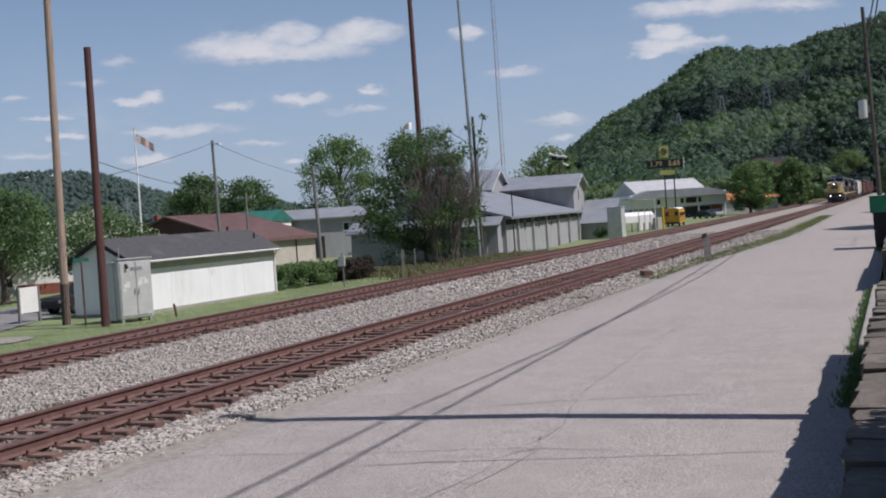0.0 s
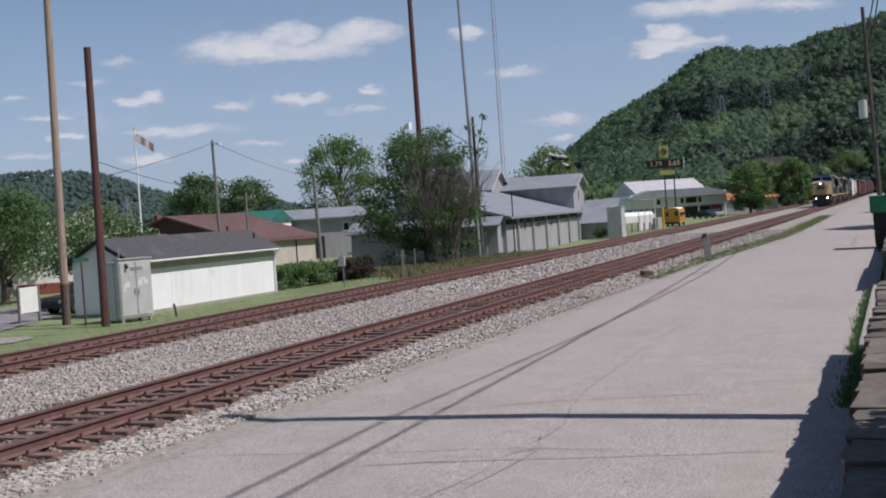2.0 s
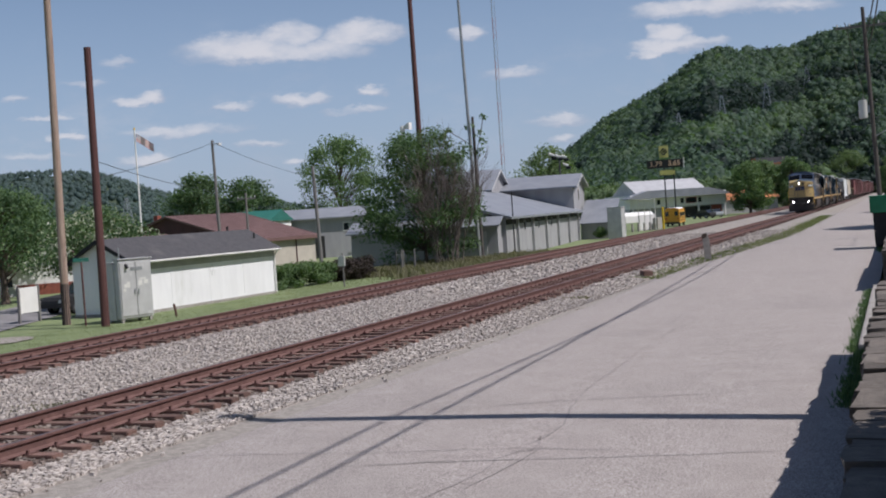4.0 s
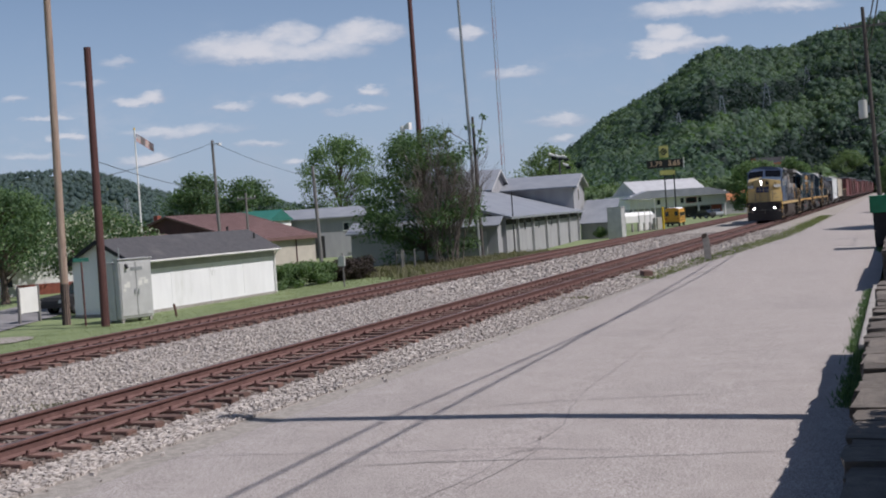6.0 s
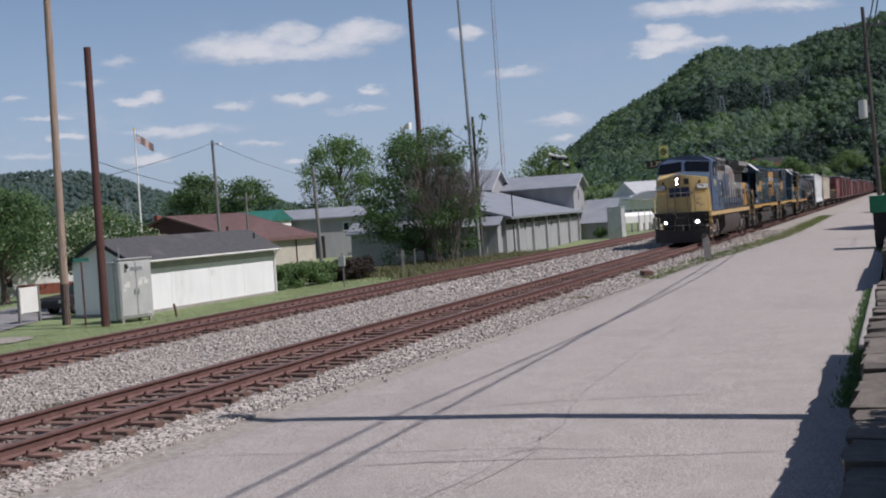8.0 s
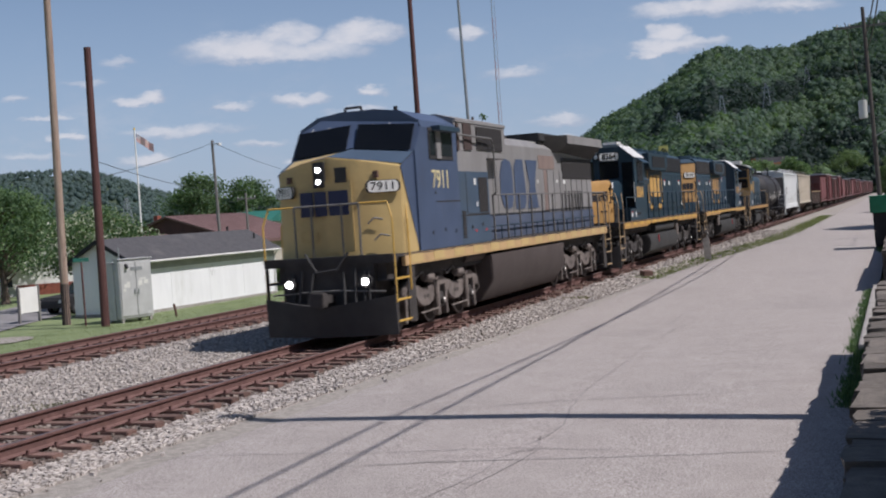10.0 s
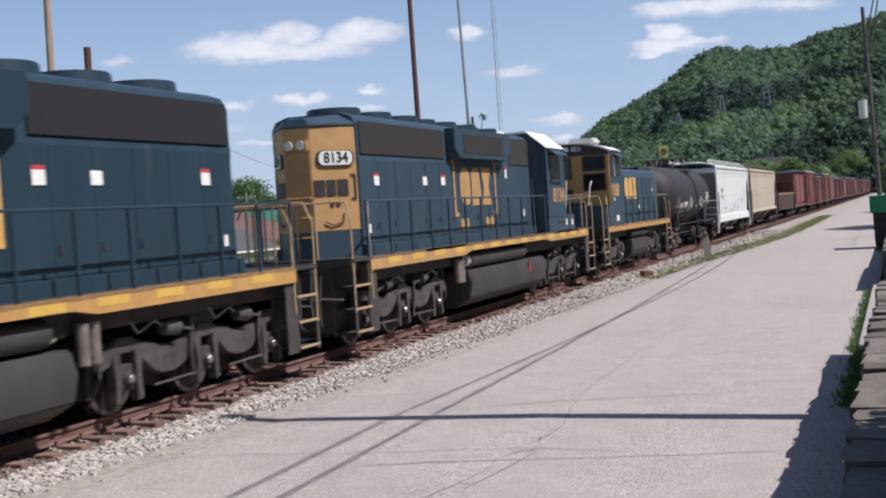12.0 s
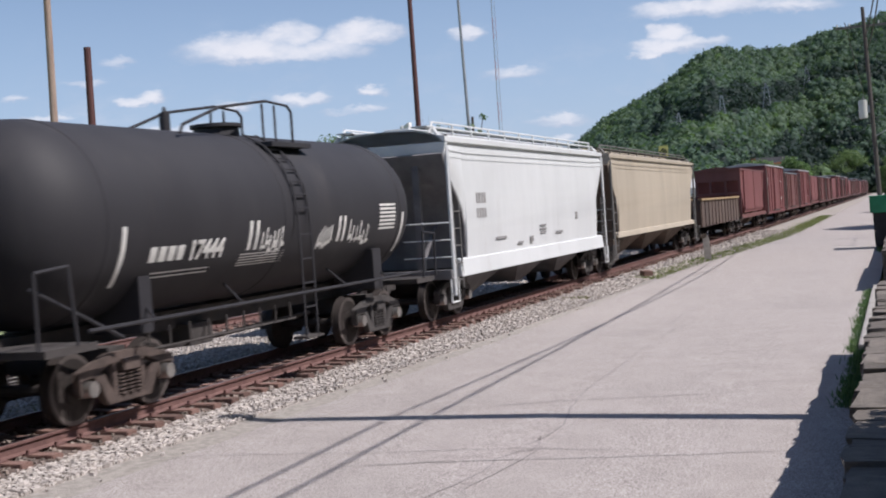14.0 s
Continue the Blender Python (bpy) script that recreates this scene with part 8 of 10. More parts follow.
        for i in range(9):
            part("vent_slot", Form().box(s * 1.48, s * 1.492, 5.12, 5.42, 1.9 + i * 0.075, 1.935 + i * 0.075), T["sootdark"], t)
        part("door_edge", Form().box(s * 1.48, s * 1.486, 5.55, 5.57, 2.45, 3.5).box(s * 1.48, s * 1.486, 5.57, 7.2, 2.46, 2.475), T["sootdark"], t)
        for y, z in ((3.1, 2.1), (3.9, 2.15), (4.6, 2.1), (5.8, 2.15), (6.6, 2.2), (3.4, 3.0)):
            part("latch", Form().box(s * 1.5, s * 1.508, y - 0.03, y + 0.03, z - 0.04, z + 0.04), T["sootdark"], t)
        part("vent_slots", Form().box(s * 1.48, s * 1.49, 5.2, 5.35, 1.95, 2.55), T["sootdark"], t)
        part("body_seam", Form().box(s * 1.5, s * 1.506, 3.4, 5.0, 2.78, 2.81), T["sootdark"], t)
        part("cab_grab", Form().tube([(s * 1.53, 5.0, 4.22), (s * 1.56, 5.3, 4.22), (s * 1.6, 7.35, 4.2), (s * 1.6, 7.48, 4.1), (s * 1.6, 7.5, 3.0), (s * 1.5, 7.7, 2.92)], 0.024), T["handrail"], t)
    roof = [(-1.5, 4.28), (1.5, 4.28), (1.46, 4.42), (1.0, 4.66), (0.4, 4.74), (-0.4, 4.74), (-1.0, 4.66), (-1.46, 4.42)]
    part("cab_roof", Form().prism(roof, 2.75, 5.05), T["blue"], t, "blue cab roof", 0.01)
    part("cabinet_roof", Form().prism([(-1.48, 4.48), (1.48, 4.48), (1.48, 4.56), (1.0, 4.7), (-1.0, 4.7), (-1.48, 4.56)], 5.05, 9.0), T["grey"], t, bevel=0.01)
    ws = Form()
    ws.add([(-1.5, 2.3, 3.83), (1.5, 2.3, 3.83), (1.46, 2.78, 4.42), (1.0, 2.8, 4.66), (-1.0, 2.8, 4.66), (-1.46, 2.78, 4.42), (0, 2.28, 3.99)], [(0, 6, 1, 2, 3, 4, 5)])
    part("windshield_panel", ws, T["blue"], t, "sloping blue windshield frame")
    for x0, x1 in ((-1.4, -0.12), (0.08, 1.41)):
        g = Form()
        zz = lambda x, k: 3.98 + 0.46 * k 
        pts = []
        for x, k in ((x0, -0.26), (x1, -0.26), (x1, 0.98), (x0, 0.98)):
            pts.append((x, 2.3 + 0.43 * (0.14 + 0.66 * k) - 0.055, 3.86 + 0.57 * (0.2 + 0.68 * k) + (0.08 if abs(x) < 0.3 else 0)))
        g.add(pts + [(x, y + 0.03, z) for x, y, z in pts], [(0, 1, 2, 3), (7, 6, 5, 4), (0, 4, 5, 1), (1, 5, 6, 2), (2, 6, 7, 3), (3, 7, 4, 0)])
        part("windshield", g, T["pane"], t, "dark windshield pane")
        for dx in (0.35, 0.75):
            part("wiper", Form().tube([(x0 + dx, 2.62, 4.42), (x0 + dx - 0.1, 2.5, 4.2)], 0.012), T["acwhite"], t)
    part("horn", Form().tube([(-0.5, 3.2, 4.74), (-0.5, 3.2, 4.86), (-0.1, 3.2, 4.86), (-0.1, 3.2, 4.74)], 0.03), T["sootdark"], t)
    part("antenna", Form().cyl((0.5, 3.8, 4.7), (0.5, 3.8, 4.86), 0.05), T["sootdark"], t)
    part("roof_vent", Form().box(-0.3, 0.3, 4.2, 4.6, 4.7, 4.8), T["sootdark"], t, bevel=0.02)
    # engine hood
    hood = [(-1.1, dk), (1.1, dk), (1.1, 4.18), (0.95, 4.36), (-0.95, 4.36), (-1.1, 4.18)]
    part("hood", Form().prism(hood, 7.26, 20.0), T["grey"], t, "dirty grey engine hood", 0.01)
    for s in SIDES:
        part("hood_stripe", Form().box(s * 1.1, s * 1.106, 7.31, 19.99, dk + 0.02, 2.38), T["bandblue"], t, "dusty blue band along the hood")
        part("rust_panel", Form().box(s * 1.1, s * 1.108, 13.85, 14.2, 2.4, 3.64), T["rustpale"], t, "faded rust-brown hood door")
        part("rust_panel", Form().box(s * 1.1, s * 1.112, 13.3, 15.1, 3.66, 4.0), T["rustpale"], t)
        for i in range(8):
            y = 14.2 + i * 0.72
            part("hood_door", Form().box(s * 1.1, s * 1.118, y + 0.03, y + 0.66, 2.36, 3.62), T["grey"], t, bevel=0.004)
        for y in (16.1, 16.55, 17.0, 17.4, 17.8, 18.2):
            part("hood_opening", Form().box(s * 1.118, s * 1.124, y, y + 0.26, 2.36, 3.0), T["sootdark"], t)
        part("radiator_grille", Form().box(s * 1.1, s * 1.13, 16.0, 19.9, 3.4, 3.98), T["grille"], t, "dark radiator intake grille")
        wing = Form()
        wing.add([(s * 1.0, 14.9, 4.05), (s * 1.5, 15.6, 4.3), (s * 1.5, 20.2, 4.38), (s * 1.1, 20.2, 4.0), (s * 1.0, 13.9, 4.5), (s * 1.5, 15.4, 4.56), (s * 1.5, 20.2, 4.56), (s * 0.6, 20.2, 4.62), (s * 0.6, 13.4, 4.5)],
                 [(0, 1, 2, 3), (4, 5, 1, 0), (5, 6, 2, 1), (6, 7, 3, 2), (8, 7, 6, 5, 4)])
        part("radiator_wing", wing, T["sootdark"], t, "overhanging dark radiator wing")
        part("wing_edge", Form().box(s * 1.46, s * 1.505, 15.45, 20.2, 4.33, 4.57), T["grey"], t)
        handrail(t, s * 1.47, 7.6, 20.3, dk, 2.92, 12, T["handrail"])
    part("radiator_top", Form().box(-1.1, 1.1, 13.6, 20.2, 4.36, 4.6), T["sootdark"], t, bevel=0.03)
    part("exhaust", Form().box(-0.5, 0.5, 11.0, 12.2, 4.36, 4.52), T["sootdark"], t, bevel=0.03)
    part("dynamic_brake_hatch", Form().box(-0.8, 0.8, 9.5, 10.7, 4.36, 4.52), T["grey"], t, bevel=0.03)
    emblem(t, 1.112, 9.42, 13.1, 2.52, 3.86, T["blue"])
    number(t, "7911", 1.5, 3.78, 3.28, 0.44, T["cream_num"], 1.0)
    stickers(t, ((6.2, 3.25, 0.12, 0.16, "sticker"), (6.3, 2.7, 0.08, 0.12, "sticker"), (6.1, 2.05, 0.1, 0.06, "stickred"), (6.9, 2.05, 0.1, 0.06, "stickred")), 1.482)
    stickers(t, ((13.1, 3.3, 0.12, 0.1, "sticker"), (15.3, 3.32, 0.14, 0.1, "sticker"), (16.2, 3.3, 0.3, 0.12, "sticker")), 1.12)
    # below the deck
    ft = [(-1.12, 0.22), (1.12, 0.22), (1.5, 0.74), (1.5, 1.4), (-1.5, 1.4), (-1.5, 0.74)]
    part("fuel_tank", Form().prism(ft, 7.1, 14.2), T["fueltank"], t, "dusty grey-brown fuel tank", 0.03)
    part("air_reservoir", Form().cyl((1.2, 5.6, 1.45), (1.2, 7.0, 1.45), 0.17, n=14), T["fueltank"], t)
    loco_truck(t, 4.3, (-2.0, 0, 2.0), T["truck"])
    loco_truck(t, 17.3, (-2.0, 0, 2.0), T["truck"])
    loco_end(t, 0.75, -1, dk, T["goldlight"], plow=True, front=T["handrail"])
    loco_end(t, 20.75, 1, dk, T["railtan"])
    for x in (-0.88, 0.88):
        d = part("ditch_light", Form().cyl((x, 0.62, 1.22), (x, 0.8, 1.22), 0.15, 0.13, 14), T["sootdark"], t)
        part("ditch_lens", Form().cyl((x, 0.6, 1.22), (x, 0.62, 1.22), 0.07, n=14), M["lamp"], d, "lit ditch light")
    raise_top(t, 3.5, 4.5, 0.2)
    return t


def hood_locomotive(road, label, lead_long):
    """Six-axle road switcher with a short hood, cab and long hood."""
    t = thing("locomotive", label, "locomotive")
    dk = 1.76
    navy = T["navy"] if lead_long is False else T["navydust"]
    grille = T["grilledark"] if lead_long is False else T["grille"]
    end_gold = T["golddust"] if lead_long else T["gold"]
    num_gold = T["golddust"] if lead_long else T["gold_num"]
    part("underframe", Form().box(-1.2, 1.2, 0.9, 20.1, 1.25, 1.7), T["frame"], t)
    part("walkway", Form().box(-1.53, 1.53, 0.8, 20.2, 1.7, dk), T["sootdark"], t)
    for s in SIDES:
        sill = [(1.55, 1.5), (6.2, 1.5), (6.7, 1.58), (13.4, 1.58), (13.9, 1.5), (19.4, 1.5), (19.4, dk), (1.55, dk)]
        part("side_sill", Form().prism(sill, s * 1.45, s * 1.53, "x"), end_gold, t, "yellow frame stripe")
        for i in range(13):
            y = 1.9 + i * 1.33
            part("reflective_stripe", Form().box(s * 1.53, s * 1.534, y, y + 0.7, 1.59, 1.71), T["goldlight"], t)
    # short hood
    nose = [(-0.98, dk), (0.98, dk), (0.98, 3.22), (0.86, 3.4), (-0.86, 3.4), (-0.98, 3.22)]
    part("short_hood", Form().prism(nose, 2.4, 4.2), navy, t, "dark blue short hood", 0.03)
    # deeply chamfered yellow front
    part("nose_cap", Form().loft([[(x * 0.31, 1.5, z - 0.04 * (z > 2)) for x, z in nose], [(x * 1.01, 2.4, z + 0.01 * (z > 2)) for x, z in nose]]), end_gold, t, "yellow chamfered nose front", 0.03)
    part("nose_door", Form().box(-0.24, 0.24, 1.478, 1.5, dk + 0.1, 3.05), end_gold, t, bevel=0.01)
    for s in SIDES:
        facet = pose(s * 0.645, 1.95, 0, 0, 0, 53.0 * s)
        for u0, u1 in ((-0.5, -0.28), (-0.24, -0.02), (0.02, 0.27)):
            part("mark", Form().box(s * u0, s * u1, -0.016, 0.0, 2.62, 2.98), T["markdark"], t, at=facet)
        part("mark", Form().box(s * 0.4, s * 0.44, -0.016, 0, 2.52, 3.1).box(s * 0.33, s * 0.4, -0.016, 0, 2.52, 2.56).box(s * 0.33, s * 0.4, -0.016, 0, 3.06, 3.1), T["markdark"], t, at=facet)
        part("nose_latch", Form().box(s * 0.42, s * 0.5, -0.05, 0.0, 2.2, 2.32), end_gold, t, bevel=0.01, at=facet)
        part("nose_step", Form().box(s * -0.1, s * 0.2, -0.03, 0.0, 2.2, 2.24), T["sootdark"], t, at=facet)
    part("nose_lamp", Form().cyl((0.0, 1.44, 2.1), (0.0, 1.5, 2.1), 0.07), T["goldlight"], t)
    part("nose_grab", Form().tube([(0.95, 2.3, 2.75), (1.05, 2.4, 2.75), (1.05, 3.6, 2.75)], 0.02), navy, t)
    for s in SIDES:
        part("sub_base", Form().box(s * 1.0, s * 1.48, 3.1, 6.15, dk, 2.25), navy, t, bevel=0.01)
        part("step_recess", Form().box(s * 0.985, s * 0.995, 2.45, 2.95, dk, 2.5), T["sootdark"], t)
    # cab
    cabw = [(-1.5, 2.2), (1.5, 2.2), (1.5, 4.15), (0.95, 4.58), (-0.95, 4.58), (-1.5, 4.15)]
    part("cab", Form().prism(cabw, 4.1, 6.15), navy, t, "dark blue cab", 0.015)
    for s in SIDES:
        part("cab_roof_panel", Form().add([(s * 1.5, 4.05, 4.17), (s * 1.5, 6.2, 4.17), (s * 0.93, 6.2, 4.61), (s * 0.93, 4.05, 4.61), (s * 1.55, 4.05, 4.15), (s * 1.55, 6.2, 4.15), (s * 0.93, 6.2, 4.64), (s * 0.93, 4.05, 4.64)],
                                           [(0, 1, 2, 3), (4, 5, 6, 7), (0, 4, 5, 1), (3, 7, 6, 2), (0, 4, 7, 3), (1, 5, 6, 2)]), T["acwhite"], t, "white sloping cab roof panel")
        part("side_window", Form().box(s * 1.5, s * 1.515, 4.65, 5.75, 3.32, 4.02), T["pane"], t, "dark open cab window", 0.01)
        part("awning", Form().add([(s * 1.5, 4.6, 4.14), (s * 1.5, 5.95, 4.14), (s * 1.78, 5.95, 3.98), (s * 1.78, 4.6, 3.98), (s * 1.5, 4.6, 4.1), (s * 1.5, 5.95, 4.1), (s * 1.78, 5.95, 3.95), (s * 1.78, 4.6, 3.95)],
                                   [(0, 1, 2, 3), (7, 6, 5, 4), (3, 2, 6, 7), (0, 3, 7, 4), (1, 5, 6, 2)]), navy, t, "window awning")
        part("window_sill", Form().box(s * 1.5, s * 1.57, 4.6, 5.8, 3.27, 3.32), navy, t)
        part("cab_door", Form().box(s * 1.02, s * 1.45, 4.075, 4.1, 2.3, 4.0), T["pane"], t, "dark cab front door")
        part("door_rail", Form().tube([(s * 1.48, 4.06, 2.5), (s * 1.5, 3.95, 3.3)], 0.02), T["acwhite"], t)
        part("front_window", Form().box(s * 0.12, s * 0.9, 4.07, 4.1, 3.48, 4.06), T["pane"], t, "dark windshield pane", 0.01)
        part("board_housing", Form().box(-0.38, 0.38, 0.02, 0.2, -0.17, 0.17), navy, t, bevel=0.02, at=pose(s * 0.55, 3.98, 4.22, 0, 0, 20 * s))
        number_board(t, road, s * 0.55, 3.98, 4.22, 0.76, 0.3, 20 * s)
        part("cab_slot", Form().box(s * 1.48, s * 1.486, 4.3, 5.1, 1.98, 2.08), T["sootdark"], t)
        part("ladder", Form().tube([(s * 1.1, 6.4, 1.8), (s * 1.1, 6.4, 3.4)], 0.02), navy, t)
    hl = part("headlight_box", Form().box(-0.12, 0.12, 4.04, 4.1, 4.15, 4.5), T["sootdark"], t)
    for z in (4.24, 4.41):
        part("headlight", Form().cyl((0, 4.02, z), (0, 4.045, z), 0.075), T["board"], hl, "unlit headlight lens")
    part("air_conditioner", Form().box(0.1, 0.86, 4.5, 5.5, 4.58, 4.8), T["acwhite"], t, "white rooftop air conditioner", 0.09)
    part("air_conditioner", Form().box(-0.75, 0.0, 4.5, 5.5, 4.58, 4.7), T["acwhite"], t, "white rooftop unit", 0.05)
    part("horn", Form().tube([(0.9, 5.5, 4.62), (0.9, 5.9, 4.7)], 0.04), T["sootdark"], t)
    # long hood
    hood = [(-0.96, dk), (0.96, dk), (0.96, 4.3), (0.86, 4.46), (0.6, 4.55), (-0.6, 4.55), (-0.86, 4.46), (-0.96, 4.3)]
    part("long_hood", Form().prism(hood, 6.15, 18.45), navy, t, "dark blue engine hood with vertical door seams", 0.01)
    ring = lambda k, y, z0, z1: [(-0.966 * k, y, z0), (0.966 * k, y, z0), (0.966 * k, y, z1), (-0.966 * k, y, z1)]
    part("hood_end", Form().loft([ring(1.0, 18.4, 2.3, 4.27), ring(0.3, 19.25, 2.3, 4.27)]), end_gold, t, "yellow tapered hood end", 0.015)
    part("hood_end_base", Form().loft([ring(0.99, 18.4, dk, 2.3), ring(0.29, 19.24, dk, 2.3)]), navy, t)
    part("hood_end_cap", Form().loft([[(-0.99, 18.38, 4.27), (0.99, 18.38, 4.27), (0.99, 18.38, 4.32), (0.6, 18.4, 4.52), (-0.6, 18.4, 4.52), (-0.99, 18.38, 4.32)], [(-0.32, 19.28, 4.27), (0.32, 19.28, 4.27), (0.32, 19.28, 4.32), (0.2, 19.24, 4.42), (-0.2, 19.24, 4.42), (-0.32, 19.28, 4.32)]]), navy, t, "dark roof over the hood end", 0.015)
    for s in SIDES:
        part("filter_panel", Form().box(s * 0.96, s * 0.985, 6.25, 8.1, 3.72, 4.36), T["sootdark"], t, "dark intake panel", 0.008)
        if not lead_long:
            part("blower_bulge", Form().add([(s * 0.96, 6.6, 3.68), (s * 1.35, 6.7, 3.4), (s * 1.35, 7.9, 3.4), (s * 0.96, 8.0, 3.68), (s * 0.96, 6.6, 3.16), (s * 1.3, 6.7, 3.22), (s * 1.3, 7.9, 3.22), (s * 0.96, 8.0, 3.16)],
                                            [(0, 1, 2, 3), (1, 5, 6, 2), (0, 4, 5, 1), (3, 2, 6, 7), (4, 7, 6, 5)]), navy, t, "sloping blower housing")
        br = part("dynamic_brake_housing", Form().prism([(8.75, 3.98), (9.15, 3.78), (12.9, 3.78), (13.25, 3.98), (13.25, 4.42), (8.75, 4.42)], s * 0.96, s * 1.22, "x"), navy, t, "flared brake housing", 0.02)
        part("brake_grille", Form().box(s * 1.22, s * 1.235, 9.5, 12.6, 3.9, 4.3), grille, br, "dark grille")
        part("radiator_grille", Form().box(s * 0.96, s * 0.99, 13.45, 18.35, 3.78, 4.36), grille, t, "dark radiator grilles", 0.008)
        for i in range(11):
            y = 8.3 + i * 0.92
            part("hood_door", Form().box(s * 0.96, s * 0.969, y + 0.015, y + 0.905, 2.0, 3.68), navy, t, bevel=0.003)
            part("door_latch", Form().box(s * 0.975, s * 0.99, y + 0.1, y + 0.16, 2.3, 2.42), T["sootdark"], t)
        handrail(t, s * 1.5, 6.6, 19.4, dk, 2.86, 12, navy)
        part("foot_strip", Form().box(s * 0.96, s * 1.1, 6.2, 18.45, dk, dk + 0.22), navy, t)
        part("battery_rail", Form().tube([(s * 1.48, 4.0, 2.7), (s * 1.48, 2.4, 2.7), (s * 1.48, 2.4, dk)], 0.02), navy, t)
    for y, r in ((7.4, 0.42), (9.6, 0.55), (11.2, 0.55), (12.6, 0.5), (14.1, 0.6), (15.7, 0.6), (17.4, 0.6)):
        fan(t, y, 4.52, r)
    part("exhaust_pipe", Form().box(-0.2, 0.2, 8.3, 8.8, 4.5, 4.72), T["sootdark"], t, bevel=0.02)
    for s in SIDES:
        number_board(t, road, s * 0.645, 18.84, 3.72, 0.74, 0.28, 128.4 * s)
    part("rear_headlight", Form().box(-0.26, 0.26, 19.1, 19.33, 3.86, 4.06), end_gold, t, bevel=0.02)
    for x in (-0.13, 0.13):
        part("headlight", Form().cyl((x, 19.33, 3.96), (x, 19.36, 3.96), 0.085), T["board"], t)
    for s in SIDES:
        facet = pose(s * 0.63, 18.83, 0, 0, 0, 128.4 * s)
        for u0, u1 in ((-0.26, -0.02), (0.02, 0.22), (0.26, 0.5)):
            part("mark", Form().box(s * u0, s * u1, -0.016, 0.0, 3.02, 3.34), T["markdark"], t, at=facet)
        part("mark", Form().box(s * -0.44, s * -0.4, -0.016, 0, 2.92, 3.44).box(s * -0.4, s * -0.33, -0.016, 0, 2.92, 2.96).box(s * -0.4, s * -0.33, -0.016, 0, 3.4, 3.44), T["markdark"], t, at=facet)
        for u in (-0.02, 0.12):
            part("mark", Form().cyl((s * u, -0.016, 2.84), (s * u, 0, 2.84), 0.05, n=10), T["markdark"], t, at=facet)
        part("chain", Form().tube([(s * 0.3, -0.03, 2.5), (s * 0.15, -0.03, 2.42), (s * -0.1, -0.03, 2.48), (s * -0.12, -0.03, 2.66)], 0.015, 5), T["sootdark"], t, at=facet)
    for s in SIDES:
        for i in range(3):
            part("end_grab", Form().tube([(s * 0.04, 19.25, 2.2 + i * 0.4), (s * 0.04, 19.32, 2.2 + i * 0.4), (s * 0.26, 19.32, 2.2 + i * 0.4), (s * 0.26, 19.25, 2.2 + i * 0.4)], 0.016), end_gold, t)
    emblem(t, 0.978, 9.95, 12.4, 2.68, 3.62, num_gold, (9.5, 12.88, 2.42, 3.88, 2.22))
    number(t, road, 1.5, 4.92 if lead_long else 5.06, 2.84 if lead_long else 2.87, 0.44, num_gold, 1.3)
    stickers(t, ((8.55, 3.5, 0.16, 0.2, "sticker"), (13.6, 3.3, 0.26, 0.2, "sticker"), (14.8, 3.3, 0.26, 0.2, "sticker"), (17.6, 3.3, 0.26, 0.2, "sticker"), (18.1, 2.3, 0.12, 0.18, "sticker"), (7.0, 2.4, 0.12, 0.2, "sticker")), 0.98)
    stickers(t, ((8.55, 3.64, 0.16, 0.08, "stickred"), (13.6, 3.42, 0.26, 0.06, "stickred"), (17.6, 3.42, 0.26, 0.06, "stickred")), 0.98)
    stickers(t, ((3.4, 2.0, 0.2, 0.16, "sticker"), (3.4, 2.11, 0.2, 0.06, "stickred"), (4.1, 2.02, 0.16, 0.2, "sticker")), 1.482)
    stickers(t, ((2.35, 3.2, 0.22, 0.24, "sticker"),), 0.984)
    # below the deck
    ft = [(-1.0, 0.2), (1.0, 0.2), (1.42, 0.42), (1.5, 0.8), (1.4, 1.1), (-1.4, 1.1), (-1.5, 0.8), (-1.42, 0.42)]
    part("fuel_tank", Form().prism(ft, 6.75, 13.45), T["fuelblack"], t, "dusty black fuel tank", 0.03)
    for s in SIDES:
        part("air_reservoir", Form().cyl((s * 1.22, 8.4, 1.34), (s * 1.22, 13.1, 1.34), 0.2, n=16), T["fuelblack"], t, "long black air reservoir")
        part("reservoir_cap", Form().cyl((s * 1.22, 13.1, 1.34), (s * 1.22, 13.18, 1.34), 0.17, 0.1, 14), T["acwhite"], t)
        for y in (13.75, 13.98):
            part("air_filter", Form().cyl((s * 1.35, y, 0.85), (s * 1.35, y, 1.4), 0.09, n=10), T["truck"], t)
        part("fuel_gauge", Form().box(s * 1.48, s * 1.52, 8.5, 8.58, 0.75, 1.05), T["stickred"], t)
    loco_truck(t, 4.0, (-2.05, 0, 2.05), T["truckdark"])
    loco_truck(t, 17.0, (-2.05, 0, 2.05), T["truckdark"])
    loco_end(t, 0.75, -1, dk, T["railtan"], plow=True)
    loco_end(t, 20.2, 1, dk, T["railtan"])
    raise_top(t, 3.4, 4.4, 0.17)
    return t


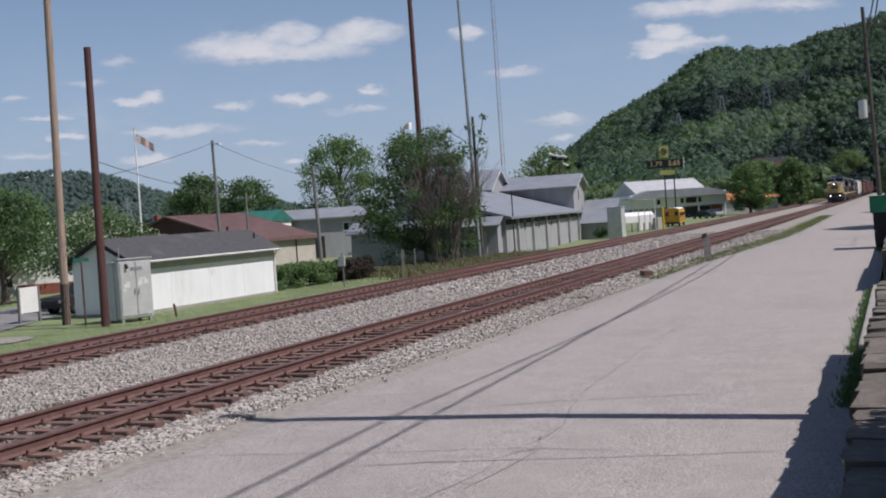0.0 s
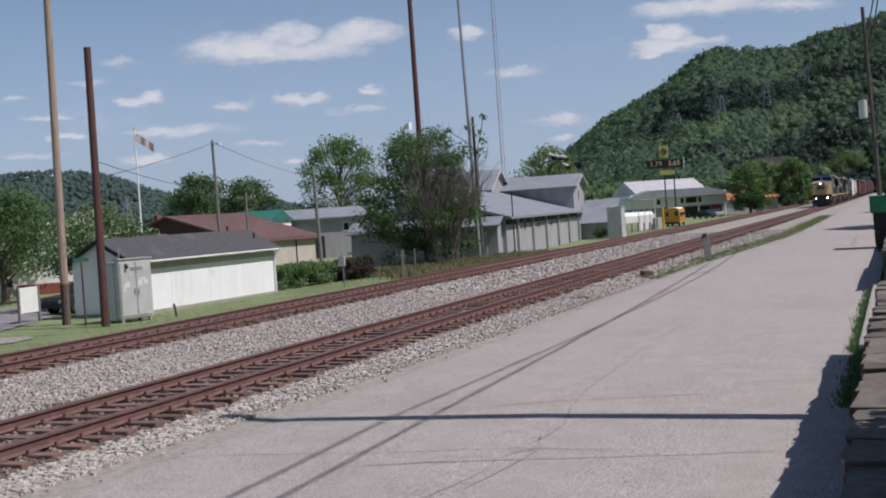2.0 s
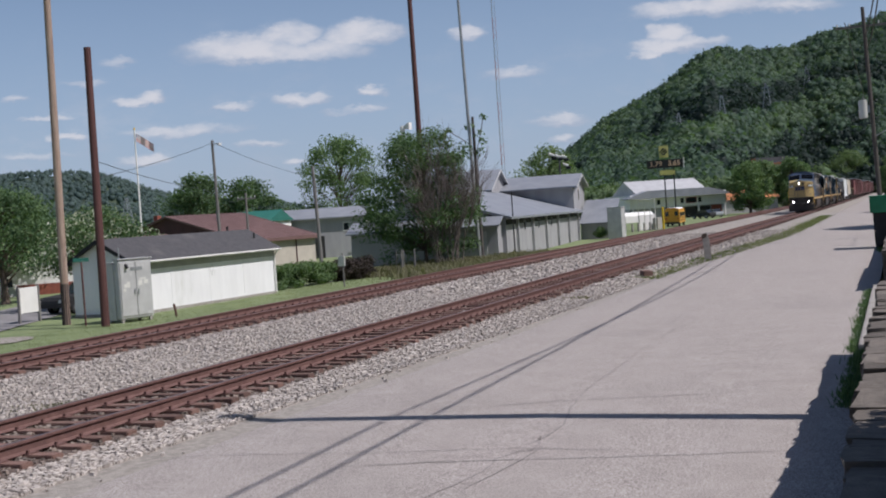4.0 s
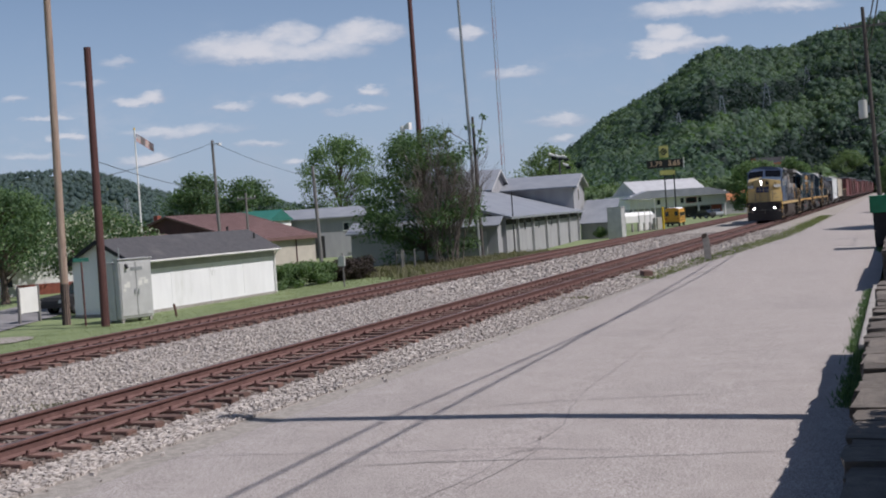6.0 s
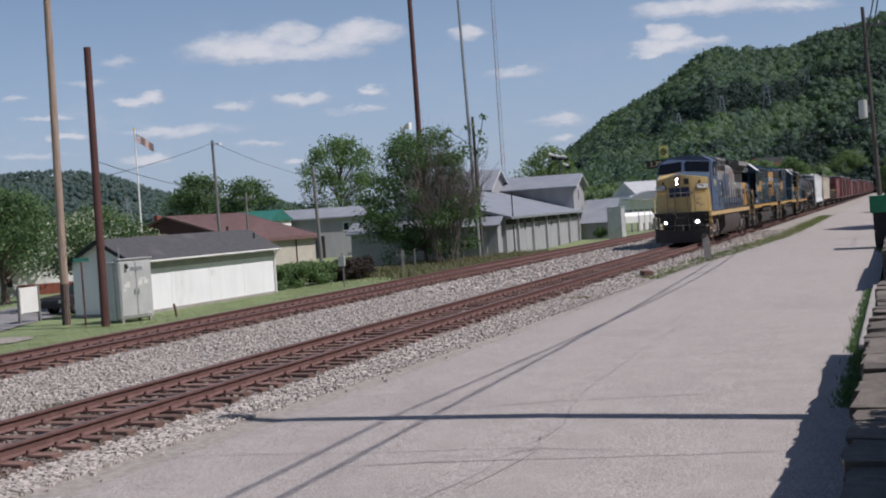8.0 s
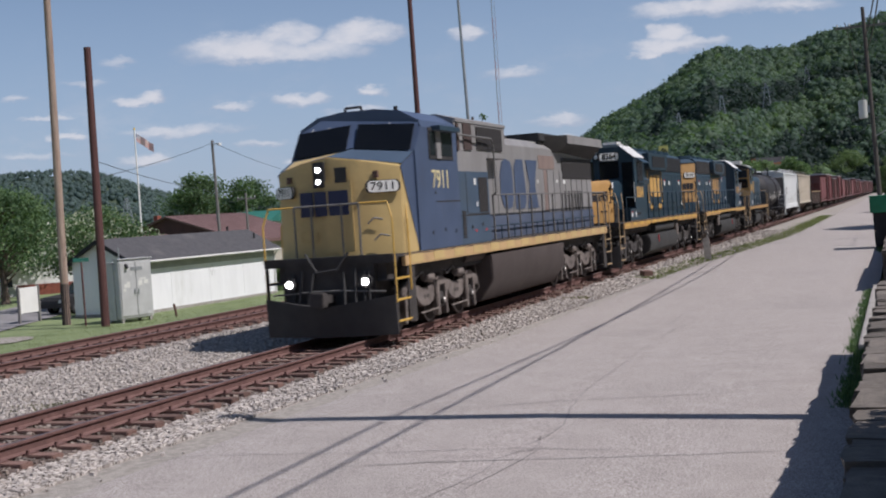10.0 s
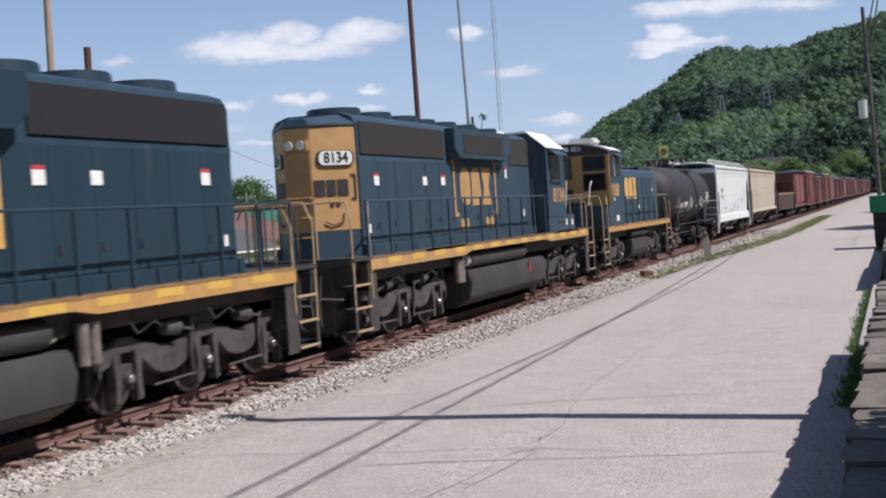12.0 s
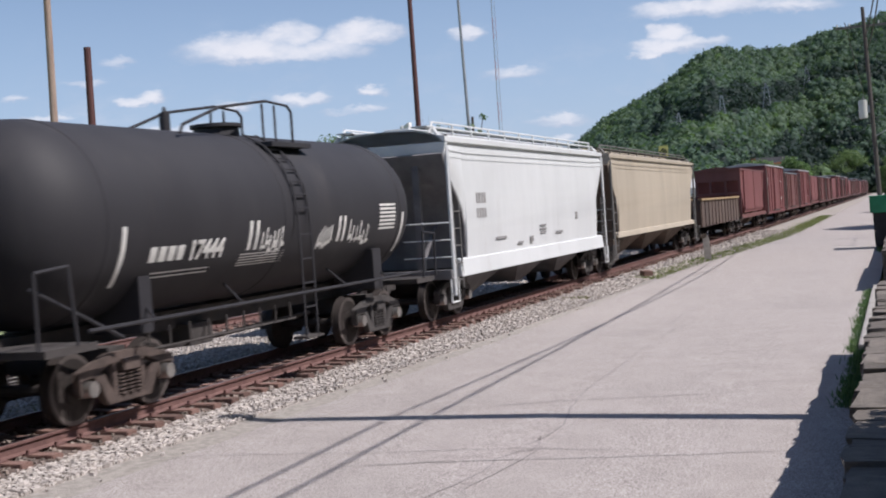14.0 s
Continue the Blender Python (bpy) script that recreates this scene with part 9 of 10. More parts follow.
def switcher_locomotive():
    t = thing("locomotive", "dark blue end-cab switcher locomotive with mustard cab front", "locomotive")
    dk = 1.68
    part("underframe", Form().box(-1.15, 1.15, 0.9, 14.2, 1.2, 1.62), T["frame"], t)
    part("walkway", Form().box(-1.5, 1.5, 0.8, 14.3, 1.62, dk), T["sootdark"], t)
    sill_stripe(t, 1.62, 14.05, 1.47, dk + 0.01, 1.5, T["gold"], T["golddust"], 9)
    cab = [(-1.5, 2.42), (1.5, 2.42), (1.5, 4.24), (1.2, 4.38), (0.8, 4.49), (0.4, 4.56), (0, 4.58), (-0.4, 4.56), (-0.8, 4.49), (-1.2, 4.38), (-1.5, 4.24)]
    part("cab", Form().prism(cab, 2.45, 4.25), T["navydust"], t, "dark blue cab", 0.015)
    part("cab_front", Form().prism([(x * 0.985, z - 0.02 if z > 3 else z) for x, z in cab[:2]] + [(1.48, 4.16), (-1.48, 4.16)], 2.35, 2.45), T["mustard"], t, "mustard painted cab front")
    part("front_brow", Form().prism([(-1.48, 4.16), (1.48, 4.16), (1.48, 4.23), (1.19, 4.36), (0.8, 4.47), (0.4, 4.54), (0, 4.56), (-0.4, 4.54), (-0.8, 4.47), (-1.19, 4.36), (-1.48, 4.23)], 2.35, 2.45), T["sootdark"], t, "black brow above the cab windows")
    part("cab_roof", Form().prism([(x * 1.04, z + 0.05) for x, z in cab[2:]] + [(x * 1.0, z + 0.005) for x, z in cab[:1:-1]], 2.28, 4.3), T["acwhite"], t, "pale cab roof", 0.01)
    part("lower_cab", Form().box(-1.5, 1.5, 1.85, 4.25, dk, 2.45), T["navydust"], t, bevel=0.01)
    part("front_box", Form().box(-1.4, 1.4, 1.5, 2.15, dk, 2.4), T["navydust"], t, "battery box before the cab", 0.04)
    for x0, x1, z0, z1, m in ((0.5, 1.36, 3.67, 4.14, "glass"), (0.5, 1.36, 3.0, 3.6, "soot"), (-1.4, -0.72, 3.67, 4.12, "glass"), (-1.4, -0.72, 3.0, 3.6, "soot"), (-0.3, 0.08, 3.45, 4.12, "glass"), (-0.3, 0.08, 2.78, 3.1, "soot")):
        w = part("front_window", Form().box(x0, x1, 2.32, 2.35, z0, z1), T["sootdark"], t, "dark framed window", 0.008)
        if m == "glass":
            part("pane", Form().box(x0 + 0.06, x1 - 0.06, 2.31, 2.32, z0 + 0.05, z1 - 0.05), M["glass"], w, "dark window glass")
        else:
            part("panel", Form().box(x0 + 0.05, x1 - 0.05, 2.31, 2.32, z0 + 0.05, z1 - 0.05), T["pane"], w, "black lower pane")
    for u0, u1 in ((-0.5, -0.2), (-0.15, 0.12), (0.16, 0.5)):
        part("mark", Form().box(u0, u1, 2.335, 2.35, 2.46, 2.6), T["markdark"], t)
    number_board(t, "1160", 0.3, 2.33, 4.4, 0.36, 0.17)
    number_board(t, "1160", -0.72, 2.33, 4.33, 0.36, 0.17)
    for x in (-0.32, -0.06):
        part("headlight", Form().cyl((x, 2.31, 4.4), (x, 2.35, 4.4), 0.09), T["board"], t, "unlit headlight lens")
    part("air_conditioner", Form().box(-0.02, 0.95, 2.5, 3.5, 4.54, 4.78), T["acwhite"], t, "white rooftop air conditioner", 0.07)
    part("air_conditioner", Form().box(-1.0, -0.1, 2.5, 3.5, 4.5, 4.68), T["acwhite"], t, "white rooftop unit", 0.05)
    for s in SIDES:
        w = part("side_window", Form().box(s * 1.5, s * 1.515, 2.6, 4.14, 3.5, 4.18), T["sootdark"], t, "cab side window", 0.01)
        for a, b in ((2.78, 2.98), (3.1, 3.6), (3.78, 4.08)):
            part("pane", Form().box(s * 1.515, s * 1.525, a, b, 3.5, 4.08), M["glass"], w, "dark window glass")
        part("frame_bar", Form().box(s * 1.515, s * 1.535, 3.0, 3.05, 3.45, 4.12), T["acwhite"], w)
        part("awning", Form().add([(s * 1.5, 2.9, 4.2), (s * 1.5, 4.1, 4.2), (s * 1.72, 4.1, 4.1), (s * 1.72, 2.9, 4.1), (s * 1.5, 2.9, 4.16), (s * 1.5, 4.1, 4.16), (s * 1.72, 4.1, 4.07), (s * 1.72, 2.9, 4.07)],
                                   [(0, 1, 2, 3), (7, 6, 5, 4), (3, 2, 6, 7), (0, 3, 7, 4), (1, 5, 6, 2)]), T["navydust"], t)
        part("cab_handrail", Form().tube([(s * 0.9, 1.3, 2.5), (s * 0.95, 1.5, 3.2), (s * 0.95, 1.75, 3.35)], 0.022), T["acwhite"], t, "white grab rail")
    hood = [(-0.98, dk), (0.98, dk), (0.98, 3.62), (0.85, 3.8), (-0.85, 3.8), (-0.98, 3.62)]
    part("hood", Form().prism(hood, 4.25, 14.0), T["navydust"], t, "dark blue engine hood", 0.02)
    part("hood_end", Form().prism(hood, 14.0, 14.05), T["gold"], t)
    part("hood_step", Form().prism([(x * 1.01, z + (0.1 if z > 2 else 0)) for x, z in hood], 4.25, 5.9), T["navydust"], t, bevel=0.02)
    part("hood_top", Form().box(-0.85, 0.85, 10.8, 13.55, 3.78, 3.9), T["sootdark"], t, bevel=0.02)
    for y in (7.58, 9.6):
        part("exhaust_pipe", Form().cyl((0, y, 3.75), (0, y, 4.44), 0.24, 0.22, 14), T["sootdark"], t, bevel=0.01)
    part("bell", Form().cyl((0.2, 10.15, 3.9), (0.2, 10.15, 4.12), 0.13, 0.06, 12), T["sootdark"], t)
    for s in SIDES:
        for i in range(12):
            part("louvre_slat", Form().box(s * 0.98, s * 1.025, 4.5, 5.2, 2.1 + i * 0.12, 2.15 + i * 0.12), T["sootdark"], t)
        for i in range(9):
            y = 5.3 + i * 0.9
            part("hood_door", Form().box(s * 0.98, s * 0.995, y + 0.03, y + 0.86, 1.98, 3.5), T["navydust"], t, bevel=0.004)
        handrail(t, s * 1.47, 5.0, 14.1, dk, 2.72, 9, T["navydust"])
    emblem(t, 0.998, 7.1, 9.45, 2.64, 3.5, T["gold_num"])
    number(t, "1160", 1.5, 3.12, 2.97, 0.46, T["gold_num"], 1.1)
    stickers(t, ((3.3, 1.95, 0.4, 0.2, "sticker"), (2.9, 2.66, 0.14, 0.12, "sticker")), 1.502)
    stickers(t, ((6.3, 2.2, 0.14, 0.2, "sticker"), (9.8, 2.3, 0.14, 0.2, "sticker"), (12.9, 3.0, 0.14, 0.16, "sticker")), 1.0)
    ft = [(-1.1, 0.3), (1.1, 0.3), (1.4, 0.55), (1.4, 1.05), (-1.4, 1.05), (-1.4, 0.55)]
    part("fuel_tank", Form().prism(ft, 6.0, 9.3), T["fuelblack"], t, "dusty black fuel tank", 0.05)
    for s in SIDES:
        part("air_reservoir", Form().cyl((s * 1.2, 6.2, 1.28), (s * 1.2, 9.6, 1.28), 0.17, n=14), T["fuelblack"], t)
    loco_truck(t, 3.75, (-1.25, 1.25), T["truckdark"])
    loco_truck(t, 11.4, (-1.25, 1.25), T["truckdark"])
    loco_end(t, 0.75, -1, dk, T["railtan"])
    loco_end(t, 14.25, 1, dk, T["railtan"])
    raise_top(t, 3.4, 4.3, 0.17)
    return t


# ---------------- freight cars ----------------
def ladder(t, x, y, z0, z1, w, n, mat, along="y"):
    f = Form()
    for d in (-w / 2, w / 2):
        a = (x, y + d, z0) if along == "y" else (x + d, y, z0)
        b = (x, y + d, z1) if along == "y" else (x + d, y, z1)
        f.cyl(a, b, 0.022, n=6)
    lad = part("ladder", f, mat, t)
    for i in range(n):
        z = z0 + (z1 - z0) * (i + 0.5) / n
        a = (x, y - w / 2, z) if along == "y" else (x - w / 2, y, z)
        b = (x, y + w / 2, z) if along == "y" else (x + w / 2, y, z)
        part("rung", Form().cyl(a, b, 0.016, n=5), mat, lad)


def tank_car():
    t = thing("tank_car", "black tank car with white lettering and faded graffiti", "tank car")
    ln, r, zc = 14.1, 1.44, 2.72
    rings = []
    n = 40
    head = ((0.75, 0.05), (0.78, 0.3), (0.88, 0.55), (1.05, 0.76), (1.3, 0.91), (1.5, 0.965), (1.68, 0.99), (1.8, 1.0))
    for y, k in head + tuple((ln - a, b) for a, b in head[::-1]):
        rings.append([(r * k * math.cos(6.2832 * i / n), y, zc + r * k * math.sin(6.2832 * i / n)) for i in range(n)])
    part("tank", Form().loft(rings), T["tankblack"], t, "matt black tank shell")
    for y in (2.02, 7.0, ln - 2.02):
        band = [[((r + e) * math.cos(6.2832 * i / n), yy, zc + (r + e) * math.sin(6.2832 * i / n)) for i in range(n)] for yy, e in ((y - 0.05, 0.0), (y - 0.04, 0.012), (y + 0.04, 0.012), (y + 0.05, 0.0))]
        part("weld_band", Form().loft(band, False), T["tankblack"], t)
    # centre dome fittings with a railing and platform
    part("manway", Form().cyl((0, 7.3, zc + r - 0.05), (0, 7.3, zc + r + 0.12), 0.42, 0.4, 20), T["tankblack"], t, bevel=0.02)
    part("manway_lid", Form().cyl((0, 7.3, zc + r + 0.12), (0, 7.3, zc + r + 0.18), 0.46, n=20), T["tankblack"], t)
    part("relief_valve", Form().cyl((0, 5.7, zc + r - 0.05), (0, 5.7, zc + r + 0.3), 0.09).cyl((0, 5.7, zc + r + 0.3), (0, 5.7, zc + r + 0.4), 0.05, 0.02), T["tankblack"], t)
    for s in SIDES:
        part("platform", Form().box(s * 0.25, s * 1.1, 7.3, 8.8, zc + r - 0.28, zc + r - 0.2), T["tankblack"], t)
        rx = 0.75 if s > 0 else 0.3
        part("dome_rail", Form().tube([(s * rx, 4.95, zc + r - 0.12), (s * rx, 5.05, zc + r + 0.02), (s * rx, 6.2, zc + r + 0.36), (s * rx, 7.8, zc + r + 0.56), (s * rx, 8.6, zc + r + 0.52), (s * rx, 8.75, zc + r + 0.42), (s * rx, 8.75, zc + r - 0.22)], 0.026), T["tankblack"], t, "bent black safety railing")
        for y in (7.65, 8.1):
            part("rail_post", Form().cyl((s * rx, y, zc + r - 0.25), (s * rx, y, zc + r + 0.5), 0.022, n=6), T["tankblack"], t)
        # curved side ladder
        lf = Form()
        for d in (-0.22, 0.22):
            pts = [((r + 0.06) * math.cos(a) * s, 7.5 + d, zc + (r + 0.06) * math.sin(a)) for a in (1.2, 0.9, 0.6, 0.3, 0.0)] + [(s * 1.52, 7.5 + d, zc - 0.6), (s * 1.52, 7.5 + d, 0.55)]
            lf.tube(pts, 0.022)
        lad = part("ladder", lf, T["tankblack"], t, "black side ladder")
        for i in range(12):
            a = 1.15 - i * 0.16
            z = zc + (r + 0.06) * math.sin(a) if a > 0 else zc - (i - 7) * 0.42
            x = (r + 0.06) * math.cos(a) if a > 0 else 1.52
            if z > 0.6:
                part("rung", Form().cyl((s * x, 7.28, z), (s * x, 7.72, z), 0.016, n=5), T["tankblack"], lad)
        part("step", Form().box(s * 1.3, s * 1.6, 7.2, 7.8, 0.5, 0.54), T["frame"], lad)
        part("side_handrail", Form().tube([(s * 1.52, 1.3, 1.3), (s * 1.52, ln - 1.3, 1.3)], 0.03), T["tankblack"], t)
        for y in (2.8, 5.2, 9.0, 11.0):
            part("rail_bracket", Form().tube([(s * 1.52, y, 1.3), (s * 0.9, y + 0.5, 1.6)], 0.022), T["tankblack"], t)
        part("saddle", Form().box(s * 0.4, s * 1.2, 2.9, 3.2, 1.1, 1.9), T["tankblack"], t)
        part("saddle", Form().box(s * 0.4, s * 1.3, ln - 3.3, ln - 2.9, 1.1, 1.9), T["tankblack"], t)
        part("end_grab", Form().tube([(s * 1.5, 0.35, 1.15), (s * 1.5, 0.35, 2.1), (s * 1.5, 1.0, 2.15), (s * 1.5, 1.1, 1.15)], 0.024), T["tankblack"], t)
        part("end_grab", Form().tube([(s * 1.5, ln - 0.35, 1.15), (s * 1.5, ln - 0.35, 2.1), (s * 1.5, ln - 1.0, 2.15), (s * 1.5, ln - 1.1, 1.15)], 0.024), T["tankblack"], t)
        part("end_brace", Form().tube([(s * 1.3, 0.5, 1.9), (s * 1.25, 2.4, 1.1)], 0.03), T["tankblack"], t)
    part("centre_sill", Form().box(-0.3, 0.3, 0.5, ln - 0.5, 0.95, 1.25), T["frame"], t)
    part("end_platform", Form().box(-1.5, 1.5, 0.45, 1.5, 1.05, 1.15), T["frame"], t)
    part("end_platform", Form().box(-1.5, 1.5, ln - 1.5, ln - 0.45, 1.05, 1.15), T["frame"], t)
    part("brake_rigging", Form().tube([(0.4, 3.6, 0.75), (0.4, 5.0, 0.7), (0.3, 9.8, 0.75)], 0.04).box(-0.5, 0.5, 5.2, 5.9, 0.65, 1.0), T["frame"], t)
    part("bottom_outlet", Form().cyl((0, 6.85, 1.35), (0, 6.85, 0.85), 0.22, 0.16, 12), T["frame"], t)
    part("hanger_bar", Form().tube([(0.9, 3.3, 0.8), (0.9, 8.1, 0.8)], 0.02), T["frame"], t)
    for i in range(9):
        part("hanger", Form().cyl((0.9, 3.5 + i * 0.55, 0.8), (0.9, 3.5 + i * 0.55, 1.1), 0.02, n=5), T["frame"], t)
    # lettering, bent round the shell
    def curved(y0, y1, a0, a1, mat, s=1, lift=0.006, name="lettering", label=""):
        f = Form()
        k = 8
        for i in range(k + 1):
            a = a0 + (a1 - a0) * i / k
            for y in (y0, y1):
                f.v.append((s * (r + lift) * math.cos(a), y, zc + (r + lift) * math.sin(a)))
        f.f = [(2 * i, 2 * i + 1, 2 * i + 3, 2 * i + 2) for i in range(k)]
        part(name, f, mat, t, label)
    rnd = random.Random(4)
    for s in SIDES:
        for y in (2.3, ln - 1.95):
            curved(y, y + 0.1, -0.7, -0.08, M["text"], s, label="white vertical band")
        for y in (5.76, 5.98, 9.1, 9.32):
            curved(y, y + 0.09, -0.43, -0.09, M["text"], s)
        for i in range(5):
            curved(5.6, 7.1, -0.47 - i * 0.035, -0.482 - i * 0.035, M["text"], s)
        for i in range(2):
            curved(3.2, 4.75, -0.58 - i * 0.05, -0.597 - i * 0.05, M["text"], s)
        for i in range(7):
            curved(11.0, 11.8, 0.05 - i * 0.055, 0.02 - i * 0.055, M["text"], s)
        # reporting mark as plain bars, the number as figures
        for i in range(4):
            y = (3.02 + i * 0.235) if s > 0 else (4.92 - i * 0.235 - 0.19)
            curved(y, y + 0.17, -0.46, -0.30, M["text"], s, name="mark")
        words("car_number", "17444", 0.42, M["text"], t, pose(s * (r * math.cos(-0.38) + 0.02), 4.5 if s > 0 else 3.5, zc + r * math.sin(-0.38), 90 + 21.8, 0, 90 * s), 0.006, 0.92)
        for b0, wd in ((6.2, 0.8), (8.3, 0.6), (9.6, 1.0)):
            for i in range(6):
                y = b0 + wd * i / 6
                a = -0.42 - 0.1 * rnd.random()
                curved(y, y + 0.05, a, a + 0.2 + 0.12 * rnd.random(), M["text"], s, 0.007, "graffiti", "faded pale graffiti strokes")
                curved(y, y + 0.14, a + 0.05 * rnd.random(), a + 0.05 + 0.06 * rnd.random(), M["text"], s, 0.008, "graffiti", "faded pale graffiti strokes")
    for i in range(3):
        part("end_lettering", Form().box(-0.9, -0.2 + 0.1 * i, 1.17, 1.18, 3.1 - i * 0.13, 3.17 - i * 0.13), M["text"], t)
    freight_truck(t, 2.7, T["truckbrown"])
    freight_truck(t, ln - 2.7, T["truckdark"])
    coupler(t, 0.0, -1)
    coupler(t, ln, 1)
    hose(t, [(0.4, 0.4, 1.0), (0.45, 0.25, 0.6), (0.4, 0.1, 0.5)])
    return t


def covered_hopper(label, ln, mat, endmat, railmat, skirt, grime=None, words_dark=True, sill_low=1.0):
    """Curved-side covered hopper with roof walk, end posts and slope sheets."""
    t = thing("covered_hopper", label, "hopper car")
    w, top = 1.5, 4.2

    def section(y, low):
        pts = []
        for i in range(9):
            k = i / 8
            z = low + (top - low) * k
            x = w * (0.965 + 0.035 * math.sin(math.pi * k))
            pts.append((x, y, z))
        arch = [(1.25, y, top + 0.16), (0.7, y, top + 0.27), (0, y, top + 0.3)]
        right = pts + arch
        left = [(-x, yy, z) for x, yy, z in right[::-1][1:]]
        return right + left
    # the belly is cut up towards both ends
    rings = [section(y, z) for y, z in ((0.75, 3.95), (0.85, 3.66), (1.15, 3.3), (1.5, 2.98), (1.82, 2.6), (1.96, 2.2), (1.98, 1.3), (ln - 1.98, 1.3), (ln - 1.96, 2.2), (ln - 1.82, 2.6), (ln - 1.5, 2.98), (ln - 1.15, 3.3), (ln - 0.85, 3.66), (ln - 0.75, 3.95))]
    part("body", Form().loft(rings), mat, t, "smooth rounded hopper side")
    part("roof_cap", Form().prism([(-1.52, top - 0.02), (-1.52, top + 0.1), (-0.7, top + 0.32), (0.7, top + 0.32), (1.52, top + 0.1), (1.52, top - 0.02)], 0.75, ln - 0.75), mat, t)
    part("hatch_trough", Form().box(-0.35, 0.35, 1.5, ln - 1.5, top + 0.3, top + 0.42), mat, t, bevel=0.03)
    for s in SIDES:
        part("side_sill", Form().prism([(s * 1.38, sill_low + 0.02), (s * 1.54, sill_low), (s * 1.5, 1.4), (s * 1.4, 1.44)], 1.3, ln - 1.3), skirt, t, "outward-sloping side sill", 0.01)
        part("roof_band", Form().box(s * 1.5, s * 1.515, 0.9, ln - 0.9, top - 0.22, top - 0.205).box(s * 1.5, s * 1.508, 0.9, ln - 0.9, top - 0.38, top - 0.37), mat, t)
        walk_y = [1.0 + i * (ln - 2.0) / 11 for i in range(12)]
        rl = part("roof_walk_rail", Form().tube([(s * 1.12, 0.8, top + 0.2), (s * 1.12, 1.0, top + 0.47), (s * 1.12, ln - 1.0, top + 0.47), (s * 1.12, ln - 0.8, top + 0.2)], 0.026), railmat, t, "thin roof walk railing")
        for y in walk_y:
            part("rail_post", Form().box(s * 1.12 - 0.02, s * 1.12 + 0.02, y - 0.025, y + 0.025, top + 0.1, top + 0.47), railmat, rl)
        part("roof_walk", Form().box(s * 0.75, s * 1.15, 0.6, ln - 0.6, top + 0.34, top + 0.37), railmat, t)
        for y, d in ((0.85, 1), (ln - 0.85, -1)):
            part("corner_post", Form().tube([(s * 1.5, y, 0.6), (s * 1.5, y, top - 0.1), (s * 1.2, y, top + 0.3)], 0.055), railmat, t, "end corner post")
            part("end_post", Form().box(s * 0.62, s * 0.78, y - 0.06, y + 0.06, 1.1, top - 0.2), endmat, t)
            part("slope_brace", Form().tube([(s * 0.7, y, 1.3), (s * 0.7, y + d * 1.5, 2.6)], 0.05), endmat, t)
            ladder(t, s * 1.52, y + d * 0.32, 0.75, 2.75, 0.42, 5, T["handrail"])
            part("stirrup", Form().tube([(s * 1.5, y - 0.25, 1.0), (s * 1.5, y - 0.25, 0.45), (s * 1.5, y + 0.25, 0.45), (s * 1.5, y + 0.25, 1.0)], 0.022), railmat, t)
    for y, d in ((0.8, 1), (ln - 0.8, -1)):
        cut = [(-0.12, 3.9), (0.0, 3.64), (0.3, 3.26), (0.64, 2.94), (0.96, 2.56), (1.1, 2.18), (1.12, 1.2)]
        part("slope_sheet", Form().prism([(y + d * a, b) for a, b in cut] + [(y + d * (a + 0.05), b + 0.03) for a, b in cut[::-1]], -1.435, 1.435, "x"), endmat, t, "dark end sheet under the overhanging roof")
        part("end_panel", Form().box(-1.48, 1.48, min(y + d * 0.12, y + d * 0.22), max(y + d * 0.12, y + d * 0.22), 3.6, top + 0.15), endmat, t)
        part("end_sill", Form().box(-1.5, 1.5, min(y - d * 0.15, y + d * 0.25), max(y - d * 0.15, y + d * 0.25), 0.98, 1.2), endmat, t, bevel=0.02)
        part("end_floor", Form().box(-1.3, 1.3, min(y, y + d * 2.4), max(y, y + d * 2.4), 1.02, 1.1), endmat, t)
        part("brake_wheel", Form().cyl((-0.9, y - d * 0.02, 2.4), (-0.9, y + d * 0.04, 2.4), 0.25, n=14), endmat, t)
        for z in (1.5, 1.9, 2.3):
            part("end_rung", Form().cyl((0.3, y, z), (1.5, y, z), 0.018, n=5), railmat, t)
    nb = 3
    for i in range(nb):
        c = ln / 2 + (i - 1) * (ln - 4.4) / nb
        half = (ln - 4.4) / nb / 2 - 0.06
        f = Form()
        f.add([(-1.35, c - half, 1.3), (1.35, c - half, 1.3), (1.35, c + half, 1.3), (-1.35, c + half, 1.3), (-0.6, c - 0.3, 0.42), (0.6, c - 0.3, 0.42), (0.6, c + 0.3, 0.42), (-0.6, c + 0.3, 0.42)],
              [(0, 1, 5, 4), (1, 2, 6, 5), (2, 3, 7, 6), (3, 0, 4, 7), (4, 5, 6, 7)])
        part("discharge_bay", f, grime or endmat, t, "grimy discharge bay")
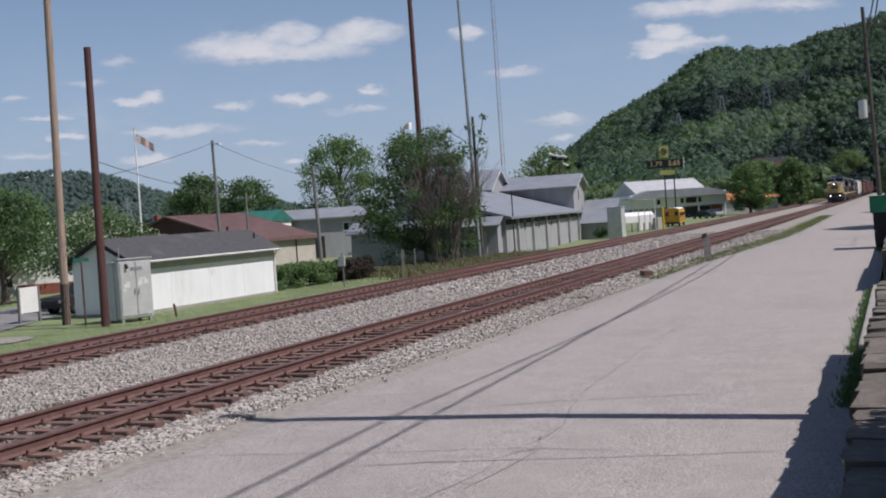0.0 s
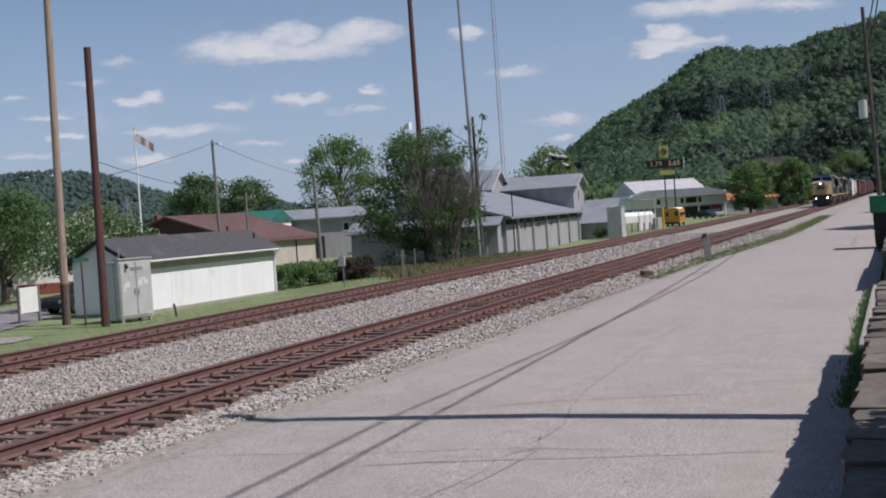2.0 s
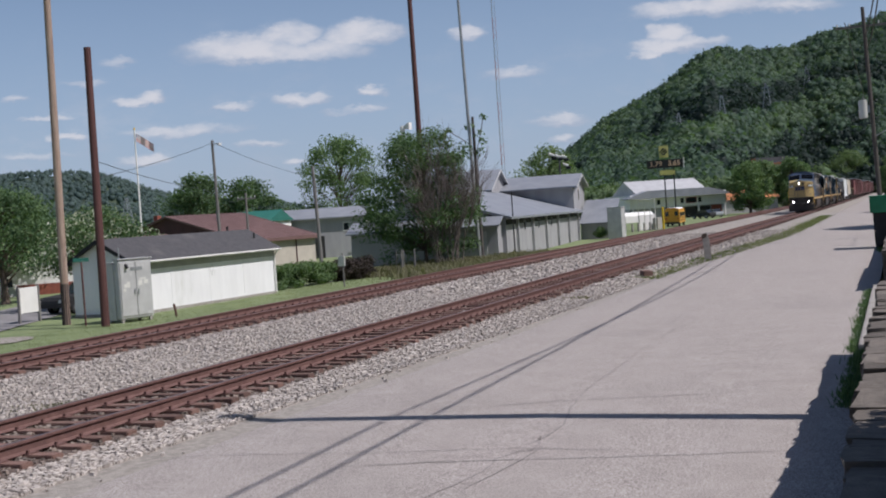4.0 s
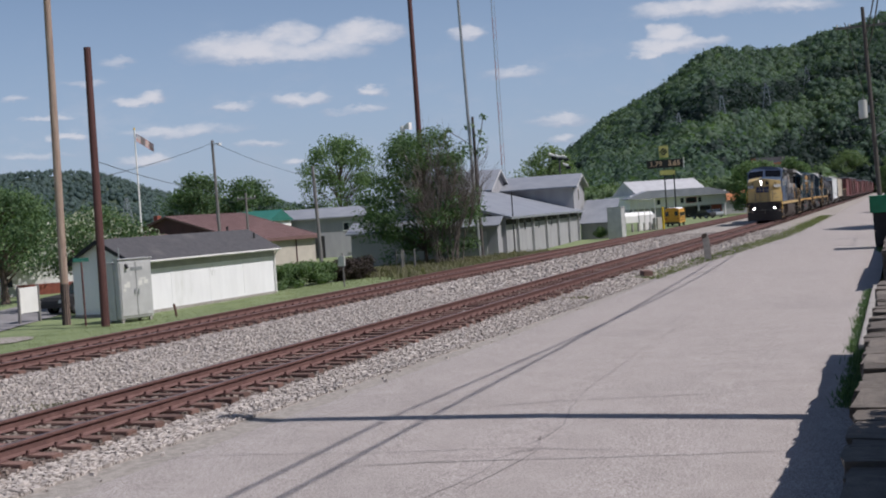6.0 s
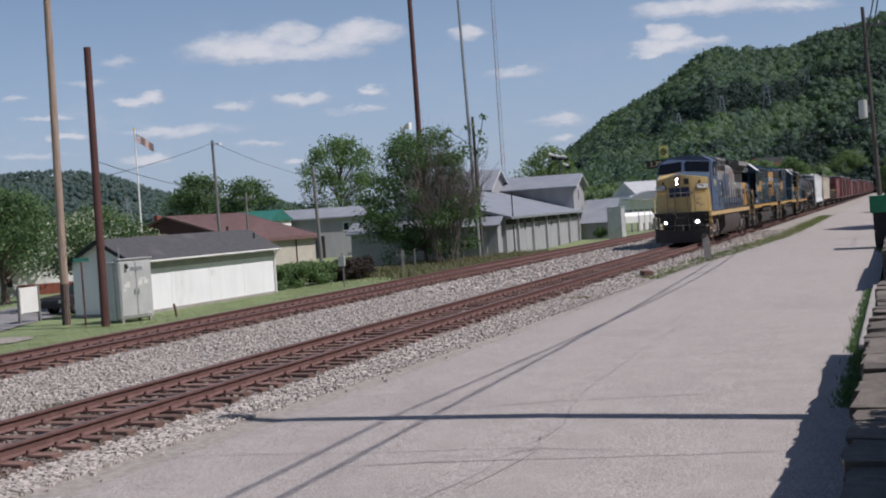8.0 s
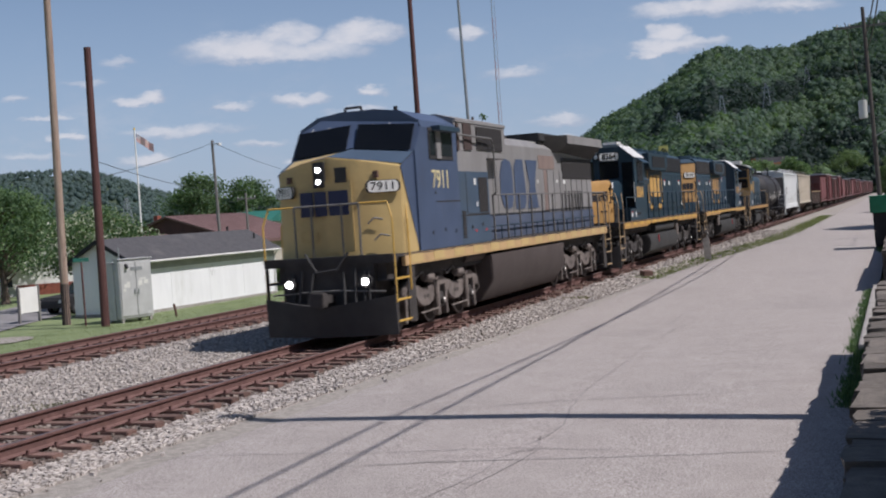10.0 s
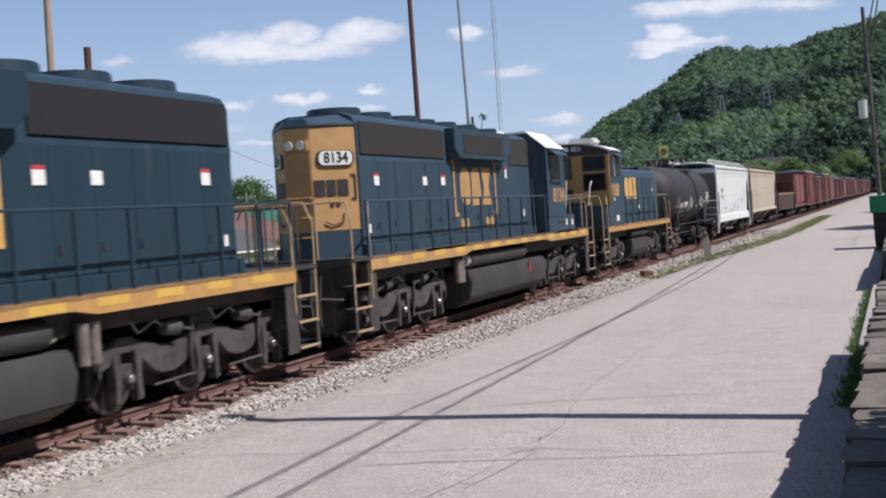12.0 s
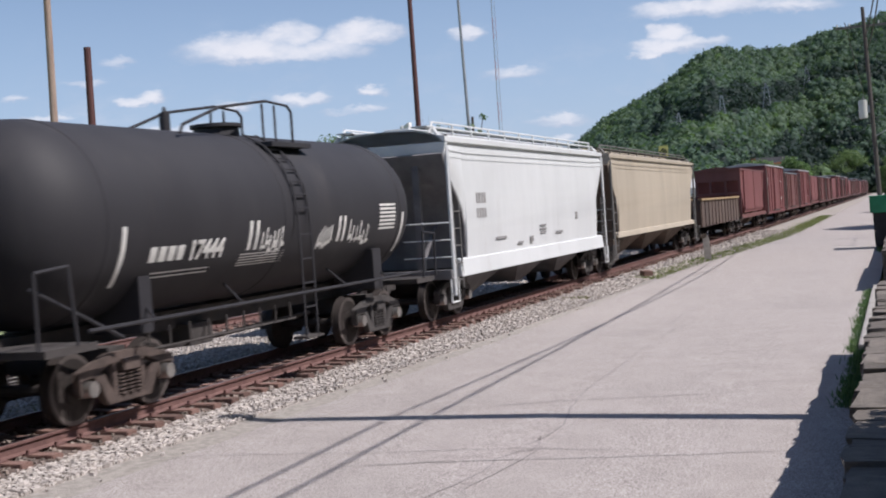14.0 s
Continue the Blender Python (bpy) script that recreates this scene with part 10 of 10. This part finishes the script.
    if words_dark:
        for s in SIDES:
            y = 2.9 if s > 0 else ln - 2.9
            for i in range(4):
                yy = y + s * (i * 0.2 - 0.1)
                part("mark", Form().box(s * 1.5, s * 1.506, yy - 0.07, yy + 0.07, 2.72, 2.98), T["grey"], t)
                part("mark", Form().box(s * 1.5, s * 1.506, yy - 0.06, yy + 0.06, 2.36, 2.6), T["grey"], t)
            for k, (dy, z, a, b) in enumerate(((8.6, 2.0, 0.7, 0.05), (8.6, 1.9, 0.7, 0.05), (8.6, 1.8, 0.6, 0.05), (10.4, 1.75, 0.8, 0.06), (6.3, 1.6, 0.5, 0.06), (12.6, 2.2, 0.3, 0.22), (4.6, 1.8, 0.9, 0.06), (7.4, 1.65, 0.3, 0.16))):
                yc = dy if s > 0 else ln - dy
                part("data_mark", Form().box(s * 1.495, s * 1.503, yc - a / 2, yc + a / 2, z - b / 2, z + b / 2), T["grey"], t)
    freight_truck(t, 1.9, T["truckdark"])
    freight_truck(t, ln - 1.9, T["truckdark"])
    coupler(t, 0.0, -1)
    coupler(t, ln, 1)
    return t


def gondola(ln):
    t = thing("gondola", "low rust-stained gondola car with patched sides", "gondola car")
    for s in SIDES:
        side = part("side", Form().box(s * 1.4, s * 1.48, 1.3, ln - 1.0, 0.95, 2.35), T["gon"], t, "rusted side with bleached patches")
        part("top_chord", Form().box(s * 1.38, s * 1.56, 1.3, ln - 1.0, 2.35, 2.46), T["railtan"], t, bevel=0.01)
        for i in range(13):
            y = 1.5 + i * (ln - 2.7) / 12
            part("side_post", Form().box(s * 1.48, s * 1.52, y - 0.06, y + 0.06, 0.95, 2.35), T["gon"], side)
    for y in (1.3, ln - 1.08):
        part("end_wall", Form().box(-1.48, 1.48, y, y + 0.08, 0.95, 2.4), T["gon"], t)
        for z in (1.3, 1.7, 2.1):
            part("end_rib", Form().box(-1.45, 1.45, y - 0.05, y + 0.13, z - 0.04, z + 0.04), T["gon"], t)
    part("floor", Form().box(-1.4, 1.4, 0.7, ln - 0.7, 0.95, 1.05), T["frame"], t)
    part("centre_sill", Form().box(-0.3, 0.3, 0.5, ln - 0.5, 0.7, 0.95), T["frame"], t)
    freight_truck(t, 2.2, T["truckdark"])
    freight_truck(t, ln - 2.2, T["truckdark"])
    coupler(t, 0.0, -1)
    coupler(t, ln, 1)
    return t


def boxcar(label, ln, h, mat, roofmat, ribs=9, frame_end=False, key=False):
    t = thing("boxcar", label, "boxcar")
    part("body", Form().box(-1.46, 1.46, 0.75, ln - 0.75, 1.05, h), mat, t, bevel=0.02)
    part("roof", Form().prism([(-1.54, h), (1.54, h), (1.52, h + 0.07), (0, h + 0.24), (-1.52, h + 0.07)], 0.65, ln - 0.65), roofmat, t, "ribbed metal car roof")
    for i in range(ribs + 3):
        y = 1.0 + i * (ln - 2.0) / (ribs + 2)
        part("roof_rib", Form().prism([(-1.52, h + 0.08), (0, h + 0.25), (1.52, h + 0.08), (1.52, h + 0.11), (0, h + 0.28), (-1.52, h + 0.11)], y - 0.04, y + 0.04), roofmat, t)
    for s in SIDES:
        for i in range(ribs):
            y = 1.0 + i * (ln - 2.0) / (ribs - 1)
            if abs(y - ln / 2) > 1.7:
                part("side_post", Form().box(s * 1.46, s * 1.53, y - 0.07, y + 0.07, 1.05, h - 0.05), mat, t)
        door = part("door", Form().box(s * 1.46, s * 1.55, ln / 2 - 1.5, ln / 2 + 1.5, 1.15, h - 0.15), mat, t, "sliding boxcar door", 0.01)
        for i in range(4):
            z = 1.6 + i * (h - 2.2) / 3
            part("door_rib", Form().box(s * 1.55, s * 1.58, ln / 2 - 1.4, ln / 2 + 1.4, z - 0.04, z + 0.04), mat, door)
        part("door_track", Form().box(s * 1.46, s * 1.6, ln / 2 - 3.2, ln / 2 + 3.2, 1.05, 1.13), T["frame"], t)
        part("side_sill", Form().box(s * 1.4, s * 1.52, 0.9, ln - 0.9, 0.85, 1.07), mat, t)
        ladder(t, s * 1.55, 1.05, 0.9, h - 0.2, 0.4, 8, T["handrail"])
        ladder(t, s * 1.55, ln - 1.05, 0.9, h - 0.2, 0.4, 8, T["handrail"])
        for k, (dy, z, a, b) in enumerate(((3.2, h - 1.1, 0.9, 0.22), (3.2, h - 1.45, 0.9, 0.2), (ln - 4.0, h - 1.2, 0.7, 0.16), (ln - 4.0, 2.0, 0.6, 0.3))):
            yc = dy if s > 0 else ln - dy
            part("mark", Form().box(s * 1.46, s * 1.466, yc - a / 2, yc + a / 2, z - b / 2, z + b / 2), M["text"], t)
    for y, d in ((0.75, -1), (ln - 0.75, 1)):
        for i in range(9):
            z = 1.35 + i * (h - 1.7) / 8
            part("end_corrugation", Form().cyl((-1.35, y, z), (1.35, y, z), 0.07, n=8), mat, t)
    part("centre_sill", Form().box(-0.3, 0.3, 0.5, ln - 0.5, 0.7, 1.05), T["frame"], t)
    freight_truck(t, 2.2, T["truckdark"], key=key)
    freight_truck(t, ln - 2.2, T["truckdark"], key=key)
    coupler(t, 0.0, -1)
    coupler(t, ln, 1)
    return t


def open_end_hopper(ln):
    """Dark red hopper with an open framed end under the roof."""
    t = thing("covered_hopper", "dark red hopper car with an open framed end", "hopper car")
    h = 4.3
    body = [(2.6, 1.3), (1.0, 3.0), (0.8, 4.2), (ln - 0.8, 4.2), (ln - 1.0, 3.0), (ln - 2.6, 1.3)]
    part("body", Form().prism(body, -1.44, 1.44, "x"), T["oxide"], t, "oxide red hopper body", 0.02)
    part("roof", Form().prism([(-1.52, h - 0.1), (1.52, h - 0.1), (1.5, h), (0, h + 0.18), (-1.5, h)], 0.5, ln - 0.5), T["oxide2"], t)
    for s in SIDES:
        part("side_sheet", Form().box(s * 1.44, s * 1.5, 2.4, ln - 2.4, 1.5, h - 0.1), T["oxide"], t, bevel=0.01)
        for i in range(3):
            y = 2.5 + i * (ln - 5.0) / 2
            part("side_post", Form().box(s * 1.5, s * 1.53, y - 0.05, y + 0.05, 1.5, h - 0.1), T["oxide"], t)
        part("side_sill", Form().box(s * 1.38, s * 1.5, 0.6, ln - 0.6, 0.95, 1.2), T["oxide2"], t)
        for y in (0.65, ln - 0.65):
            for x in (0.5, 1.42):
                part("end_post", Form().box(s * x - 0.07, s * x + 0.07, y - 0.06, y + 0.06, 1.0, h - 0.05), T["oxide2"], t)
    for y in (0.65, ln - 0.65):
        part("end_beam", Form().box(-1.5, 1.5, y - 0.06, y + 0.06, 2.6, 2.75), T["oxide2"], t)
        part("end_sheet", Form().box(-1.5, 1.5, y - 0.05, y + 0.02, 3.5, h - 0.05), T["oxide2"], t)
        part("end_floor", Form().box(-1.5, 1.5, y - 0.2, y + 0.4, 0.95, 1.05), T["frame"], t)
    for c in (ln * 0.33, ln * 0.67):
        f = Form().add([(-1.3, c - 2, 1.4), (1.3, c - 2, 1.4), (1.3, c + 2, 1.4), (-1.3, c + 2, 1.4), (-0.6, c - 0.4, 0.4), (0.6, c - 0.4, 0.4), (0.6, c + 0.4, 0.4), (-0.6, c + 0.4, 0.4)],
                       [(0, 1, 5, 4), (1, 2, 6, 5), (2, 3, 7, 6), (3, 0, 4, 7), (4, 5, 6, 7)])
        part("discharge_bay", f, T["hopdark"], t)
    part("centre_sill", Form().box(-0.3, 0.3, 0.5, ln - 0.5, 0.75, 1.0), T["frame"], t)
    freight_truck(t, 1.9, T["truckdark"], key=False)
    freight_truck(t, ln - 1.9, T["truckdark"], key=False)
    coupler(t, 0.0, -1)
    coupler(t, ln, 1)
    return t


def make_train():
    at = 0.0

    def join(t, ln, turn=0):
        nonlocal at
        MOVERS.append((t, at + (ln if turn else 0), turn))
        at += ln
    join(wide_cab_locomotive(), 21.54)
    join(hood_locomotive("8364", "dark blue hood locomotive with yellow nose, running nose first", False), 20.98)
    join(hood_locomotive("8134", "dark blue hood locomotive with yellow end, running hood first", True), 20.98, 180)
    join(switcher_locomotive(), 14.99)
    join(tank_car(), 14.1)
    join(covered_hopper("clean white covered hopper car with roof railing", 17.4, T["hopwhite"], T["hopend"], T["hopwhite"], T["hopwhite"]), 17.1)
    join(covered_hopper("dusty tan covered hopper car with grimy bays", 20.7, T["hoptan"], T["hopdark"], T["handrail"], T["hoptan"], T["hopdark"], False, 1.22), 20.7)
    join(gondola(18.6), 18.6)
    red = open_end_hopper(16.6)
    join(red, 16.6)
    tall = boxcar("tall oxide-red boxcar with a pale roof", 17.8, 4.75, T["oxide"], M["lightroof"])
    join(tall, 17.8)
    low = boxcar("brown-red boxcar with stained sides", 16.8, 4.3, T["oxide2"], M["greyroof"])
    join(low, 16.8)
    row = (tall, red, low, low, red, tall, low, tall, red, low, low, tall, low, red, low, tall, low, tall, low)
    size = {tall.name: 17.8, red.name: 16.6, low.name: 16.8}
    for c in row:
        join(copy_thing(c, Matrix()), size[c.name])


make_train()


def motions():
    """The train rolls towards the camera at a steady speed; its wheels turn with it."""
    for t, behind, turn in MOVERS:
        walk(t, [(s, pose(NEAR_X, HEAD + behind - SPEED * s, 0, 0, 0, turn)) for s in (0.0, 3.5, 7.0, 10.5, 14.0)])
    sway = ((0.0, 4), (0.8, 18), (1.5, -6), (2.4, 9), (3.4, 0), (5.3, 12), (6.4, -4), (7.4, 16), (8.4, 2), (10.0, 12), (11.6, -2), (12.8, 10), (14.0, 4))
    walk(FLAG, [(s, pose(-62.3, 90.7, LOW + 12.6, 0, 0, a + 32)) for s, a in sway])
    for w, y, r in WHEELS:
        back = w.parent.name == BACKWARD
        step = math.degrees(SPEED / FPS / r) * (-1 if back else 1)
        walk(w, [(i / FPS, pose(0, y, r, (i * step) % 360)) for i in range(14 * FPS + 1)])


BACKWARD = MOVERS[2][0].name
motions()
